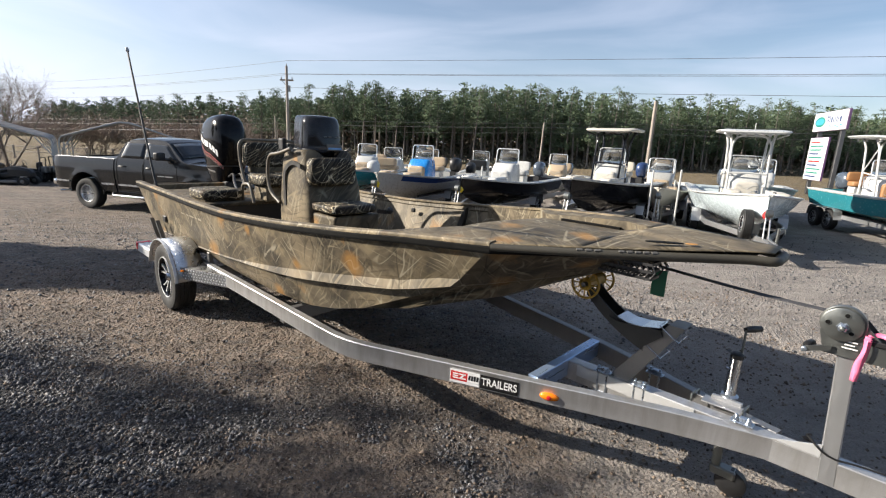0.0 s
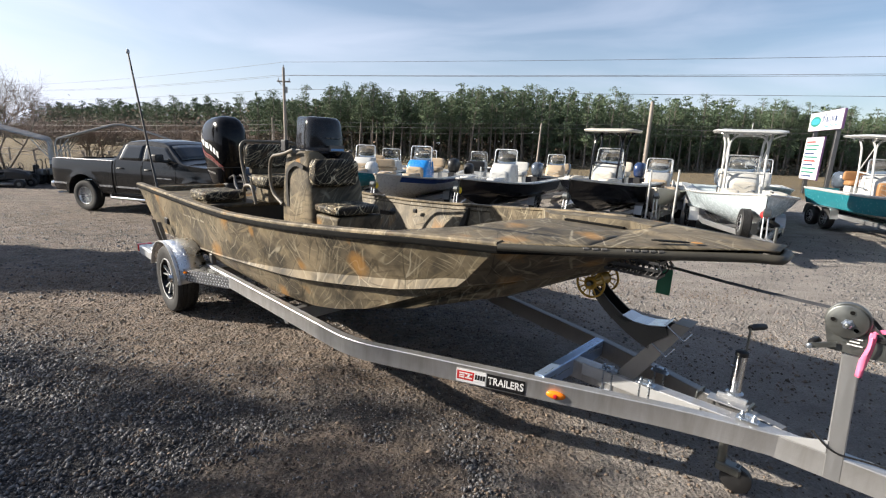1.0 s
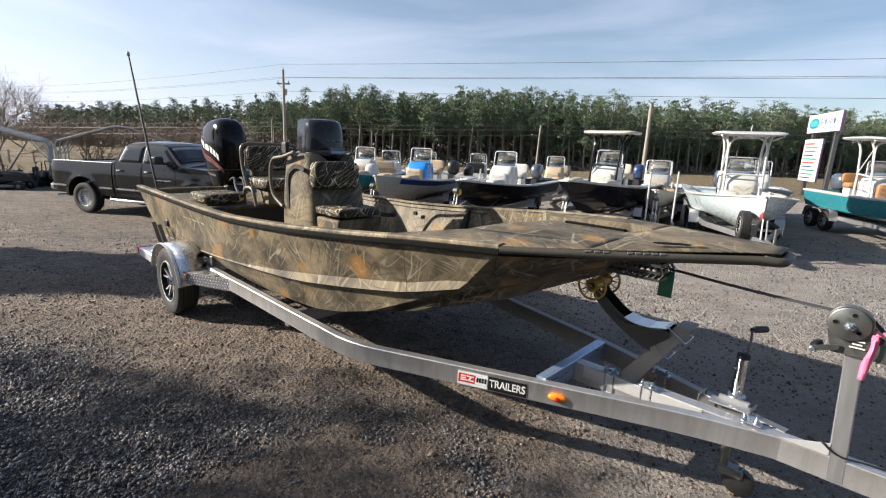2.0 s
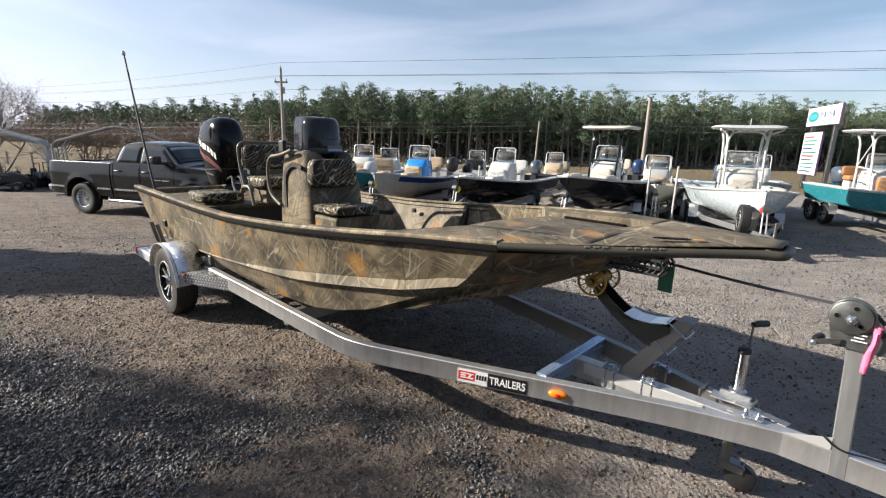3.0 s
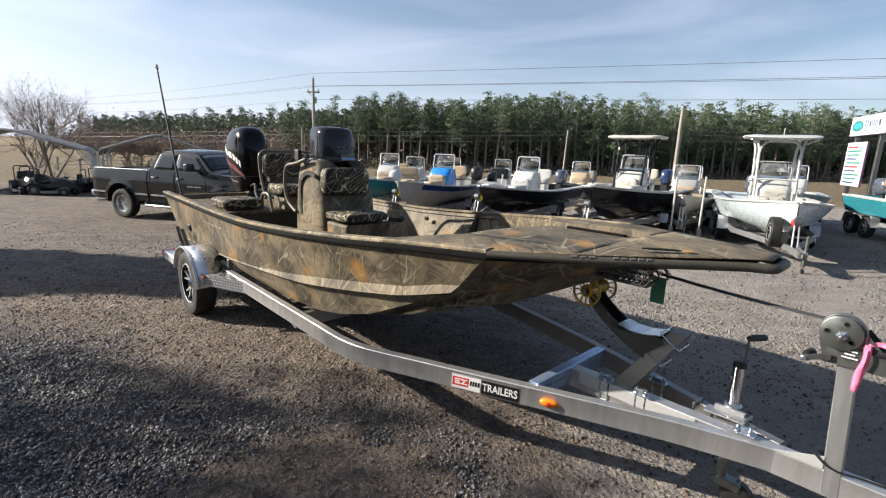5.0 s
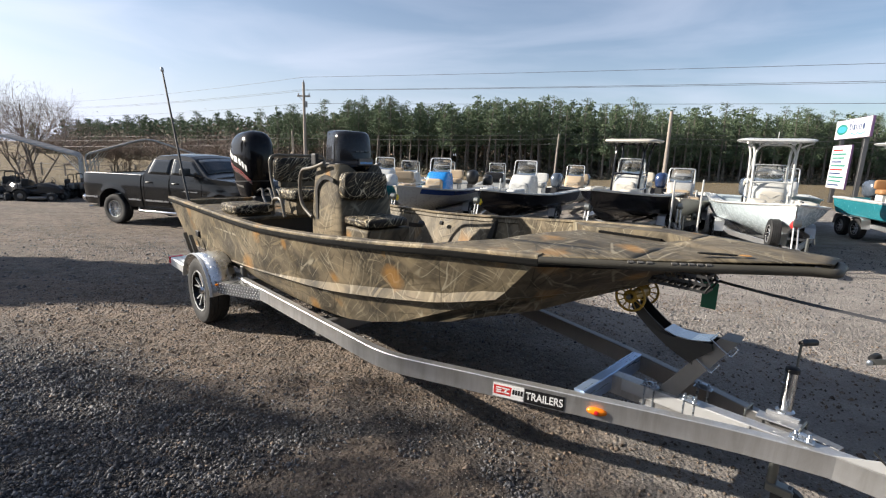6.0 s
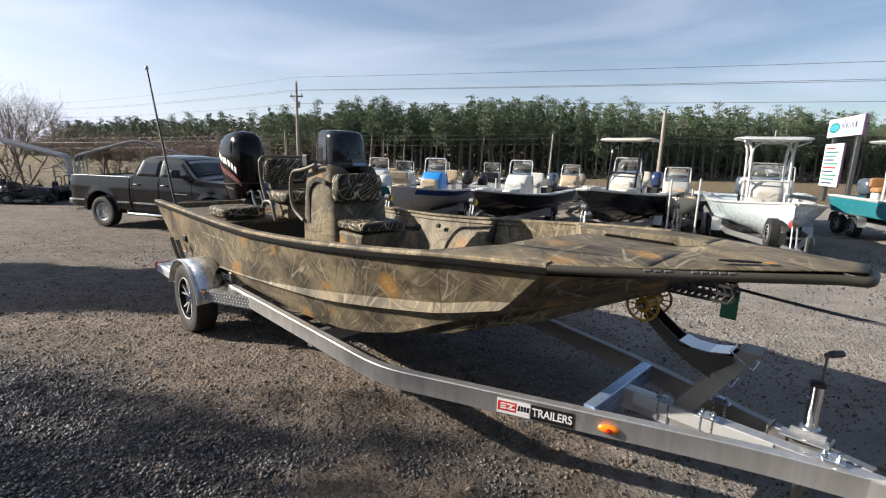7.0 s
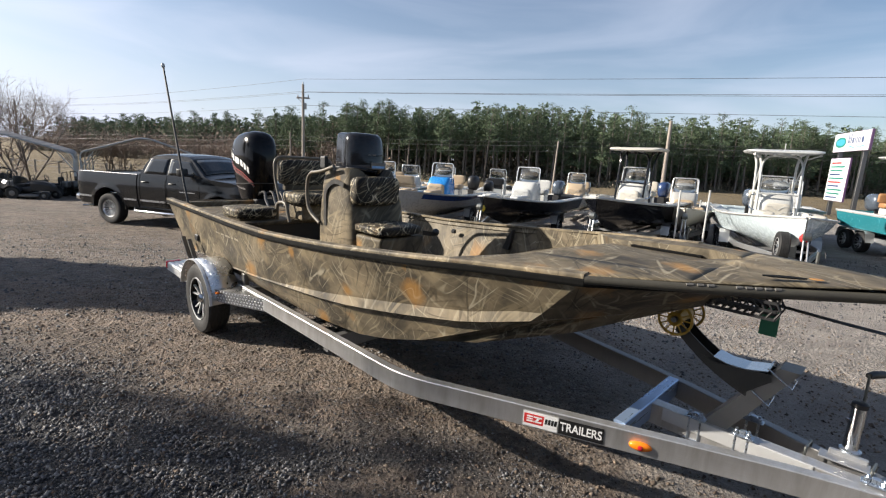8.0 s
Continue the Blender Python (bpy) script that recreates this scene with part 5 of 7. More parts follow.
for i in range(17):
    t = i / 16
    rows.append([(0.246 + 0.125 * t, -0.162 + 0.03 * math.sin(5 * t), 1.112 + 0.035 * math.sin(2.6 * t) - 0.10 * t * t), (0.250 + 0.130 * t, -0.156 + 0.035 * math.sin(5 * t + 0.4), 1.130 + 0.030 * math.sin(2.6 * t) - 0.09 * t * t)])
bm = bmesh.new()
grid(bm, rows)
solid(part("tail", bm, PINK, ribbon, smooth=True), 0.0008)
part("knot", cushion(0.241, 0.262, -0.166, -0.145, 1.108, 1.128), PINK, ribbon, smooth=True, angle=60)
tag = thing("hang_tag", YARD, "dark green card tag hanging from the bow eye", "tag")
bm = boxed(-0.59, -0.52, -0.155, -0.153, 1.055, 1.19, 0.0006)
part("card", bm, GREEN, tag)
part("string", tubed([(-0.555, -0.154, 1.185), (-0.57, -0.10, 1.215), (-0.60, -0.05, 1.20)], 0.0015, 5), DECAL_WHITE, tag)
cable = thing("wiring_loom", YARD, "black wiring cable clipped along the trailer tongue", "cable")
part("cable", tubed(rounded([(0.14, -0.13, 0.60), (0.22, -0.14, 0.53), (0.33, -0.10, 0.53), (0.60, -0.07, 0.522), (1.1, -0.09, 0.522)], 0.08), 0.0045, 8), BLACK, cable, smooth=True)

# ---- parked pickup ----
def arch(xc, zc, r, n=9, a0=0, a1=180):
    return [(xc + r * math.cos(radians(a0 + (a1 - a0) * i / n)), zc + r * math.sin(radians(a0 + (a1 - a0) * i / n))) for i in range(n + 1)]


k = Mat("charcoal_paint", (0.013, 0.0135, 0.015), 0.30)
k.set("Base Color", k.mix(k.noise(k.coord((1, 1, 2.5)), 1.1, 4), (0.011, 0.0115, 0.013), (0.018, 0.0178, 0.018)))
k.set("Roughness", k.ramp(k.noise(k.coord(), 40, 3), (0.3, 0.10), (0.7, 0.16)))
k.set("Specular IOR Level", 0.42)
PAINT = k.m
k = Mat("dark_glass", (0.016, 0.019, 0.022), 0.05)
k.set("Specular IOR Level", 0.55)
k.set("Roughness", k.ramp(k.noise(k.coord(), 3, 3), (0.3, 0.03), (0.7, 0.10)))
GLASS = k.m
SILVER = painted("silver_trim", (0.36, 0.36, 0.37), 0.3, 0.6, 0.1)


def flank(x, z, wheels=(0.0, 3.57)):
    """Half-width of the pickup's body at a station and height: bellied sides, flared arches, leaning glass."""
    y = along(((0.45, 0.925), (0.62, 0.965), (0.85, 0.988), (1.05, 0.992), (1.22, 0.975), (1.34, 0.945), (1.42, 0.915), (1.62, 0.845), (1.80, 0.765), (1.90, 0.70)), z)
    for w in wheels:
        d = math.hypot(x - w, z - 0.42)
        y += 0.018 * math.exp(-((d - 0.55) / 0.085) ** 2) * (z < 1.15)
    if x > 4.0:
        y -= 0.30 * ((x - 4.0) / 0.5) ** 2
    if x < -0.85:
        y -= 0.55 * (x + 0.85) ** 2
    return y


def side_sheet(sg, x0, x1, top, sill=0.50, n=60, rows=13, wheels=(0.0, 3.57), out=0.0):
    """One flank between two stations, cut round the wheel arches; top gives the upper edge."""
    bm = bmesh.new()
    cols = []
    for i in range(n + 1):
        x = x0 + (x1 - x0) * i / n
        lo = sill
        for w in wheels:
            if abs(x - w) < 0.55:
                lo = max(lo, 0.42 + math.sqrt(0.3025 - (x - w) ** 2))
        hi = top(x)
        cols.append([(x, sg * (flank(x, lo + (hi - lo) * j / rows) + out), lo + (hi - lo) * j / rows) for j in range(rows + 1)])
    grid(bm, cols)
    return bm, cols


def pane(sg, corners, out=0.006):
    """A side window: its outline in (x, z), laid on the leaning flank, split so that it bends with it."""
    bm = bmesh.new()
    (xa, za), (xb, zb), (xc, zc), (xd, zd) = corners
    rows = []
    for j in range(7):
        v = j / 6
        r = []
        for i in range(9):
            u = i / 8
            x = (xa + (xb - xa) * u) * (1 - v) + (xd + (xc - xd) * u) * v
            z = (za + (zb - za) * u) * (1 - v) + (zd + (zc - zd) * u) * v
            r.append((x, sg * (flank(x, z) + out), z))
        rows.append(r)
    grid(bm, rows)
    return bm


def pickup(m):
    """A crew-cab pickup, its nose to +x, the rear axle above the origin."""
    t = thing("pickup_truck", m, "dark grey crew-cab pickup truck parked on the gravel", "truck")
    roof = lambda x: along(((1.03, 1.35), (1.10, 1.40), (1.18, 1.62), (1.27, 1.78), (1.42, 1.855), (1.8, 1.89), (2.2, 1.885), (2.45, 1.86), (2.62, 1.80), (2.85, 1.62), (3.13, 1.40), (3.3, 1.345), (3.9, 1.31), (4.25, 1.25), (4.42, 1.12), (4.47, 0.95)), x)
    bed_top = lambda x: 1.335 - 0.012 * max(0, -x - 0.6)
    # bed: two flanks, rail caps, floor and tailgate
    bm = bmesh.new()
    rims = []
    for sg in (-1, 1):
        one, cols = side_sheet(sg, -1.06, 0.99, bed_top, wheels=(0.0,))
        rims.append(cols)
        me = bpy.data.meshes.new("flank")
        one.to_mesh(me)
        one.free()
        bm.from_mesh(me)
        bpy.data.meshes.remove(me)
        grid(bm, [[c[-1] for c in cols], [(c[-1][0], c[-1][1] * 0.985, c[-1][2] + 0.018) for c in cols], [(c[-1][0], c[-1][1] * 0.93, c[-1][2] + 0.020) for c in cols], [(c[-1][0], c[-1][1] * 0.90, c[-1][2] - 0.02) for c in cols], [(c[-1][0], c[-1][1] * 0.88, 0.92) for c in cols]])
    grid(bm, [[rims[0][-1][j] for j in range(14)], [rims[1][-1][j] for j in range(14)]])
    grid(bm, [[rims[0][0][j] for j in range(14)], [(-1.085, rims[0][0][j][1] * 0.9, rims[0][0][j][2]) for j in range(14)], [(-1.085, rims[1][0][j][1] * 0.9, rims[1][0][j][2]) for j in range(14)], [rims[1][0][j] for j in range(14)]])
    grid(bm, [[(x, y, 0.92) for y in (-0.86, 0.86)] for x in (-1.05, 0.98)])
    bed = part("bed", bm, PAINT, t, smooth=True, angle=35)
    part("bed_cover", boxed(-0.98, 0.93, -0.84, 0.84, 1.275, 1.300, 0.01), BLACK, bed, "dark bed liner")
    for sg in (-1, 1):
        # silver tube paints the light mirrored along the bed's top edge
        part("bed_rail_glint", tubed([(x, sg * 0.90, bed_top(x) + 0.018) for x in np.linspace(-0.98, 0.96, 9)], 0.010, 8), SILVER, bed, smooth=True)
        part("tail_lamp", boxed(-1.085, -1.02, sg * 0.885 - 0.045, sg * 0.885 + 0.045, 0.92, 1.27, 0.015, segs=2), RED, bed, smooth=True)
        part("wheel_arch", swept([(x, sg * 0.80, z) for x, z in arch(0, 0.42, 0.565, 12, 0, 180)], [(-0.006, -0.17), (0.006, -0.17), (0.006, 0.17), (-0.006, 0.17)], up=(0, 1, 0)), BLACK, bed, "black wheel arch liner")
        part("arch_lip", tubed([(x, sg * (flank(x, z) + 0.004), z) for x, z in arch(0, 0.42, 0.553, 18, 8, 172)], 0.010, 6), PAINT, bed, smooth=True)
        for x0, x1 in ((-1.02, -0.56), (0.56, 0.97)):
            part("side_moulding", swept([(x, sg * (flank(x, 0.70) + 0.014), 0.70) for x in np.linspace(x0, x1, 6)], [(-0.010, -0.022), (0.010, -0.020), (0.010, 0.020), (-0.010, 0.022)]), SILVER, bed)
    # cab, bonnet and roof: flanks joined across by a crowned skin
    bm = bmesh.new()
    tops = []
    for sg in (-1, 1):
        one, cols = side_sheet(sg, 1.03, 4.47, roof, n=110, rows=18, wheels=(3.57,))
        tops.append(cols)
        me = bpy.data.meshes.new("flank")
        one.to_mesh(me)
        one.free()
        bm.from_mesh(me)
        bpy.data.meshes.remove(me)
    skin = []
    for a_, b_ in zip(*tops):
        p, q = Vector(a_[-1]), Vector(b_[-1])
        skin.append([p.lerp(q, u) + Vector((0, 0, 0.055 * math.sin(math.pi * u) ** 0.6)) for u in (0, 0.04, 0.12, 0.3, 0.5, 0.7, 0.88, 0.96, 1)])
    grid(bm, skin)
    for e in (0, -1):
        grid(bm, [[tops[0][e][j] for j in range(19)], [tops[1][e][j] for j in range(19)]])
    bmesh.ops.remove_doubles(bm, verts=bm.verts, dist=0.002)
    cab = part("cab", bm, PAINT, t, smooth=True, angle=38)
    for sg in (-1, 1):
        for nm, trim, glass in (("rear_window", ((1.20, 1.395), (1.93, 1.395), (1.93, 1.80), (1.33, 1.79)), ((1.24, 1.42), (1.90, 1.42), (1.90, 1.775), (1.355, 1.765))), ("front_window", ((1.97, 1.395), (3.02, 1.395), (2.60, 1.77), (1.97, 1.80)), ((2.00, 1.42), (2.95, 1.42), (2.58, 1.745), (2.00, 1.775)))):
            fr_ = part("window_trim", pane(sg, trim, 0.004), BLACK, cab, "black window surround", smooth=True)
            solid(fr_, 0.006)
            solid(part(nm, pane(sg, glass, 0.012), GLASS, fr_, "dark tinted side window", smooth=True), 0.004)
        for x0, x1 in ((1.09, 1.93), (1.96, 2.98)):
            edge = rounded([(x0, 0, 1.37), (x0 + 0.01, 0, 0.62), (x0 + 0.06, 0, 0.56), (x1 - 0.04, 0, 0.56), (x1, 0, 0.66), (x1, 0, 1.37)], 0.05, 3)
            fine = [edge[i].lerp(edge[i + 1], u / 6) for i in range(len(edge) - 1) for u in range(6)]
            part("door_gap", tubed([(p.x, sg * flank(p.x, p.z), p.z) for p in fine], 0.008, 6), NEARBLACK, cab)
            part("door_handle", tubed([(x0 + 0.09, sg * (flank(x0 + 0.1, 1.18) + 0.004), 1.175), (x0 + 0.12, sg * (flank(x0 + 0.1, 1.18) + 0.030), 1.18), (x0 + 0.27, sg * (flank(x0 + 0.2, 1.18) + 0.030), 1.185), (x0 + 0.30, sg * (flank(x0 + 0.2, 1.18) + 0.004), 1.18)], 0.020, 8), BLACK, cab, smooth=True)
            part("door_moulding", swept([(x, sg * (flank(x, 0.70) + 0.014), 0.70) for x in np.linspace(x0 + 0.02, x1 - 0.02, 6)], [(-0.010, -0.022), (0.010, -0.020), (0.010, 0.020), (-0.010, 0.022)]), SILVER, cab)
        part("name_bar", boxed(2.40, 2.60, sg * 0.996 - 0.004, sg * 0.996 + 0.004, 0.985, 1.010, 0.001), SILVER, cab)
        part("name_bar", boxed(2.64, 2.86, sg * 0.996 - 0.004, sg * 0.996 + 0.004, 0.985, 1.010, 0.001), SILVER, cab)
        mr = part("mirror", cushion(2.58, 2.72, sg * 1.13 - 0.12, sg * 1.13 + 0.12, 1.40, 1.60), BLACK, cab, smooth=True, angle=60)
        part("mirror_arm", tubed([(2.74, sg * 0.90, 1.41), (2.70, sg * 1.04, 1.43), (2.66, sg * 1.10, 1.45)], 0.035, 8), BLACK, mr, smooth=True)
        part("running_board", tubed([(0.85, sg * 0.93, 0.46), (0.98, sg * 1.04, 0.42), (2.80, sg * 1.04, 0.42), (2.92, sg * 0.93, 0.46)], 0.038, 12), CHROME, t, "chromed running board", smooth=True)
        part("head_lamp", cushion(4.26, 4.44, sg * 0.70 - 0.13, sg * 0.70 + 0.13, 0.90, 1.12), CHROME, cab, smooth=True, angle=60)
        part("wheel_arch", swept([(x, sg * 0.80, z) for x, z in arch(3.57, 0.42, 0.565, 12, 0, 180)], [(-0.006, -0.17), (0.006, -0.17), (0.006, 0.17), (-0.006, 0.17)], up=(0, 1, 0)), BLACK, cab, "black wheel arch liner")
        part("cab_lamp", boxed(1.17, 1.20, sg * 0.62 - 0.06, sg * 0.62 + 0.06, 1.66, 1.69, 0.005), WHITE, cab)
    for nm, xs_, w0, w1 in (("windscreen", (3.08, 2.98, 2.87, 2.76, 2.665), 0.84, 0.70), ("rear_glass", (1.115, 1.15, 1.185, 1.22, 1.26), 0.78, 0.66)):
        rows = []
        for i, x in enumerate(xs_):
            w = w0 + (w1 - w0) * i / 4
            rows.append([(x + (0.014 if nm == "windscreen" else -0.014), w * u, roof(x) + 0.012 + 0.055 * math.sin(math.pi * (0.5 + 0.5 * u * w / flank(x, roof(x)))) ** 0.6) for u in (-1, -0.7, -0.35, 0, 0.35, 0.7, 1)])
        bm = bmesh.new()
        grid(bm, rows)
        solid(part(nm, bm, GLASS, cab, smooth=True), 0.004)
    part("rear_bumper", cushion(-1.22, -1.04, -0.96, 0.96, 0.54, 0.74), CHROME, t, "chromed step bumper", smooth=True, angle=60)
    part("front_bumper", cushion(4.38, 4.60, -0.93, 0.93, 0.52, 0.78), CHROME, t, smooth=True, angle=60)
    part("tailgate", boxed(-1.10, -1.086, -0.82, 0.82, 0.80, 1.31, 0.004), PAINT, t)
    part("tailpipe", tubed([(-0.6, -0.75, 0.42), (-0.9, -0.85, 0.42), (-1.0, -0.92, 0.41)], 0.035, 10), CHROME, t)
    part("chassis", boxed(-1.0, 4.2, -0.72, 0.72, 0.36, 0.60, 0.02), BLACK, t)
    for x in (0, 3.57):
        for sg in (-1, 1):
            wheel(t, pose(x, sg * 0.86, 0.40, 90 if sg < 0 else -90, 0, 0), 0.40, 0.26, 0.225, 8, True)
    return t


gz = lambda x, y: float(ground_z(x, y))
pickup(pose(-9.72, 12.95, gz(-9.9, 12.2), 0, 0, -13))

# ---- boats in the sales row ----
BLACKHULL = painted("black_gelcoat", (0.005, 0.0055, 0.008), 0.14, dirt=0.04)
BLACKHULL.node_tree.nodes["Principled BSDF"].inputs["Specular IOR Level"].default_value = 0.3
TEAL = painted("teal_gelcoat", (0.025, 0.185, 0.225), 0.2, dirt=0.1, coat=0.4)
PALE = painted("pale_blue_gelcoat", (0.50, 0.58, 0.62), 0.25, dirt=0.05, coat=0.4)
GREYHULL = painted("grey_gelcoat", (0.34, 0.34, 0.33), 0.3, dirt=0.1)
NAVY = painted("navy_gelcoat", (0.012, 0.035, 0.13), 0.15, dirt=0.1, coat=0.4)
BLUE = painted("bright_blue", (0.015, 0.20, 0.55), 0.25, dirt=0.1, coat=0.3)
CREAM = painted("cream_vinyl", (0.50, 0.47, 0.41), 0.55, dirt=0.15)
TAN = painted("tan_vinyl", (0.40, 0.31, 0.21), 0.55, dirt=0.15)
TANBROWN = painted("saddle_vinyl", (0.30, 0.15, 0.06), 0.55, dirt=0.15)
BLUEMOTOR = painted("blue_cowl", (0.02, 0.04, 0.11), 0.2, 0.1, 0.1, 0.5)
GREYMOTOR = painted("grey_cowl", (0.09, 0.11, 0.14), 0.2, 0.3, 0.1, 0.5)
k = Mat("clear_screen", (0.40, 0.42, 0.44), 0.1)
k.set("IOR", 1.15)
k.set("Transmission Weight", 0.92)
k.set("Roughness", k.ramp(k.noise(k.coord(), 4, 3), (0.3, 0.05), (0.7, 0.14)))
SCREEN = k.m


ROLLER = painted("yellow_roller", (0.75, 0.55, 0.03), 0.4, dirt=0.15)


def bay_hull(L, B, free, draft, flare=0.12, n=18):
    """Rings of a planing hull: bow to +x, keel at height 0, sheer at free + draft."""
    rings = []
    for i in range(n + 1):
        t = i / n
        x = -L / 2 + L * t
        f = max(0.0, (t - 0.45) / 0.55)
        w = B / 2 * (1 - f ** 2.6) * (0.94 + 0.06 * min(1, t * 3)) + 0.012
        ch = w * (1 - flare - 0.45 * f)
        keel = 0.0 + (free + draft) * 0.72 * f ** 3.2
        chz = draft + (free * 0.62) * f ** 2.2
        sh = free + draft + 0.22 * f ** 1.6
        chz = max(chz, keel + 0.02)
        ring = [(x, -w, sh), (x, -(w * 0.6 + ch * 0.4), (sh + chz) / 2), (x, -ch, chz), (x, -ch * 0.5, (chz + keel) / 2 * 0.98 + 0.01), (x, 0, keel), (x, ch * 0.5, (chz + keel) / 2 * 0.98 + 0.01), (x, ch, chz), (x, w * 0.6 + ch * 0.4, (sh + chz) / 2), (x, w, sh)]
        rings.append(ring)
    return rings


def outboard(m, mat, size=1.0, tilt=0.0, name="outboard_motor", label="white outboard motor on a parked boat's transom"):
    o = thing(name, m @ pose(0, 0, 0, 0, tilt, 0), label, "outboard motor", "outboards in the sales row")
    s = size
    part("cowl", loft([oval(-0.1 * s, 0, z * s, rx * s, ry * s, 18, 2.7) for z, rx, ry in ((0.02, 0.2, 0.13), (0.12, 0.30, 0.19), (0.3, 0.35, 0.215), (0.46, 0.33, 0.205), (0.55, 0.25, 0.16), (0.59, 0.12, 0.08))]), mat, o, smooth=True, angle=60)
    part("leg", loft([oval(-0.1 * s, 0, z * s, rx * s, ry * s, 12, 2.3) for z, rx, ry in ((-0.75, 0.10, 0.035), (-0.4, 0.12, 0.06), (0.04, 0.17, 0.11))]), mat, o, smooth=True)
    part("clamp", boxed(0.05 * s, 0.22 * s, -0.12 * s, 0.12 * s, -0.3 * s, 0.04 * s, 0.015), BLACK, o)
    return o


def row_trailer(m, L, B, z_keel, tandem=False, metal_=POSTALU, tongue=1.0, spare=False, tag_=False, axle=0.0):
    """A boat trailer: rails that meet at the tongue, wheels, fenders, bunks, winch post, jack."""
    t = thing("row_trailer", m, "bare aluminium boat trailer under a parked boat", "trailer", "trailers in the sales row")
    h = B * 0.36
    xf = L / 2 + tongue
    for sg in (-1, 1):
        path = rounded([(-L / 2, sg * h, 0), (L * 0.18, sg * h, 0), (L / 2 + 0.1, sg * 0.06, 0), (xf, sg * 0.045, 0)], 0.35)
        part("rail", beam([(p.x, p.y) for p in path], 0.06, 0.40, 0.52), metal_, t)
        part("bunk", boxed(-L / 2 + 0.2, L * 0.22, sg * B * 0.24 - 0.04, sg * B * 0.24 + 0.04, 0.50, max(0.56, z_keel + 0.12), 0.01), BLACK, t)
        for x in ((-0.95 + axle, -0.10 + axle) if tandem else (-0.6 + axle,)):
            wheel(t, pose(x, sg * (B * 0.42), 0.32, 90 if sg < 0 else -90, 0, 0), 0.32, 0.2, 0.19)
        bm = bmesh.new()
        x0, x1 = (-1.36 + axle, 0.31 + axle) if tandem else (-1.0 + axle, -0.2 + axle)
        rows = []
        for x, z in ((x0, 0.36), (x0 + 0.06, 0.62), (x0 + 0.16, 0.70), (x1 - 0.16, 0.70), (x1 - 0.06, 0.62), (x1, 0.36)):
            rows.append([(x, sg * (B * 0.42 - 0.12), z), (x, sg * (B * 0.42 + 0.12), z)])
        grid(bm, rows)
        solid(part("fender", bm, metal_, t), 0.006)
    for x in (-L * 0.45, -0.5, L * 0.15):
        part("cross_member", boxed(x - 0.03, x + 0.03, -h, h, 0.36, 0.42), metal_, t)
    for sd in (-1, 1):
        part("winch_post", tubed([(L / 2 + 0.30, sd * 0.05, 0.48), (L / 2 + 0.17, sd * 0.04, 0.96)], 0.018, 8), POSTALU, t)
    part("winch", lathed([(0.02, -0.07), (0.085, -0.06), (0.085, 0.06), (0.02, 0.07)], 16, pose(L / 2 + 0.2, 0, 1.03, 90)), ZINC, t)
    part("bow_stop", lathed([(0.03, -0.09), (0.09, -0.05), (0.045, 0), (0.09, 0.05), (0.03, 0.09)], 14, pose(L / 2 + 0.06, 0, 0.98, 90)), ROLLER if tag_ else (DECAL_RED if spare else BLACK), t)
    part("jack", tubed([(xf - 0.35, 0.12, 0.18), (xf - 0.35, 0.12, 0.80)], 0.03, 10), ZINC, t, smooth=True)
    part("jack_wheel", lathed([(0.02, -0.025), (0.075, -0.02), (0.075, 0.02), (0.02, 0.025)], 18, pose(xf - 0.35, 0.12, 0.075, 90)), BLACK, t)
    part("jack_handle", tubed([(xf - 0.35, 0.12, 0.78), (xf - 0.35, 0.22, 0.80), (xf - 0.35, 0.24, 0.68)], 0.008, 6), ZINC, t)
    part("coupler", boxed(xf - 0.05, xf + 0.18, -0.05, 0.05, 0.42, 0.52, 0.02), STEEL, t)
    if spare:
        wheel(t, pose(xf - 1.25, -0.30, 0.72, 90, 0, 0), 0.33, 0.20, 0.19)
        part("spare_carrier", boxed(xf - 1.28, xf - 1.22, -0.30, -0.03, 0.50, 0.74, 0.005), ZINC, t)
    return t


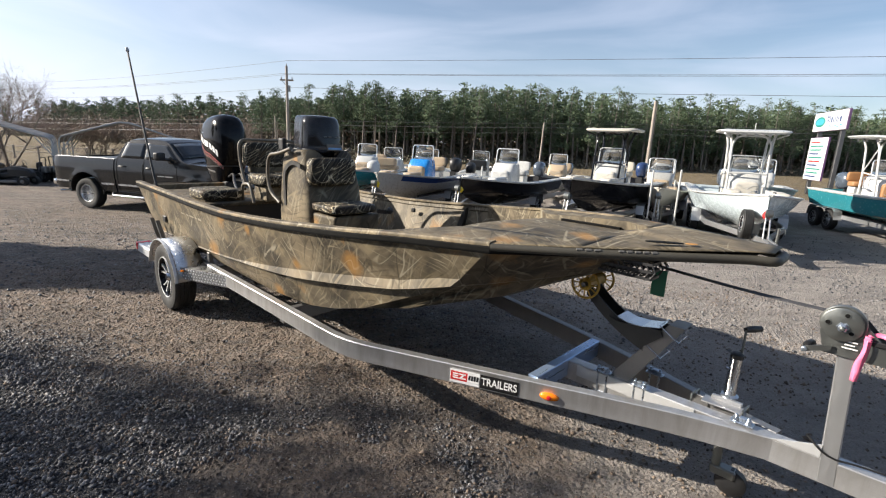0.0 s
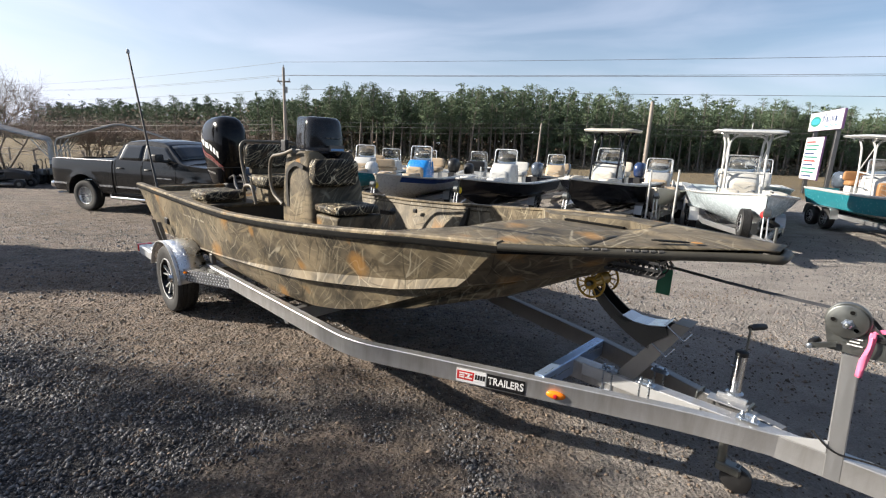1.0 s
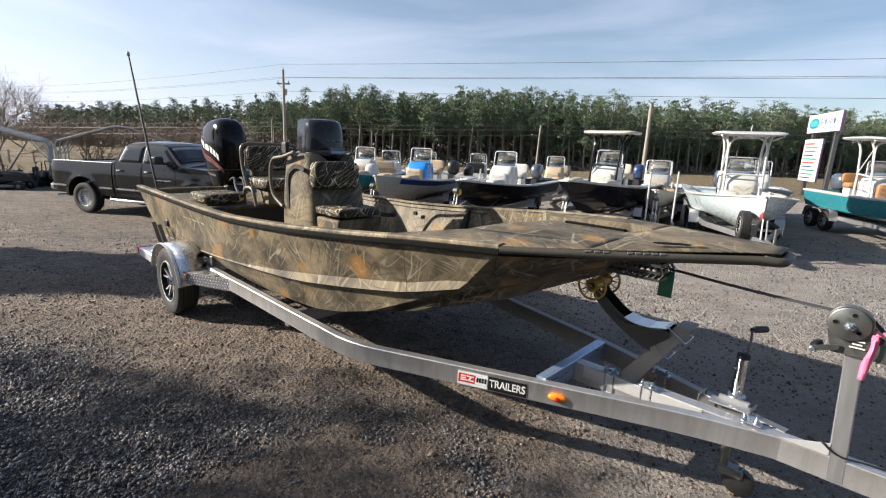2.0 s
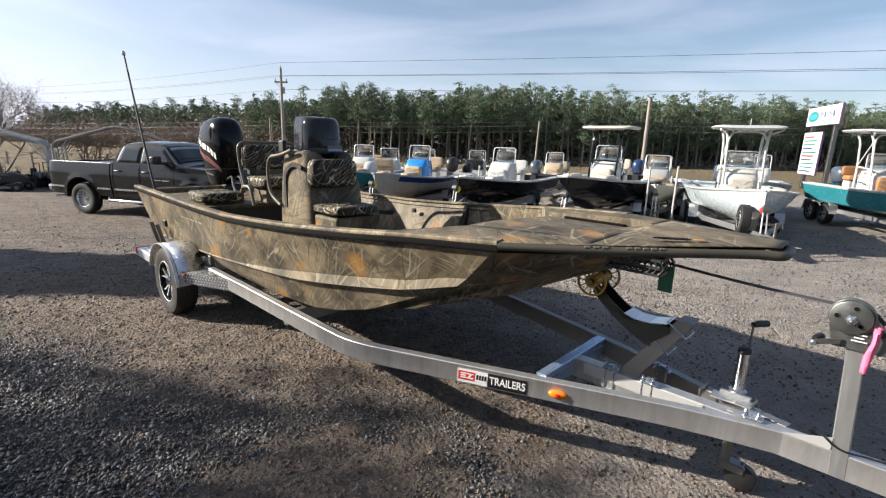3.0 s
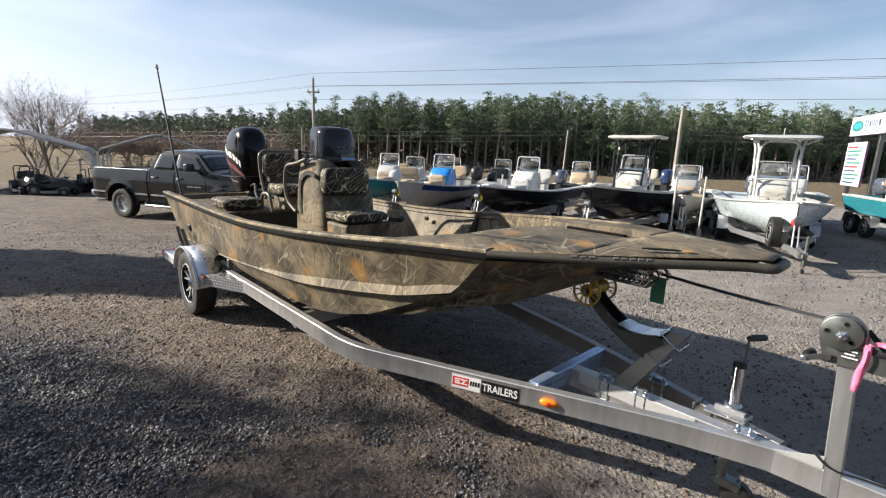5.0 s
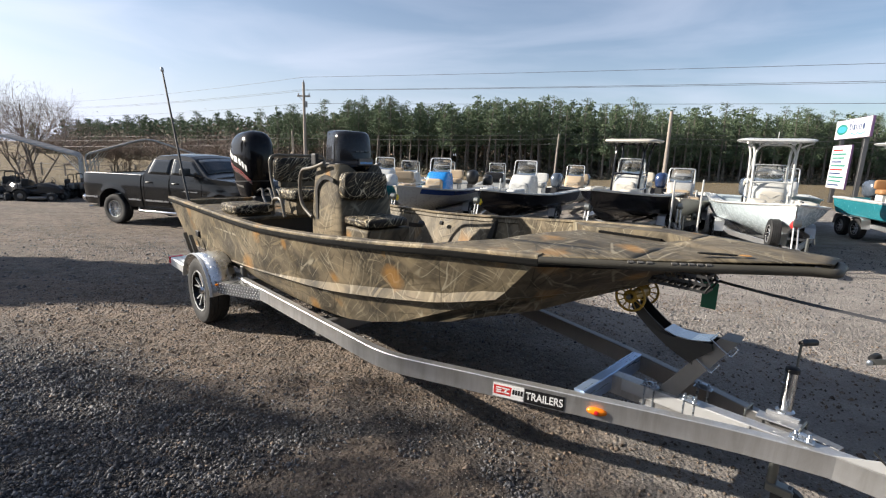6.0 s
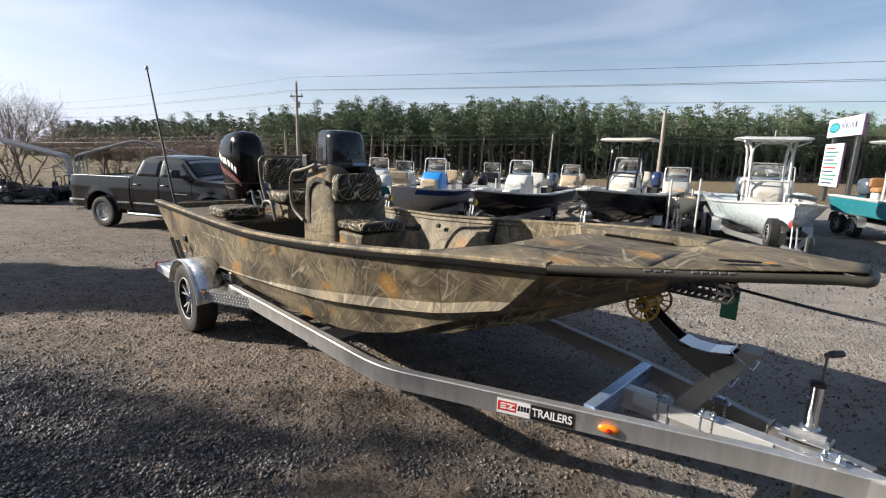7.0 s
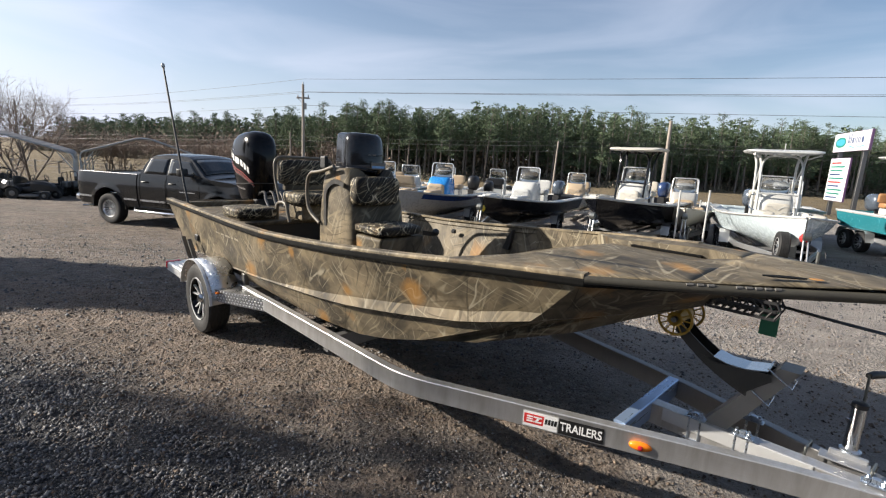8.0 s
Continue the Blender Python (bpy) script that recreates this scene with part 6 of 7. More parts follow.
def row_boat(x, y, turn, L=6.4, B=2.3, hull_mat=None, deck_mat=None, console_mat=None, label="", motor_mat=None, top=None, free=0.62, draft=0.36, seat_mat=None, tandem=False, spare=False, tag_=False, patch=None, console_x=0.0, cs=1.0, axle=0.0, top_size=1.0, top_up=0.0):
    """A parked centre-console boat with its trailer and motor."""
    g = gz(x, y)
    zk = 0.36
    free -= 0.12
    root = pose(x, y, g + zk, 0, 0, turn)
    b = thing("parked_boat", root, label, "boat", "boats in the sales row")
    rings = bay_hull(L, B, free, draft)
    bm = bmesh.new()
    vs = grid(bm, rings)
    bm.faces.new(vs[0])
    part("hull", bm, hull_mat, b, smooth=True, angle=25)
    if patch:
        for sg in (0, -1):
            bm = bmesh.new()
            rows = []
            for r in rings[2:17]:
                p, q = Vector(r[sg]), Vector(r[1 if sg == 0 else -2])
                o = Vector((0, -0.008 if sg == 0 else 0.008, 0))
                t = (r[0][0] + L / 2) / L
                e = min(0.95, 0.15 + 1.2 * t) if t < 0.7 else 0.95
                rows.append([p + o, p.lerp(q, 0.5 * e) + o, p.lerp(q, e) + o])
            grid(bm, rows)
            part("colour_patch", bm, patch, b, smooth=True)
    dz = free + draft
    # deck with a sunk cockpit
    bm = bmesh.new()
    rows = []
    for r in rings:
        w, z = abs(r[0][1]), r[0][2]
        inner = w * 0.80
        rows.append([(r[0][0], -w, z), (r[0][0], -inner, z + 0.015), (r[0][0], -inner + 0.02, z - 0.25 if r[0][0] < L * 0.22 else z - 0.06), (r[0][0], inner - 0.02, z - 0.25 if r[0][0] < L * 0.22 else z - 0.06), (r[0][0], inner, z + 0.015), (r[0][0], w, z)])
    grid(bm, rows)
    part("deck", bm, deck_mat, b, smooth=True, angle=25)
    for sg in (0, -1):
        bm = bmesh.new()
        o = Vector((0, -0.012 if sg == 0 else 0.012, 0))
        grid(bm, [[Vector(r[sg]) + o + Vector((0, 0, 0.012)), Vector(r[sg]).lerp(Vector(r[1 if sg == 0 else -2]), 0.20) + o * 1.1] for r in rings])
        part("sheer_band", bm, deck_mat, b, smooth=True)
    for sg in (-1, 1):
        part("rub_rail", tubed([(r[0][0], sg * (abs(r[0][1]) + 0.01), r[0][2] - 0.01) for r in rings], 0.022, 6), deck_mat, b, smooth=True)
    cx = console_x
    con = part("console", loft([oval(cx, 0, dz - 0.25, 0.42 * cs, 0.42 * cs, 20, 5), oval(cx, 0, dz + 0.30 * cs, 0.40 * cs, 0.40 * cs, 20, 5), oval(cx - 0.05, 0, dz + 0.52 * cs, 0.28 * cs, 0.38 * cs, 20, 5), oval(cx - 0.06, 0, dz + 0.56 * cs, 0.22 * cs, 0.34 * cs, 20, 4)]), console_mat, b, smooth=True, angle=40)
    part("console_seat", cushion(cx + 0.36 * cs, cx + 0.52 * cs, -0.30 * cs, 0.30 * cs, dz - 0.2, dz + 0.34 * cs), seat_mat, con, smooth=True, angle=60)
    for j in range(3):
        for c in (-1, 1):
            part("seat_seam", tubed([(cx + 0.524 * cs, c * 0.02 * cs, dz - 0.12 + 0.14 * j * cs), (cx + 0.526 * cs, c * 0.13 * cs, dz - 0.03 + 0.14 * j * cs), (cx + 0.520 * cs, c * 0.24 * cs, dz + 0.02 + 0.12 * j * cs)], 0.006, 4), deck_mat if seat_mat is not WHITE else GREYHULL, con)
    bm = bmesh.new()
    rows = []
    for z, f in ((dz + 0.50 * cs, 1.0), (dz + 0.98 * cs, 0.86)):
        rows.append([(cx + 0.10 - (0.16 * f) * (1 - math.cos(a)) * 1.6 + (0.0 if f == 1 else -0.12), 0.36 * cs * f * math.sin(a), z) for a in np.linspace(-1.5, 1.5, 11)])
    grid(bm, rows)
    solid(part("windscreen", bm, SCREEN, con, "clear acrylic windscreen", smooth=True, angle=60), 0.006).visible_shadow = False
    hp = rounded([(cx - 0.02, -0.40 * cs, dz + 0.35 * cs), (cx - 0.10, -0.38 * cs, dz + 1.02 * cs), (cx - 0.10, 0.38 * cs, dz + 1.02 * cs), (cx - 0.02, 0.40 * cs, dz + 0.35 * cs)], 0.08)
    part("screen_rail", tubed(hp, 0.018, 8), ALU if console_mat is not BLACKHULL else BLACK, con, smooth=True)
    part("helm_seat", cushion(cx - 1.15, cx - 0.75, -0.42, 0.42, dz + 0.15, dz + 0.32), seat_mat, b, smooth=True, angle=60)
    part("helm_backrest", cushion(cx - 1.22, cx - 1.12, -0.42, 0.42, dz + 0.30, dz + 0.62), seat_mat, b, smooth=True, angle=60)
    part("seat_box", boxed(cx - 1.15, cx - 0.80, -0.36, 0.36, dz - 0.25, dz + 0.15, 0.03), deck_mat, b)
    for sg in (-1, 1):
        part("bow_cushion", cushion(L * 0.20, L * 0.33, sg * B * 0.20 - 0.16, sg * B * 0.20 + 0.16, dz + 0.02, dz + 0.20), seat_mat, b, smooth=True, angle=60)
        part("cleat", boxed(L * 0.40, L * 0.43, sg * 0.18 - 0.02, sg * 0.18 + 0.02, dz + 0.22, dz + 0.26, 0.006), CHROME, b)
    if top:
        tm, rm = top
        zt, ts = dz + 1.40 + top_up, top_size
        tt = part("t_top", loft([oval(cx - 0.15 * ts, 0, z, rx * ts, ry * ts, 32, 6) for z, rx, ry in ((zt - 0.015, 0.90, 0.80), (zt + 0.03, 0.95, 0.85), (zt + 0.055, 0.93, 0.83), (zt + 0.075, 0.72, 0.66))]), tm, b, "moulded hard top on a pipe frame", smooth=True, angle=40)
        for v in tt.data.vertices:
            v.co.z -= 0.09 * max(0.0, (v.co.x - cx) / ts) ** 2
        part("top_liner", loft([oval(cx - 0.15 * ts, 0, zt - 0.03, 0.78 * ts, 0.70 * ts, 28, 5), oval(cx - 0.15 * ts, 0, zt - 0.012, 0.82 * ts, 0.74 * ts, 28, 5)]), rm, tt)
        for sg in (-1, 1):
            w0, w1 = 0.46 * ts, 0.56 * ts
            front = rounded([(cx + 0.46, sg * w0, dz - 0.22), (cx + 0.36, sg * w0, dz + 0.55), (cx + 0.22, sg * (w0 + 0.02), zt - 0.28), (cx + 0.12, sg * w1, zt - 0.02)], 0.15)
            back = rounded([(cx - 0.34, sg * w0, dz - 0.22), (cx - 0.34, sg * w0, dz + 0.6), (cx - 0.42, sg * (w0 + 0.02), zt - 0.28), (cx - 0.52, sg * w1, zt - 0.02)], 0.15)
            part("leg", tubed(front, 0.032, 8), rm, tt, smooth=True)
            part("leg", tubed(back, 0.032, 8), rm, tt, smooth=True)
            part("brace", tubed([(cx + 0.36, sg * w0, dz + 0.55), (cx - 0.34, sg * w0, dz + 0.62)], 0.022, 8), rm, tt)
            part("brace", tubed([(cx + 0.22, sg * (w0 + 0.02), zt - 0.30), (cx - 0.34, sg * w0, dz + 0.66)], 0.018, 8), rm, tt)
            part("outrigger", tubed(rounded([(cx + 0.25, sg * w1, zt - 0.16), (cx + 0.52 * ts, sg * 0.66 * ts, zt - 0.10), (cx + 0.62 * ts, sg * 0.74 * ts, zt - 0.07)], 0.05), 0.02, 8), rm, tt, smooth=True)
            part("grab_bar", tubed(rounded([(cx + 0.30, sg * (w0 + 0.03), dz + 0.12), (cx + 0.02, sg * (w0 + 0.10), dz + 0.16), (cx - 0.02, sg * (w0 + 0.10), dz + 0.50), (cx + 0.30, sg * (w0 + 0.03), dz + 0.54)], 0.06), 0.016, 8), CHROME, tt, smooth=True)
            for i in range(2):
                part("rod_holder", tubed([(cx - 0.98 * ts, sg * (0.2 + 0.24 * i), zt - 0.08), (cx - 1.04 * ts, sg * (0.2 + 0.24 * i), zt + 0.10)], 0.025, 8), rm, tt)
        part("front_arch", tubed(rounded([(cx + 0.36, -0.46 * ts, dz + 0.52), (cx + 0.24, -0.47 * ts, zt - 0.30), (cx + 0.16, -0.34 * ts, zt - 0.10), (cx + 0.16, 0.34 * ts, zt - 0.10), (cx + 0.24, 0.47 * ts, zt - 0.30), (cx + 0.36, 0.46 * ts, dz + 0.52)], 0.14), 0.028, 8), rm, tt, smooth=True)
        part("cross_bar", tubed([(cx + 0.37, -0.46 * ts, dz + 0.56), (cx + 0.40, 0, dz + 0.58), (cx + 0.37, 0.46 * ts, dz + 0.56)], 0.024, 8), rm, tt, smooth=True)
        for c in (-0.28, 0, 0.28):
            part("spreader_light", boxed(cx + 0.66 * ts, cx + 0.74 * ts, c - 0.05, c + 0.05, zt - 0.11, zt - 0.06, 0.01), WHITE if rm is WHITE else BLACK, tt)
        part("antenna", tubed([(cx - 0.3, 0.1, zt + 0.06), (cx - 0.3, 0.1, zt + 0.26)], 0.010, 6), rm, tt)
    if motor_mat:
        outboard(root @ pose(-L / 2 - 0.18, 0, dz - 0.02), motor_mat, 1.0, label="white outboard motor on a parked boat's transom" if motor_mat is WHITE else "dark outboard motor on a parked boat's transom")
    row_trailer(pose(x, y, g, 0, 0, turn), L, B, zk, tandem, spare=spare, tag_=tag_, axle=axle)
    return b


# guide poles that stand up from the trailers
def guide_post(x, y, h, mat=WHITE):
    g = gz(x, y)
    p = thing("guide_post", pose(x, y, g), "white plastic guide post standing beside a trailer", "post", "guide posts in the sales row")
    part("pipe", tubed([(0, 0, 0), (0, 0, h)], 0.024, 12), mat, p, smooth=True)
    part("foot", boxed(-0.05, 0.05, -0.05, 0.05, 0, 0.4, 0.01), ZINC, p)


row_boat(7.72, 13.2, -111, 6.6, 2.45, PALE, WHITE, WHITE, "pale blue centre-console boat with a white hard top", GREYMOTOR, (WHITE, WHITE), seat_mat=CREAM, spare=True, tandem=True, free=0.58, top_up=0.24, top_size=0.95)
row_boat(4.72, 15.0, -124, 6.8, 2.45, BLACKHULL, WHITE, WHITE, "black-hulled centre-console boat with a black-framed hard top", BLUEMOTOR, (CREAM, BLACKHULL), seat_mat=CREAM, tandem=True, free=0.66, top_size=0.86, top_up=0.14, console_x=0.30)
row_boat(1.45, 15.7, -118, 6.2, 2.2, BLACKHULL, WHITE, WHITE, "black-hulled bay boat with a white console", GREYMOTOR, None, seat_mat=WHITE, tag_=True, free=0.5)
row_boat(-1.4, 16.3, -110, 6.0, 2.15, GREYHULL, GREYHULL, BLUE, "grey bay boat with navy topsides and a bright blue console", BLACK, None, seat_mat=TAN, patch=NAVY, tag_=True, free=0.5)
row_boat(-3.75, 18.4, -99, 6.0, 2.2, TEAL, WHITE, WHITE, "light teal bay boat with a white console", BLACK, None, seat_mat=TAN, free=0.5)
row_boat(12.6, 13.2, -101, 7.0, 2.5, TEAL, WHITE, WHITE, "teal offshore boat with a white hard top", GREYMOTOR, (WHITE, WHITE), seat_mat=TANBROWN, tandem=True, free=0.64, console_x=-1.7, axle=-1.95, top_up=0.28)
row_boat(-2.95, 20.2, 84, 5.4, 2.0, WHITE, WHITE, WHITE, "white skiff parked stern out", WHITE, None, seat_mat=TAN, free=0.42)
row_boat(-1.6, 23.5, -100, 5.6, 2.0, WHITE, WHITE, WHITE, "white skiff with a low console", BLACK, None, seat_mat=TAN, free=0.42)
row_boat(0.9, 23.0, 80, 5.6, 2.0, GREYHULL, WHITE, GREYHULL, "grey skiff parked stern out", BLACK, None, seat_mat=BLACK, free=0.42)
row_boat(4.3, 21.5, -112, 5.8, 2.1, WHITE, WHITE, TAN, "white skiff with a tan console", GREYMOTOR, None, seat_mat=TAN, free=0.42)
row_boat(6.75, 16.3, -112, 5.6, 1.9, CREAM, CREAM, GREYHULL, "tan aluminium skiff with a grey console", None, None, seat_mat=TAN, free=0.42)
row_boat(8.2, 19.5, -115, 5.8, 2.1, WHITE, WHITE, WHITE, "white skiff with a clear windscreen", GREYMOTOR, None, seat_mat=TAN, free=0.42)
row_boat(10.9, 17.6, -118, 6.0, 2.2, GREYHULL, WHITE, WHITE, "grey-hulled bay boat beside the white boat", GREYMOTOR, None, seat_mat=WHITE, free=0.55)
for x, y, h in ((0.62, 14.6, 1.55), (5.15, 12.9, 1.7), (5.75, 12.6, 1.75), (1.3, 17.0, 1.5), (6.7, 15.0, 1.4)):
    guide_post(x, y, h)

# ---- sign by the road ----
sx, sy = 22.5, 30.65
sg_ = gz(sx, sy)
# local x runs along the faces from the far end to the near one
sign = thing("roadside_sign", pose(sx, sy, sg_, 0, 0, -107), "white roadside sign cabinet above a list board on posts", "sign")
PURPLE = painted("sign_edge", (0.10, 0.05, 0.13), 0.4, dirt=0.15)
TEALINK = painted("sign_teal", (0.05, 0.30, 0.42), 0.4, dirt=0.1)
NAVYINK = painted("sign_navy", (0.03, 0.06, 0.16), 0.4, dirt=0.1)
GREENINK = painted("sign_green", (0.02, 0.20, 0.16), 0.4, dirt=0.1)
cabinet = part("cabinet", boxed(-2.38, 2.38, -0.05, 0.09, 4.02, 5.20, 0.02), PURPLE, sign)
part("face", boxed(-2.35, 2.35, -0.07, -0.052, 4.05, 5.17, 0.006), SIGNWHITE, cabinet, "white sign face")
part("emblem", lathed([(0.42, 0), (0.42, 0.010)], 28, pose(-1.35, -0.071, 4.62, 90) @ Matrix.Diagonal((1.85, 0.78, 1, 1))), GREENINK, cabinet, "dark oval emblem")
part("emblem_core", lathed([(0.36, 0), (0.36, 0.012)], 28, pose(-1.35, -0.072, 4.62, 90) @ Matrix.Diagonal((1.80, 0.55, 1, 1))), TEALINK, cabinet)
for x, w, h in ((-0.35, 0.10, 0.58), (-0.18, 0.08, 0.42), (-0.01, 0.10, 0.58), (0.20, 0.22, 0.34), (0.52, 0.10, 0.34), (0.74, 0.09, 0.42), (0.94, 0.11, 0.34), (1.14, 0.10, 0.32), (1.40, 0.24, 0.34)):
    part("name_bar", boxed(x, x + w, -0.080, -0.071, 4.50, 4.50 + h, 0.006), NAVYINK, cabinet)
part("wave_mark", swept([(-0.1 + 0.15 * i, -0.074, 4.28 + 0.06 * math.sin(i * 1.2)) for i in range(14)], [(-0.003, -0.035), (0.003, -0.035), (0.003, 0.035), (-0.003, 0.035)]), TEALINK, cabinet)
for x in (-1.85, 1.45):
    part("post", boxed(x - 0.11, x + 0.11, 0.08, 0.30, 0, 4.03, 0.01), STEEL, sign)
board = part("list_board", boxed(-2.38, 0.40, -0.03, 0.07, 0.95, 3.66, 0.01), PURPLE, sign)
part("board_face", boxed(-2.35, 0.37, -0.042, -0.031, 0.98, 3.63, 0.004), SIGNWHITE, board, "white list board")
for i in range(10):
    part("list_bar", boxed(-2.15, -0.7 + 0.85 * ((i * 37) % 10) / 10, -0.050, -0.043, 3.30 - 0.24 * i, 3.40 - 0.24 * i, 0.003), DECAL_RED if i in (0, 5) else (GREENINK if i % 3 else NAVYINK), board)

# ---- poles and wires ----
WOOD = painted("weathered_pole", (0.33, 0.29, 0.25), 0.85, dirt=0.3, scale=2)


def utility_pole(x, y, h, r=0.14, lean=(0, 0), arm=True, name="utility_pole"):
    g = gz(x, y)
    p = thing(name, pose(x, y, g - 0.1), "weathered wooden utility pole beside the road", "pole", "utility poles")
    part("pole", tubed([(0, 0, 0), (lean[0] * 0.5, 0, h * 0.5), (lean[0], lean[1], h)], [r, r * 0.88, r * 0.72], 12), WOOD, p, smooth=True)
    if arm:
        part("crossarm", boxed(-0.55, 0.55, -0.06, 0.06, h - 1.15, h - 1.03, 0.01), WOOD, p)
        part("brace", tubed([(-0.5, 0.07, h - 1.08), (0, 0.12, h - 1.6)], 0.02, 6), STEEL, p)
        for i, xx in enumerate((-0.45, 0.0, 0.45)):
            part("insulator", lathed([(0.03, 0), (0.055, 0.04), (0.03, 0.1), (0.05, 0.14), (0.02, 0.2)], 10, pose(xx, 0, h - 1.03 if xx else h)), GREYHULL, p, smooth=True)
        part("transformer_cutout", boxed(0.12, 0.28, -0.1, 0.1, h - 2.0, h - 1.5, 0.03), GREYHULL, p)


utility_pole(-14.9, 40.0, 8.35)
utility_pole(15.35, 40.0, 6.55, 0.17, (0.0, 0), False)
utility_pole(6.4, 40.0, 4.6, 0.08, (0.15, 0), False)
utility_pole(-17.6, 44.0, 4.6, 0.07, (0, 0), False)
utility_pole(-75.0, 74.0, 9.2)
utility_pole(60.0, 14.8, 8.6)
utility_pole(-62.0, 60.0, 4.6, 0.09, (0, 0), False)
utility_pole(75.0, 30.0, 6.6, 0.09, (0, 0), False)
WIRE = painted("weathered_wire", (0.10, 0.10, 0.105), 0.6, dirt=0.2)


def wire(a, b, sag, r=0.014):
    a, b = Vector(a), Vector(b)
    w = thing("overhead_wire", Matrix.Identity(4), "thin overhead wire between the poles", "wire", "overhead wires")
    pts = [a.lerp(b, t / 24) - Vector((0, 0, sag * 4 * (t / 24) * (1 - t / 24))) for t in range(25)]
    part("conductor", tubed(pts, r, 5), WIRE, w)


for z0, z1, z2, off in ((7.75, 7.35, 7.6, 0.0), (6.72, 6.55, 6.9, -0.45), (6.72, 6.45, 6.8, 0.45), (5.65, 5.35, 5.7, 0.0)):
    wire((-14.9 + off, 40.0, z0 - 0.0), (60 + off, 14.8, z1 + 0.1), 0.25, 0.013)
    wire((-14.9 + off, 40.0, z0), (-75 + off, 74, z2 + 0.1), 0.5, 0.012)
for z, r in ((0.0, 0.016), (0.55, 0.010), (-0.75, 0.011)):
    wire((-62, 60, 1.75 + z), (-17.6, 44, 2.85 + z * 0.7), 0.15, r)
    wire((-17.6, 44, 2.85 + z * 0.7), (6.5, 40, 3.40 + z * 0.6), 0.12, r)
    wire((6.5, 40, 3.40 + z * 0.6), (15.35, 40, 3.70 + z * 0.6), 0.03, r)
    wire((15.35, 40, 3.70 + z * 0.6), (75, 30, 5.2 + z * 0.6), 0.4, r)

# ---- carports at the yard's edge ----
k = Mat("galvanised_sheet", (0.2, 0.18, 0.17), 0.6, 0.2)
wv = k.node("TexWave", {"Vector": k.coord((1, 6.0, 1)), "Scale": 1.0, "Distortion": 0.0})
k.set("Base Color", k.mix(k.noise(k.coord(), 2.5, 5), (0.15, 0.14, 0.135), (0.25, 0.24, 0.23)))
k.bump(wv.outputs["Fac"], 0.5, 0.02)
SHEET = k.m


def carport(x, y, turn, half, depth, eave, apex):
    """A gabled carport; its open front stands at (x, y), the ridge runs back from it."""
    g = gz(x, y) - 0.05
    c = thing("carport", pose(x, y, g, 0, 0, turn), "open galvanised steel carport with rounded eaves", "carport", "carports")
    prof = rounded([(-half, 0, eave - 0.35), (-half + 0.05, 0, eave), (0, 0, apex), (half - 0.05, 0, eave), (half, 0, eave - 0.35)], 0.55, 5)
    bm = bmesh.new()
    rows = []
    for j in range(int(depth / 0.12) + 1):
        z = 0.02 if j % 2 else 0.0
        rows.append([(p.x, 0.12 * j, p.z + z) for p in prof])
    grid(bm, rows)
    solid(part("roof", bm, SHEET, c), 0.004)
    for j in range(4):
        yy = 0.03 + (depth - 0.1) * j / 3
        part("rafter", tubed([(p.x, yy, p.z - 0.04) for p in prof], 0.035, 6), GALV, c)
        for xx in (-half + 0.02, half - 0.02):
            part("post", boxed(xx - 0.035, xx + 0.035, yy - 0.035, yy + 0.035, 0, eave - 0.3, 0.005), GALV, c)
            part("knee", tubed([(xx, yy, eave - 0.8), (xx + (0.55 if xx < 0 else -0.55), yy, eave + 0.02)], 0.025, 6), GALV, c)
    for xx in (-half + 0.02, half - 0.02):
        part("base_rail", boxed(xx - 0.03, xx + 0.03, 0, depth, 0, 0.06), GALV, c)


GALV = painted("galvanised_tube", (0.58, 0.58, 0.57), 0.45, 0.3, dirt=0.15)
carport(-17.75, 24.3, 35, 2.75, 5.5, 2.05, 2.98)
carport(-20.3, 18.2, 40, 3.0, 6.0, 1.85, 2.75)


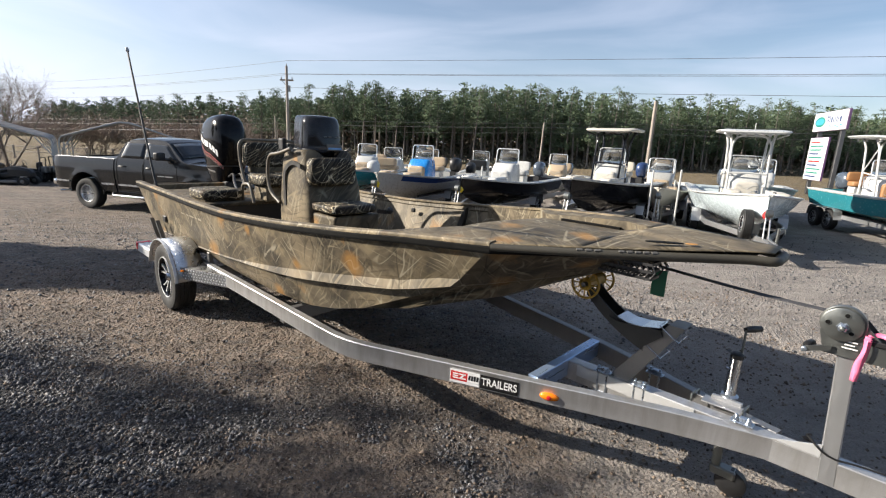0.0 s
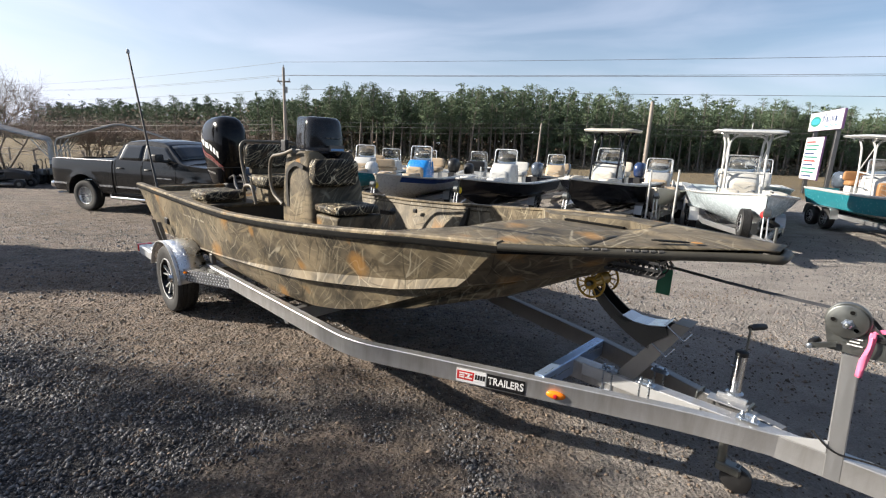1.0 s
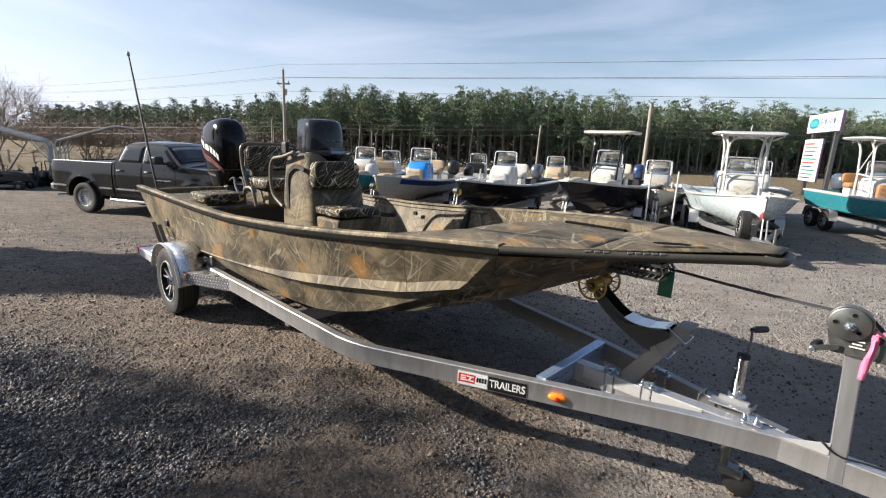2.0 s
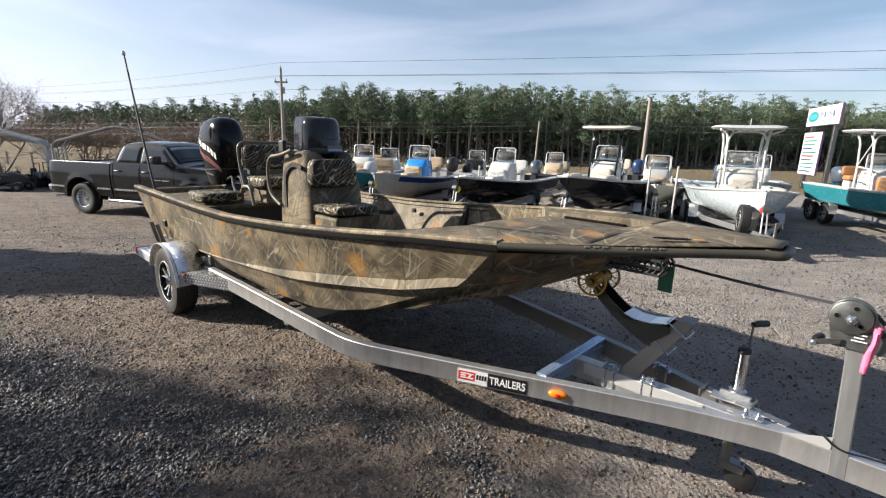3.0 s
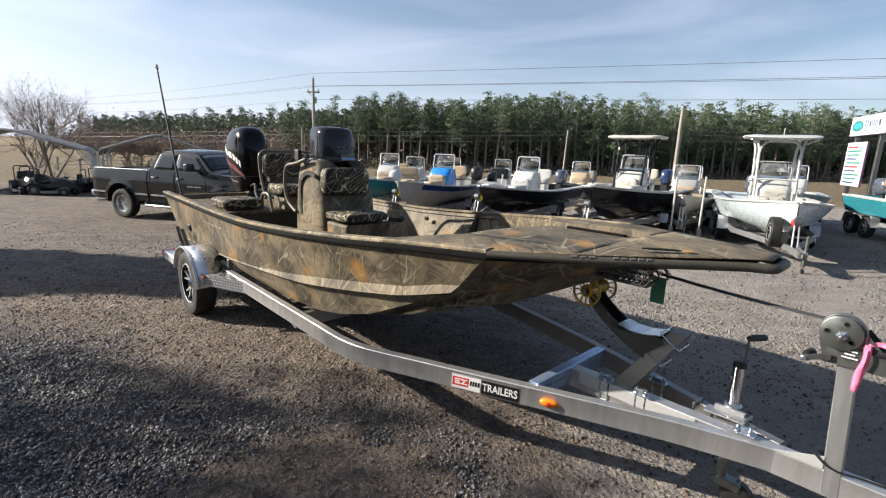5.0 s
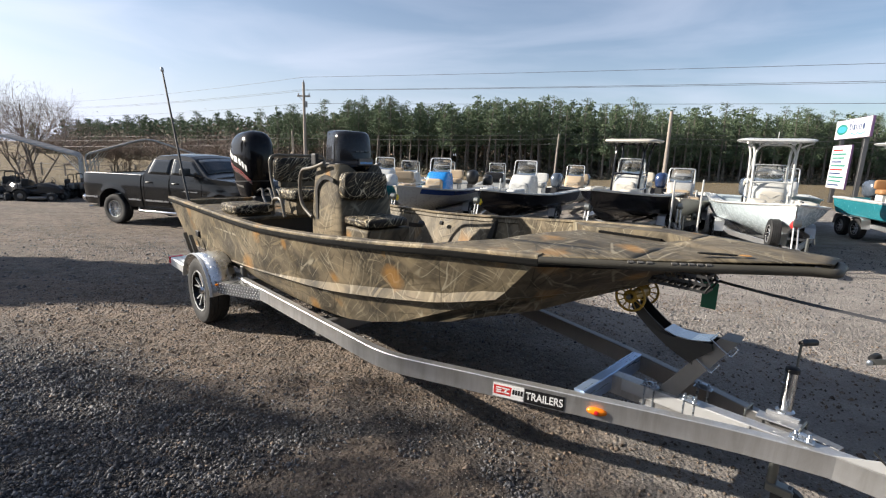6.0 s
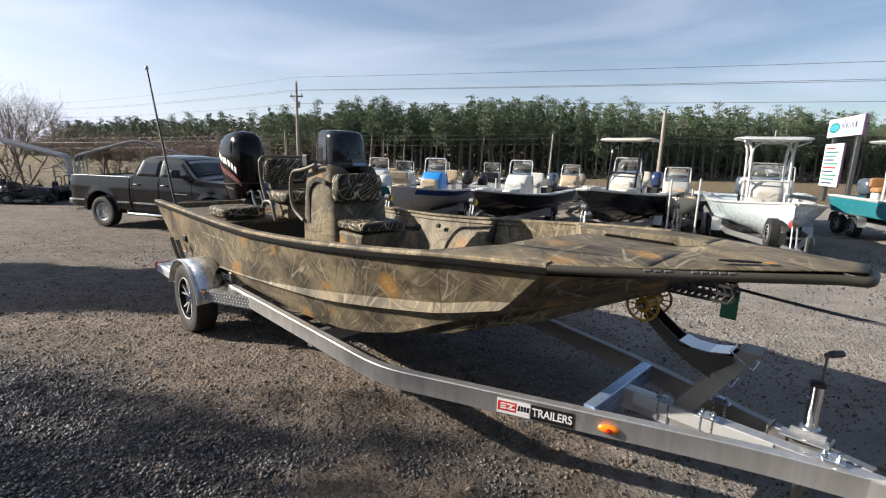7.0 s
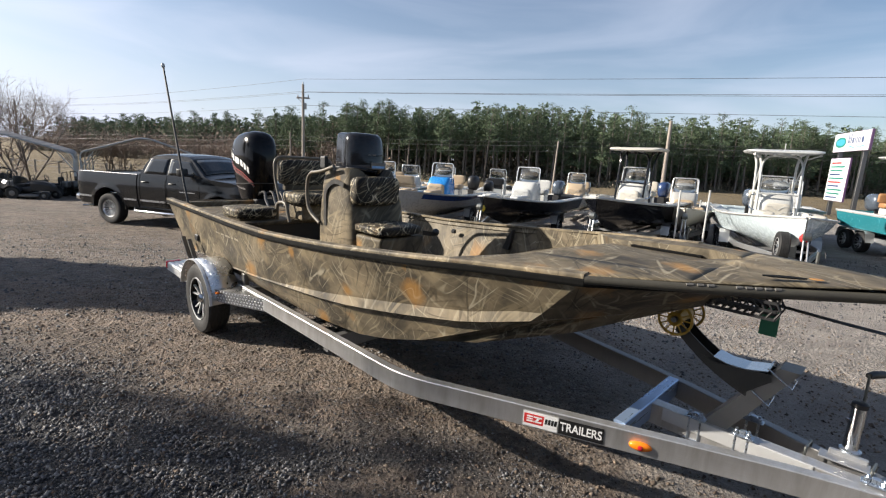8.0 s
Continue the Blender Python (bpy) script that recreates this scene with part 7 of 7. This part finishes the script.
def yard_tractor(x, y, turn, s=1.0):
    """A small dark ride-on mower: rounded hood, fenders, seat, levers, roll bar, deck and four wheels."""
    t = thing("yard_tractor", pose(x, y, gz(x, y) - 0.02, 0, 0, turn) @ Matrix.Diagonal((s, s, s, 1)), "black ride-on mower parked beside the carport", "mower", "yard mowers")
    part("hood", loft([[(xx, yy, zz) for yy, zz in ((-w, 0.42), (-w, z * 0.85), (-w * 0.6, z), (w * 0.6, z), (w, z * 0.85), (w, 0.42))] for xx, w, z in ((0.05, 0.27, 0.86), (0.5, 0.26, 0.84), (0.82, 0.23, 0.76), (0.95, 0.17, 0.62))]), BLACK, t, smooth=True, angle=30)
    part("body", cushion(-0.75, 0.15, -0.30, 0.30, 0.32, 0.58), BLACK, t, smooth=True, angle=60)
    part("engine", cushion(-0.95, -0.60, -0.24, 0.24, 0.50, 0.84), STEEL, t, smooth=True, angle=60)
    part("seat", cushion(-0.58, -0.14, -0.24, 0.24, 0.60, 0.72), BLACK, t, smooth=True)
    part("backrest", cushion(-0.66, -0.54, -0.23, 0.23, 0.68, 1.06), BLACK, t, smooth=True)
    part("steering_wheel", tubed([(0.02 + 0.06 * math.cos(a), 0.17 * math.sin(a), 0.98 + 0.15 * math.cos(a)) for a in np.linspace(0, 6.28, 17)[:-1]], 0.014, 6, closed=True), BLACK, t)
    part("column", tubed([(0.20, 0, 0.75), (0.03, 0, 0.98)], 0.02, 8), BLACK, t)
    part("roll_bar", tubed(rounded([(-0.72, -0.30, 0.50), (-0.78, -0.30, 1.30), (-0.78, 0.30, 1.30), (-0.72, 0.30, 0.50)], 0.12), 0.022, 8), BLACK, t, smooth=True)
    part("mower_deck", cushion(-0.35, 0.55, -0.58, 0.58, 0.10, 0.27), STEEL, t, smooth=True, angle=60)
    for xx, r in ((-0.55, 0.29), (0.72, 0.20)):
        for sg in (-1, 1):
            wh = part("wheel", lathed([(0.05, -0.09), (r * 0.5, -0.085), (r * 0.9, -0.10), (r, -0.06), (r, 0.06), (r * 0.9, 0.10), (r * 0.5, 0.085), (0.05, 0.09)], 24, pose(xx, sg * 0.44, r, 90)), RUBBER, t, smooth=True, angle=40)
            part("hub", lathed([(0.0, -0.11), (r * 0.42, -0.095), (r * 0.42, 0.095), (0.0, 0.11)], 14, pose(xx, sg * 0.44, r, 90)), STEEL, wh, smooth=True, angle=40)
            if r > 0.25:
                part("mudguard", swept([(xx + 0.36 * math.cos(q), sg * 0.42, r + 0.34 * math.sin(q)) for q in np.linspace(0.3, 2.6, 9)], [(-0.006, -0.12), (0.006, -0.12), (0.006, 0.12), (-0.006, 0.12)], up=(0, 1, 0)), BLACK, t)


for x, y, turn, sz in ((-17.3, 17.3, 15, 0.82), (-18.6, 17.5, -30, 0.86), (-17.2, 20.0, 70, 0.85), (-20.2, 19.4, 110, 0.85), (-18.0, 18.7, 200, 0.80)):
    yard_tractor(x, y, turn, sz)

# ---- low rail fence along the field ----
fence = thing("field_fence", Matrix.Identity(4), "low weathered rail fence along the dry field", "fence")
ends = ((-40.0, 38.5), (-13.5, 37.5))
for z in (0.55, 1.0):
    part("rail", tubed([(x, y, float(ground_z(x, y)) + z) for x, y in (Vector(ends[0]).lerp(Vector(ends[1]), i / 12) for i in range(13))], 0.035, 6), WOOD, fence)
for i in range(13):
    x, y = Vector(ends[0]).lerp(Vector(ends[1]), i / 12)
    part("post", boxed(x - 0.05, x + 0.05, y - 0.05, y + 0.05, float(ground_z(x, y)) - 0.1, float(ground_z(x, y)) + 1.1, 0.01), WOOD, fence)

# ---- trees ----
rng = np.random.default_rng(7)
k = Mat("pine_needles", (0.05, 0.075, 0.03), 0.7)
rnd = k.node("NewGeometry").outputs["Random Per Island"]
k.set("Base Color", k.mix(k.noise(k.coord(), 0.12, 3), k.ramp(rnd, (0.0, (0.050, 0.082, 0.050)), (0.6, (0.094, 0.135, 0.076)), (1.0, (0.165, 0.205, 0.115))), k.ramp(rnd, (0.0, (0.055, 0.086, 0.054)), (1.0, (0.125, 0.162, 0.092)))))
k.set("Specular IOR Level", 0.2)
NEEDLE = k.m
k = Mat("pine_bark", (0.13, 0.095, 0.075), 0.9)
vv = k.coord((2, 2, 0.6))
k.set("Base Color", k.ramp(k.noise(vv, 3, 5, 0.7), (0.3, (0.085, 0.072, 0.062)), (0.7, (0.21, 0.185, 0.16))))
k.bump(k.noise(vv, 9, 4), 0.6, 0.03)
BARK = k.m
k = Mat("bare_twigs", (0.12, 0.085, 0.065), 0.9)
rnd = k.node("NewGeometry").outputs["Random Per Island"]
k.set("Base Color", k.ramp(rnd, (0.0, (0.13, 0.10, 0.085)), (1.0, (0.33, 0.265, 0.225))))
TWIG = k.m
k = Mat("undergrowth", (0.08, 0.07, 0.03), 0.8)
rnd = k.node("NewGeometry").outputs["Random Per Island"]
k.set("Base Color", k.ramp(rnd, (0.0, (0.060, 0.066, 0.042)), (0.55, (0.115, 0.108, 0.072)), (0.85, (0.20, 0.16, 0.115)), (1.0, (0.26, 0.17, 0.12))))
BRUSH = k.m


class Pile:
    """Collects triangles for one large mesh."""

    def __init__(self):
        self.v, self.f, self.n = [], [], 0

    def add(self, v, f):
        self.v.append(v)
        self.f.append(f + self.n)
        self.n += len(v)

    def leaves(self, centres, size, flat=1.0):
        """Two crossed slivers for each centre, turned at random."""
        m = len(centres)
        a = rng.normal(size=(m, 3))
        a /= np.linalg.norm(a, axis=1)[:, None]
        b = np.cross(a, rng.normal(size=(m, 3)))
        b /= np.linalg.norm(b, axis=1)[:, None]
        s = (size * rng.uniform(0.6, 1.4, m))[:, None]
        a[:, 2] *= flat
        v = np.stack([centres - a * s, centres + a * s * 0.3 + b * s * 0.42, centres + a * s, centres + a * s * 0.1 - b * s * 0.38], 1).reshape(-1, 3)
        i = np.arange(m)[:, None] * 4
        f = np.concatenate([i + np.array([[0, 1, 2]]), i + np.array([[0, 2, 3]])], 1).reshape(-1, 3)
        self.add(v, f)

    def limb(self, p, q, r0, r1, n=5):
        p, q = np.array(p, float), np.array(q, float)
        d = (q - p) / (np.linalg.norm(q - p) + 1e-9)
        s = np.cross(d, (0.3, 0.9, 0.1))
        s /= np.linalg.norm(s)
        w = np.cross(d, s)
        an = np.arange(n) * 2 * np.pi / n
        ring = np.cos(an)[:, None] * s + np.sin(an)[:, None] * w
        v = np.concatenate([p + ring * r0, q + ring * r1])
        j = np.arange(n)
        f = np.concatenate([np.stack([j, (j + 1) % n, (j + 1) % n + n], 1), np.stack([j, (j + 1) % n + n, j + n], 1)])
        self.add(v, f)

    def put(self, name, mat, parent=None):
        return soup(name, np.concatenate(self.v), np.concatenate(self.f), mat, parent)


def wood_line(x):
    """How far off the edge of the wood stands."""
    return 68 + max(0, -x - 12) * 0.55 + max(0, x - 18) * 0.22


needles, trunks, twigs, brush = Pile(), Pile(), Pile(), Pile()
for row in range(9):
    x = -135.0 + row * 0.7
    while x < 88:
        y = wood_line(x) + row * 3.2 + rng.uniform(-1.2, 1.2)
        g = float(ground_z(x, y)) - 0.4
        hard = row < 4 and (x < -38 and rng.random() < 0.75 or (x < -22 and rng.random() < 0.40))
        tall = 0.5 + 0.5 * noise.noise((x * 0.11, 4.2, row * 0.13))
        h = rng.uniform(7.7, 10.6) + tall * 1.5 + (0.7 if -2 < x < 16 else 0) + row * 0.08
        if x < -25:
            h *= 0.94
        lx, ly = rng.normal(0, 0.25, 2)
        if hard:
            h *= rng.uniform(0.55, 0.8)
            top = (x + lx, y + ly, g + h * 0.6)
            trunks.limb((x, y, g), top, 0.14, 0.07)
            for i in range(26 if row < 3 else 12):
                t = rng.uniform(0.25, 1.0)
                p = np.array([x + lx * t, y + ly * t, g + h * 0.6 * t])
                d = rng.normal(size=3) * (1, 1, 0.45) + (0, 0, 0.75)
                q = p + d / np.linalg.norm(d) * rng.uniform(1.0, 2.6)
                twigs.limb(p, q, 0.035, 0.012, 3)
                for j in range(5):
                    d = rng.normal(size=3) + (0, 0, 0.5)
                    s = p + (q - p) * rng.uniform(0.4, 1)
                    twigs.limb(s, s + d / np.linalg.norm(d) * rng.uniform(0.5, 1.2), 0.016, 0.006, 3)
            c = np.array([x, y, g + h * 0.6]) + rng.normal(size=(150, 3)) * (1.3, 1.2, h * 0.2)
            twigs.leaves(c, 0.15)
        else:
            top = np.array([x + lx, y + ly, g + h])
            trunks.limb((x, y, g), (x + lx * 0.5, y + ly * 0.5, g + h * 0.5), 0.15, 0.11, 6)
            trunks.limb((x + lx * 0.5, y + ly * 0.5, g + h * 0.5), top, 0.11, 0.03, 5)
            lo = rng.uniform(0.38, 0.58) if row < 2 else rng.uniform(0.28, 0.48)
            if x > 10 and rng.random() < 0.55:
                lo = rng.uniform(0.12, 0.34)
            nb = 34 if row < 2 else (30 if row < 5 else 18)
            for i in range(nb):
                t = lo + (1 - lo) * (i + rng.random()) / nb
                reach = (1.55 * ((1 - t) / (1 - lo)) ** 0.75 * min(1, 0.55 + 2.5 * (t - lo)) + 0.22) * rng.uniform(0.4, 1.25)
                a = rng.uniform(0, 2 * np.pi)
                p = np.array([x + lx * t, y + ly * t, g + h * t])
                q = p + np.array([math.cos(a) * reach, math.sin(a) * reach, rng.uniform(0.0, 0.5)])
                if row < 2:
                    trunks.limb(p, q, 0.03, 0.012, 3)
                for s in ((0.55, 1.0) if reach > 0.8 else (1.0,)):
                    c = p + (q - p) * s + rng.normal(size=(36 if row < 2 else 13, 3)) * (0.30, 0.30, 0.14)
                    needles.leaves(c, 0.12 if row < 2 else 0.27, 0.75)
        x += rng.uniform(1.0, 2.2) * (1.0 if row < 3 else 1.3)
# brush along the wood's edge and inside it
for i in range(4600):
    x = rng.uniform(-130, 86) if i % 3 else rng.uniform(-130, -14)
    y = wood_line(x) + 30 * rng.random() ** 1.4 - 2.0
    g = float(ground_z(x, y)) - 0.3
    hh = rng.uniform(1.5, 5.5) if y > wood_line(x) + 6 else (rng.uniform(0.6, 2.6) if y > wood_line(x) else rng.uniform(0.4, 1.3))
    if x < -16 and y > wood_line(x) + 2:
        hh = rng.uniform(3.0, 6.8)
    c = np.array([x, y, g + hh * 0.5]) + rng.normal(size=(34, 3)) * (0.75, 0.75, hh * 0.32)
    brush.leaves(c, 0.20 if hh < 2.7 else 0.40)
for i in range(900):
    x = rng.uniform(-135, 90)
    y = wood_line(x) + rng.uniform(29, 35)
    c = np.array([x, y, float(ground_z(x, y)) + 2.6]) + rng.normal(size=(30, 3)) * (1.0, 0.8, 1.9)
    brush.leaves(c, 0.55)
wood = thing("pine_wood", Matrix.Identity(4), "dense line of tall green pines with bare hardwoods", "trees", kind="stuff")
for pl, nm, mt in ((trunks, "trunks", BARK), (needles, "needles", NEEDLE), (twigs, "bare_twigs", TWIG), (brush, "brush", BRUSH)):
    tagged(pl.put(nm, mt, wood), kind="stuff")


def bare_tree(x, y, h, seed, label):
    r = np.random.default_rng(seed)
    g = float(ground_z(x, y)) - 0.1
    t = thing("bare_tree", Matrix.Identity(4), label, "tree", "bare trees")
    tr, tw = Pile(), Pile()

    def grow(p, d, length, rad, depth):
        q = p + d * length
        (tr if depth < 2 else tw).limb(p, q, rad, rad * 0.66, 6 if depth < 2 else 4)
        if depth >= 7:
            return
        for i in range(3 if depth < 4 else 2):
            nd = d + r.normal(size=3) * (0.45 + 0.04 * depth) + np.array([0, 0, 0.10])
            grow(p + (q - p) * r.uniform(0.6, 1.0), nd / np.linalg.norm(nd), length * r.uniform(0.58, 0.82), rad * 0.6, depth + 1)

    for i in range(4):
        d = np.array([r.normal() * 0.28, r.normal() * 0.28, 1.0])
        grow(np.array([x + r.normal() * 0.15, y + r.normal() * 0.15, g]), d / np.linalg.norm(d), h * 0.30, 0.06, 0)
    tr.put("trunk", BARK, t)
    tw.put("crown", TWIG, t)


bare_tree(-27.0, 27.0, 7.6, 3, "leafless grey many-stemmed tree behind the carport")
bare_tree(-31.0, 30.0, 8.2, 5, "leafless grey many-stemmed tree behind the carport")
bare_tree(-22.0, 27.5, 3.6, 9, "small leafless shrub beside the carport")


def unseen_tree(x, y, z, rx, ry, rz, seed, n=2600, leaf=0.26):
    """A dense evergreen added unseen beside the yard, its crown shaped to shade the gravel."""
    r = np.random.default_rng(seed)
    t = thing("shade_tree", Matrix.Identity(4), "unseen evergreen tree, added to shade the yard", "tree", "yard evergreens")
    tr, cr = Pile(), Pile()
    tr.limb((x, y, -0.2), (x, y, z), 0.22, 0.14, 8)
    for i in range(10):
        d = r.normal(size=3)
        d /= np.linalg.norm(d)
        tr.limb((x, y, z - 0.3), (x + d[0] * rx * 0.7, y + d[1] * ry * 0.7, z + d[2] * rz * 0.7), 0.06, 0.02, 5)
    d = r.normal(size=(n, 3))
    d /= np.linalg.norm(d, axis=1)[:, None]
    q = d * (r.random(n) ** 0.36)[:, None] * (1 + 0.10 * np.sin(d[:, 1] * 5 + d[:, 2] * 7))[:, None]
    cr.leaves(np.array([x, y, z]) + q * (rx, ry, rz), leaf)
    tr.put("trunk", BARK, t)
    cr.put("crown", NEEDLE, t)


unseen_tree(-15.9, 0.82, 6.5, 2.2, 2.80, 1.70, 21, 4700, 0.10)
unseen_tree(-14.0, 5.95, 3.9, 1.3, 1.25, 1.75, 22, 2400)

# ---- loose stones and clods ----
def stones(name, count, region, smin, smax, mat, label, seed, keep, scale_of=lambda x, y: 1.0):
    """Many small angular stones pressed into the ground, as one mesh."""
    r = np.random.default_rng(seed)
    base = np.array([(1, 0, 0), (-0.9, 0.2, 0), (0.1, 1, 0.1), (0, -1, -0.1), (0.15, 0.1, 0.75), (-0.1, 0, -0.6)], float)
    tri = np.array([(0, 2, 4), (2, 1, 4), (1, 3, 4), (3, 0, 4), (2, 0, 5), (1, 2, 5), (3, 1, 5), (0, 3, 5)])
    x = r.uniform(region[0], region[1], count)
    y = region[2] + (region[3] - region[2]) * r.random(count) ** 1.35
    s = smin + (smax - smin) * r.random(count) ** 2.2
    V, F = [], []
    slim = 0.62
    for i in range(count):
        rim = min(x[i] - region[0], region[1] - x[i], y[i] - region[2], region[3] - y[i])
        if not keep(x[i], y[i], r.random()) or r.random() > (rim + 0.25 * noise.noise((x[i] * 2, y[i] * 2, 3.0))) / 0.7:
            continue
        a = r.uniform(0, 6.28)
        ca, sa = math.cos(a), math.sin(a)
        s[i] *= scale_of(x[i], y[i])
        b = base * r.uniform(0.6, 1.25, (6, 3)) * s[i]
        v = np.stack([b[:, 0] * ca - b[:, 1] * sa * slim, b[:, 0] * sa + b[:, 1] * ca * slim, b[:, 2]], 1)
        v += (x[i], y[i], float(ground_z(x[i], y[i])) + relief(x[i], y[i]) + s[i] * 0.18)
        F.append(tri + 6 * len(V))
        V.append(v)
    return tagged(soup(name, np.concatenate(V), np.concatenate(F), mat), label, "gravel", kind="stuff")


k = Mat("loose_stone", (0.16, 0.16, 0.16), 0.85)
rnd = k.node("NewGeometry").outputs["Random Per Island"]
k.set("Base Color", k.ramp(rnd, (0.0, (0.030, 0.030, 0.034)), (0.50, (0.105, 0.104, 0.111)), (0.85, (0.165, 0.163, 0.167)), (1.0, (0.27, 0.265, 0.26))))
k.set("Roughness", 0.55)
k.bump(k.noise(k.coord(), 80, 3), 0.4, 0.004)
STONE = k.m
k = Mat("dirt_clod", (0.17, 0.13, 0.10), 0.95)
rnd = k.node("NewGeometry").outputs["Random Per Island"]
k.set("Base Color", k.ramp(rnd, (0.0, (0.055, 0.042, 0.034)), (0.6, (0.165, 0.125, 0.096)), (1.0, (0.27, 0.212, 0.165))))
k.bump(k.noise(k.coord(), 60, 4), 0.5, 0.004)
CLOD = k.m
k = Mat("fine_grit", (0.2, 0.17, 0.14), 0.9)
rnd = k.node("NewGeometry").outputs["Random Per Island"]
k.set("Base Color", k.ramp(rnd, (0.0, (0.05, 0.044, 0.040)), (0.55, (0.17, 0.145, 0.125)), (0.9, (0.29, 0.25, 0.215)), (1.0, (0.42, 0.39, 0.36))))
GRIT = k.m


def gravel_mask(x, y):
    w = 1 / (1 + math.exp((y + 0.33 * x - 2.38 - 0.38 * max(0.0, 1 - 1.5 * (x + 0.35) ** 2) - 0.5 * noise.noise((x * 0.7, y * 0.7, 6.0))) * 5.0))
    bare = ((x + 0.62) * 1.15) ** 2 + ((y - 2.0) * 1.35) ** 2 + 0.9 * noise.noise((x * 3.2, y * 3.2, 2.0))
    return w * (0.10 if bare < 0.75 else 1.0) / (1 + math.exp((x - 0.35 - 0.4 * noise.noise((x * 1.5, y * 1.5, 7.0))) * 7.0))


stones("gravel_stones", 82000, (-5.2, 1.8, 0.6, 4.6), 0.007, 0.024, STONE, "loose dark grey crushed-stone gravel scattered over the yard", 11, lambda x, y, p: p < 0.015 + 0.985 * gravel_mask(x, y), lambda x, y: 0.6 + 0.4 * gravel_mask(x, y))
stones("fine_gravel", 60000, (-4.2, 2.2, 0.9, 4.8), 0.0035, 0.0095, GRIT, "fine grey-brown crushed stone trodden into the yard", 17, lambda x, y, p: p < 0.35 + 0.65 * max(0, noise.noise((x * 1.1, y * 1.1, 4.0)) + 0.35))
stones("dirt_clods", 46000, (-5.5, 4.5, 0.8, 7.0), 0.004, 0.020, CLOD, "small brown clods and pebbles trodden into the dirt", 12, lambda x, y, p: p < 0.25 + 0.75 * max(0, noise.noise((x * 0.9, y * 0.9, 2.0)) + 0.3))
stones("large_clods", 700, (-3.0, 3.5, 1.4, 4.6), 0.012, 0.034, CLOD, "larger dark clods of earth on the trodden dirt", 15, lambda x, y, p: p < 0.15 + 0.85 * max(0, noise.noise((x * 1.6, y * 1.6, 9.0)) + 0.2))
stones("far_gravel", 26000, (-12, 13, 4.0, 14.0), 0.010, 0.032, STONE, "loose grey gravel further off in the yard", 13, lambda x, y, p: p < 0.3 + 0.7 * max(0, noise.noise((x * 0.4, y * 0.4, 5.0)) + 0.3))
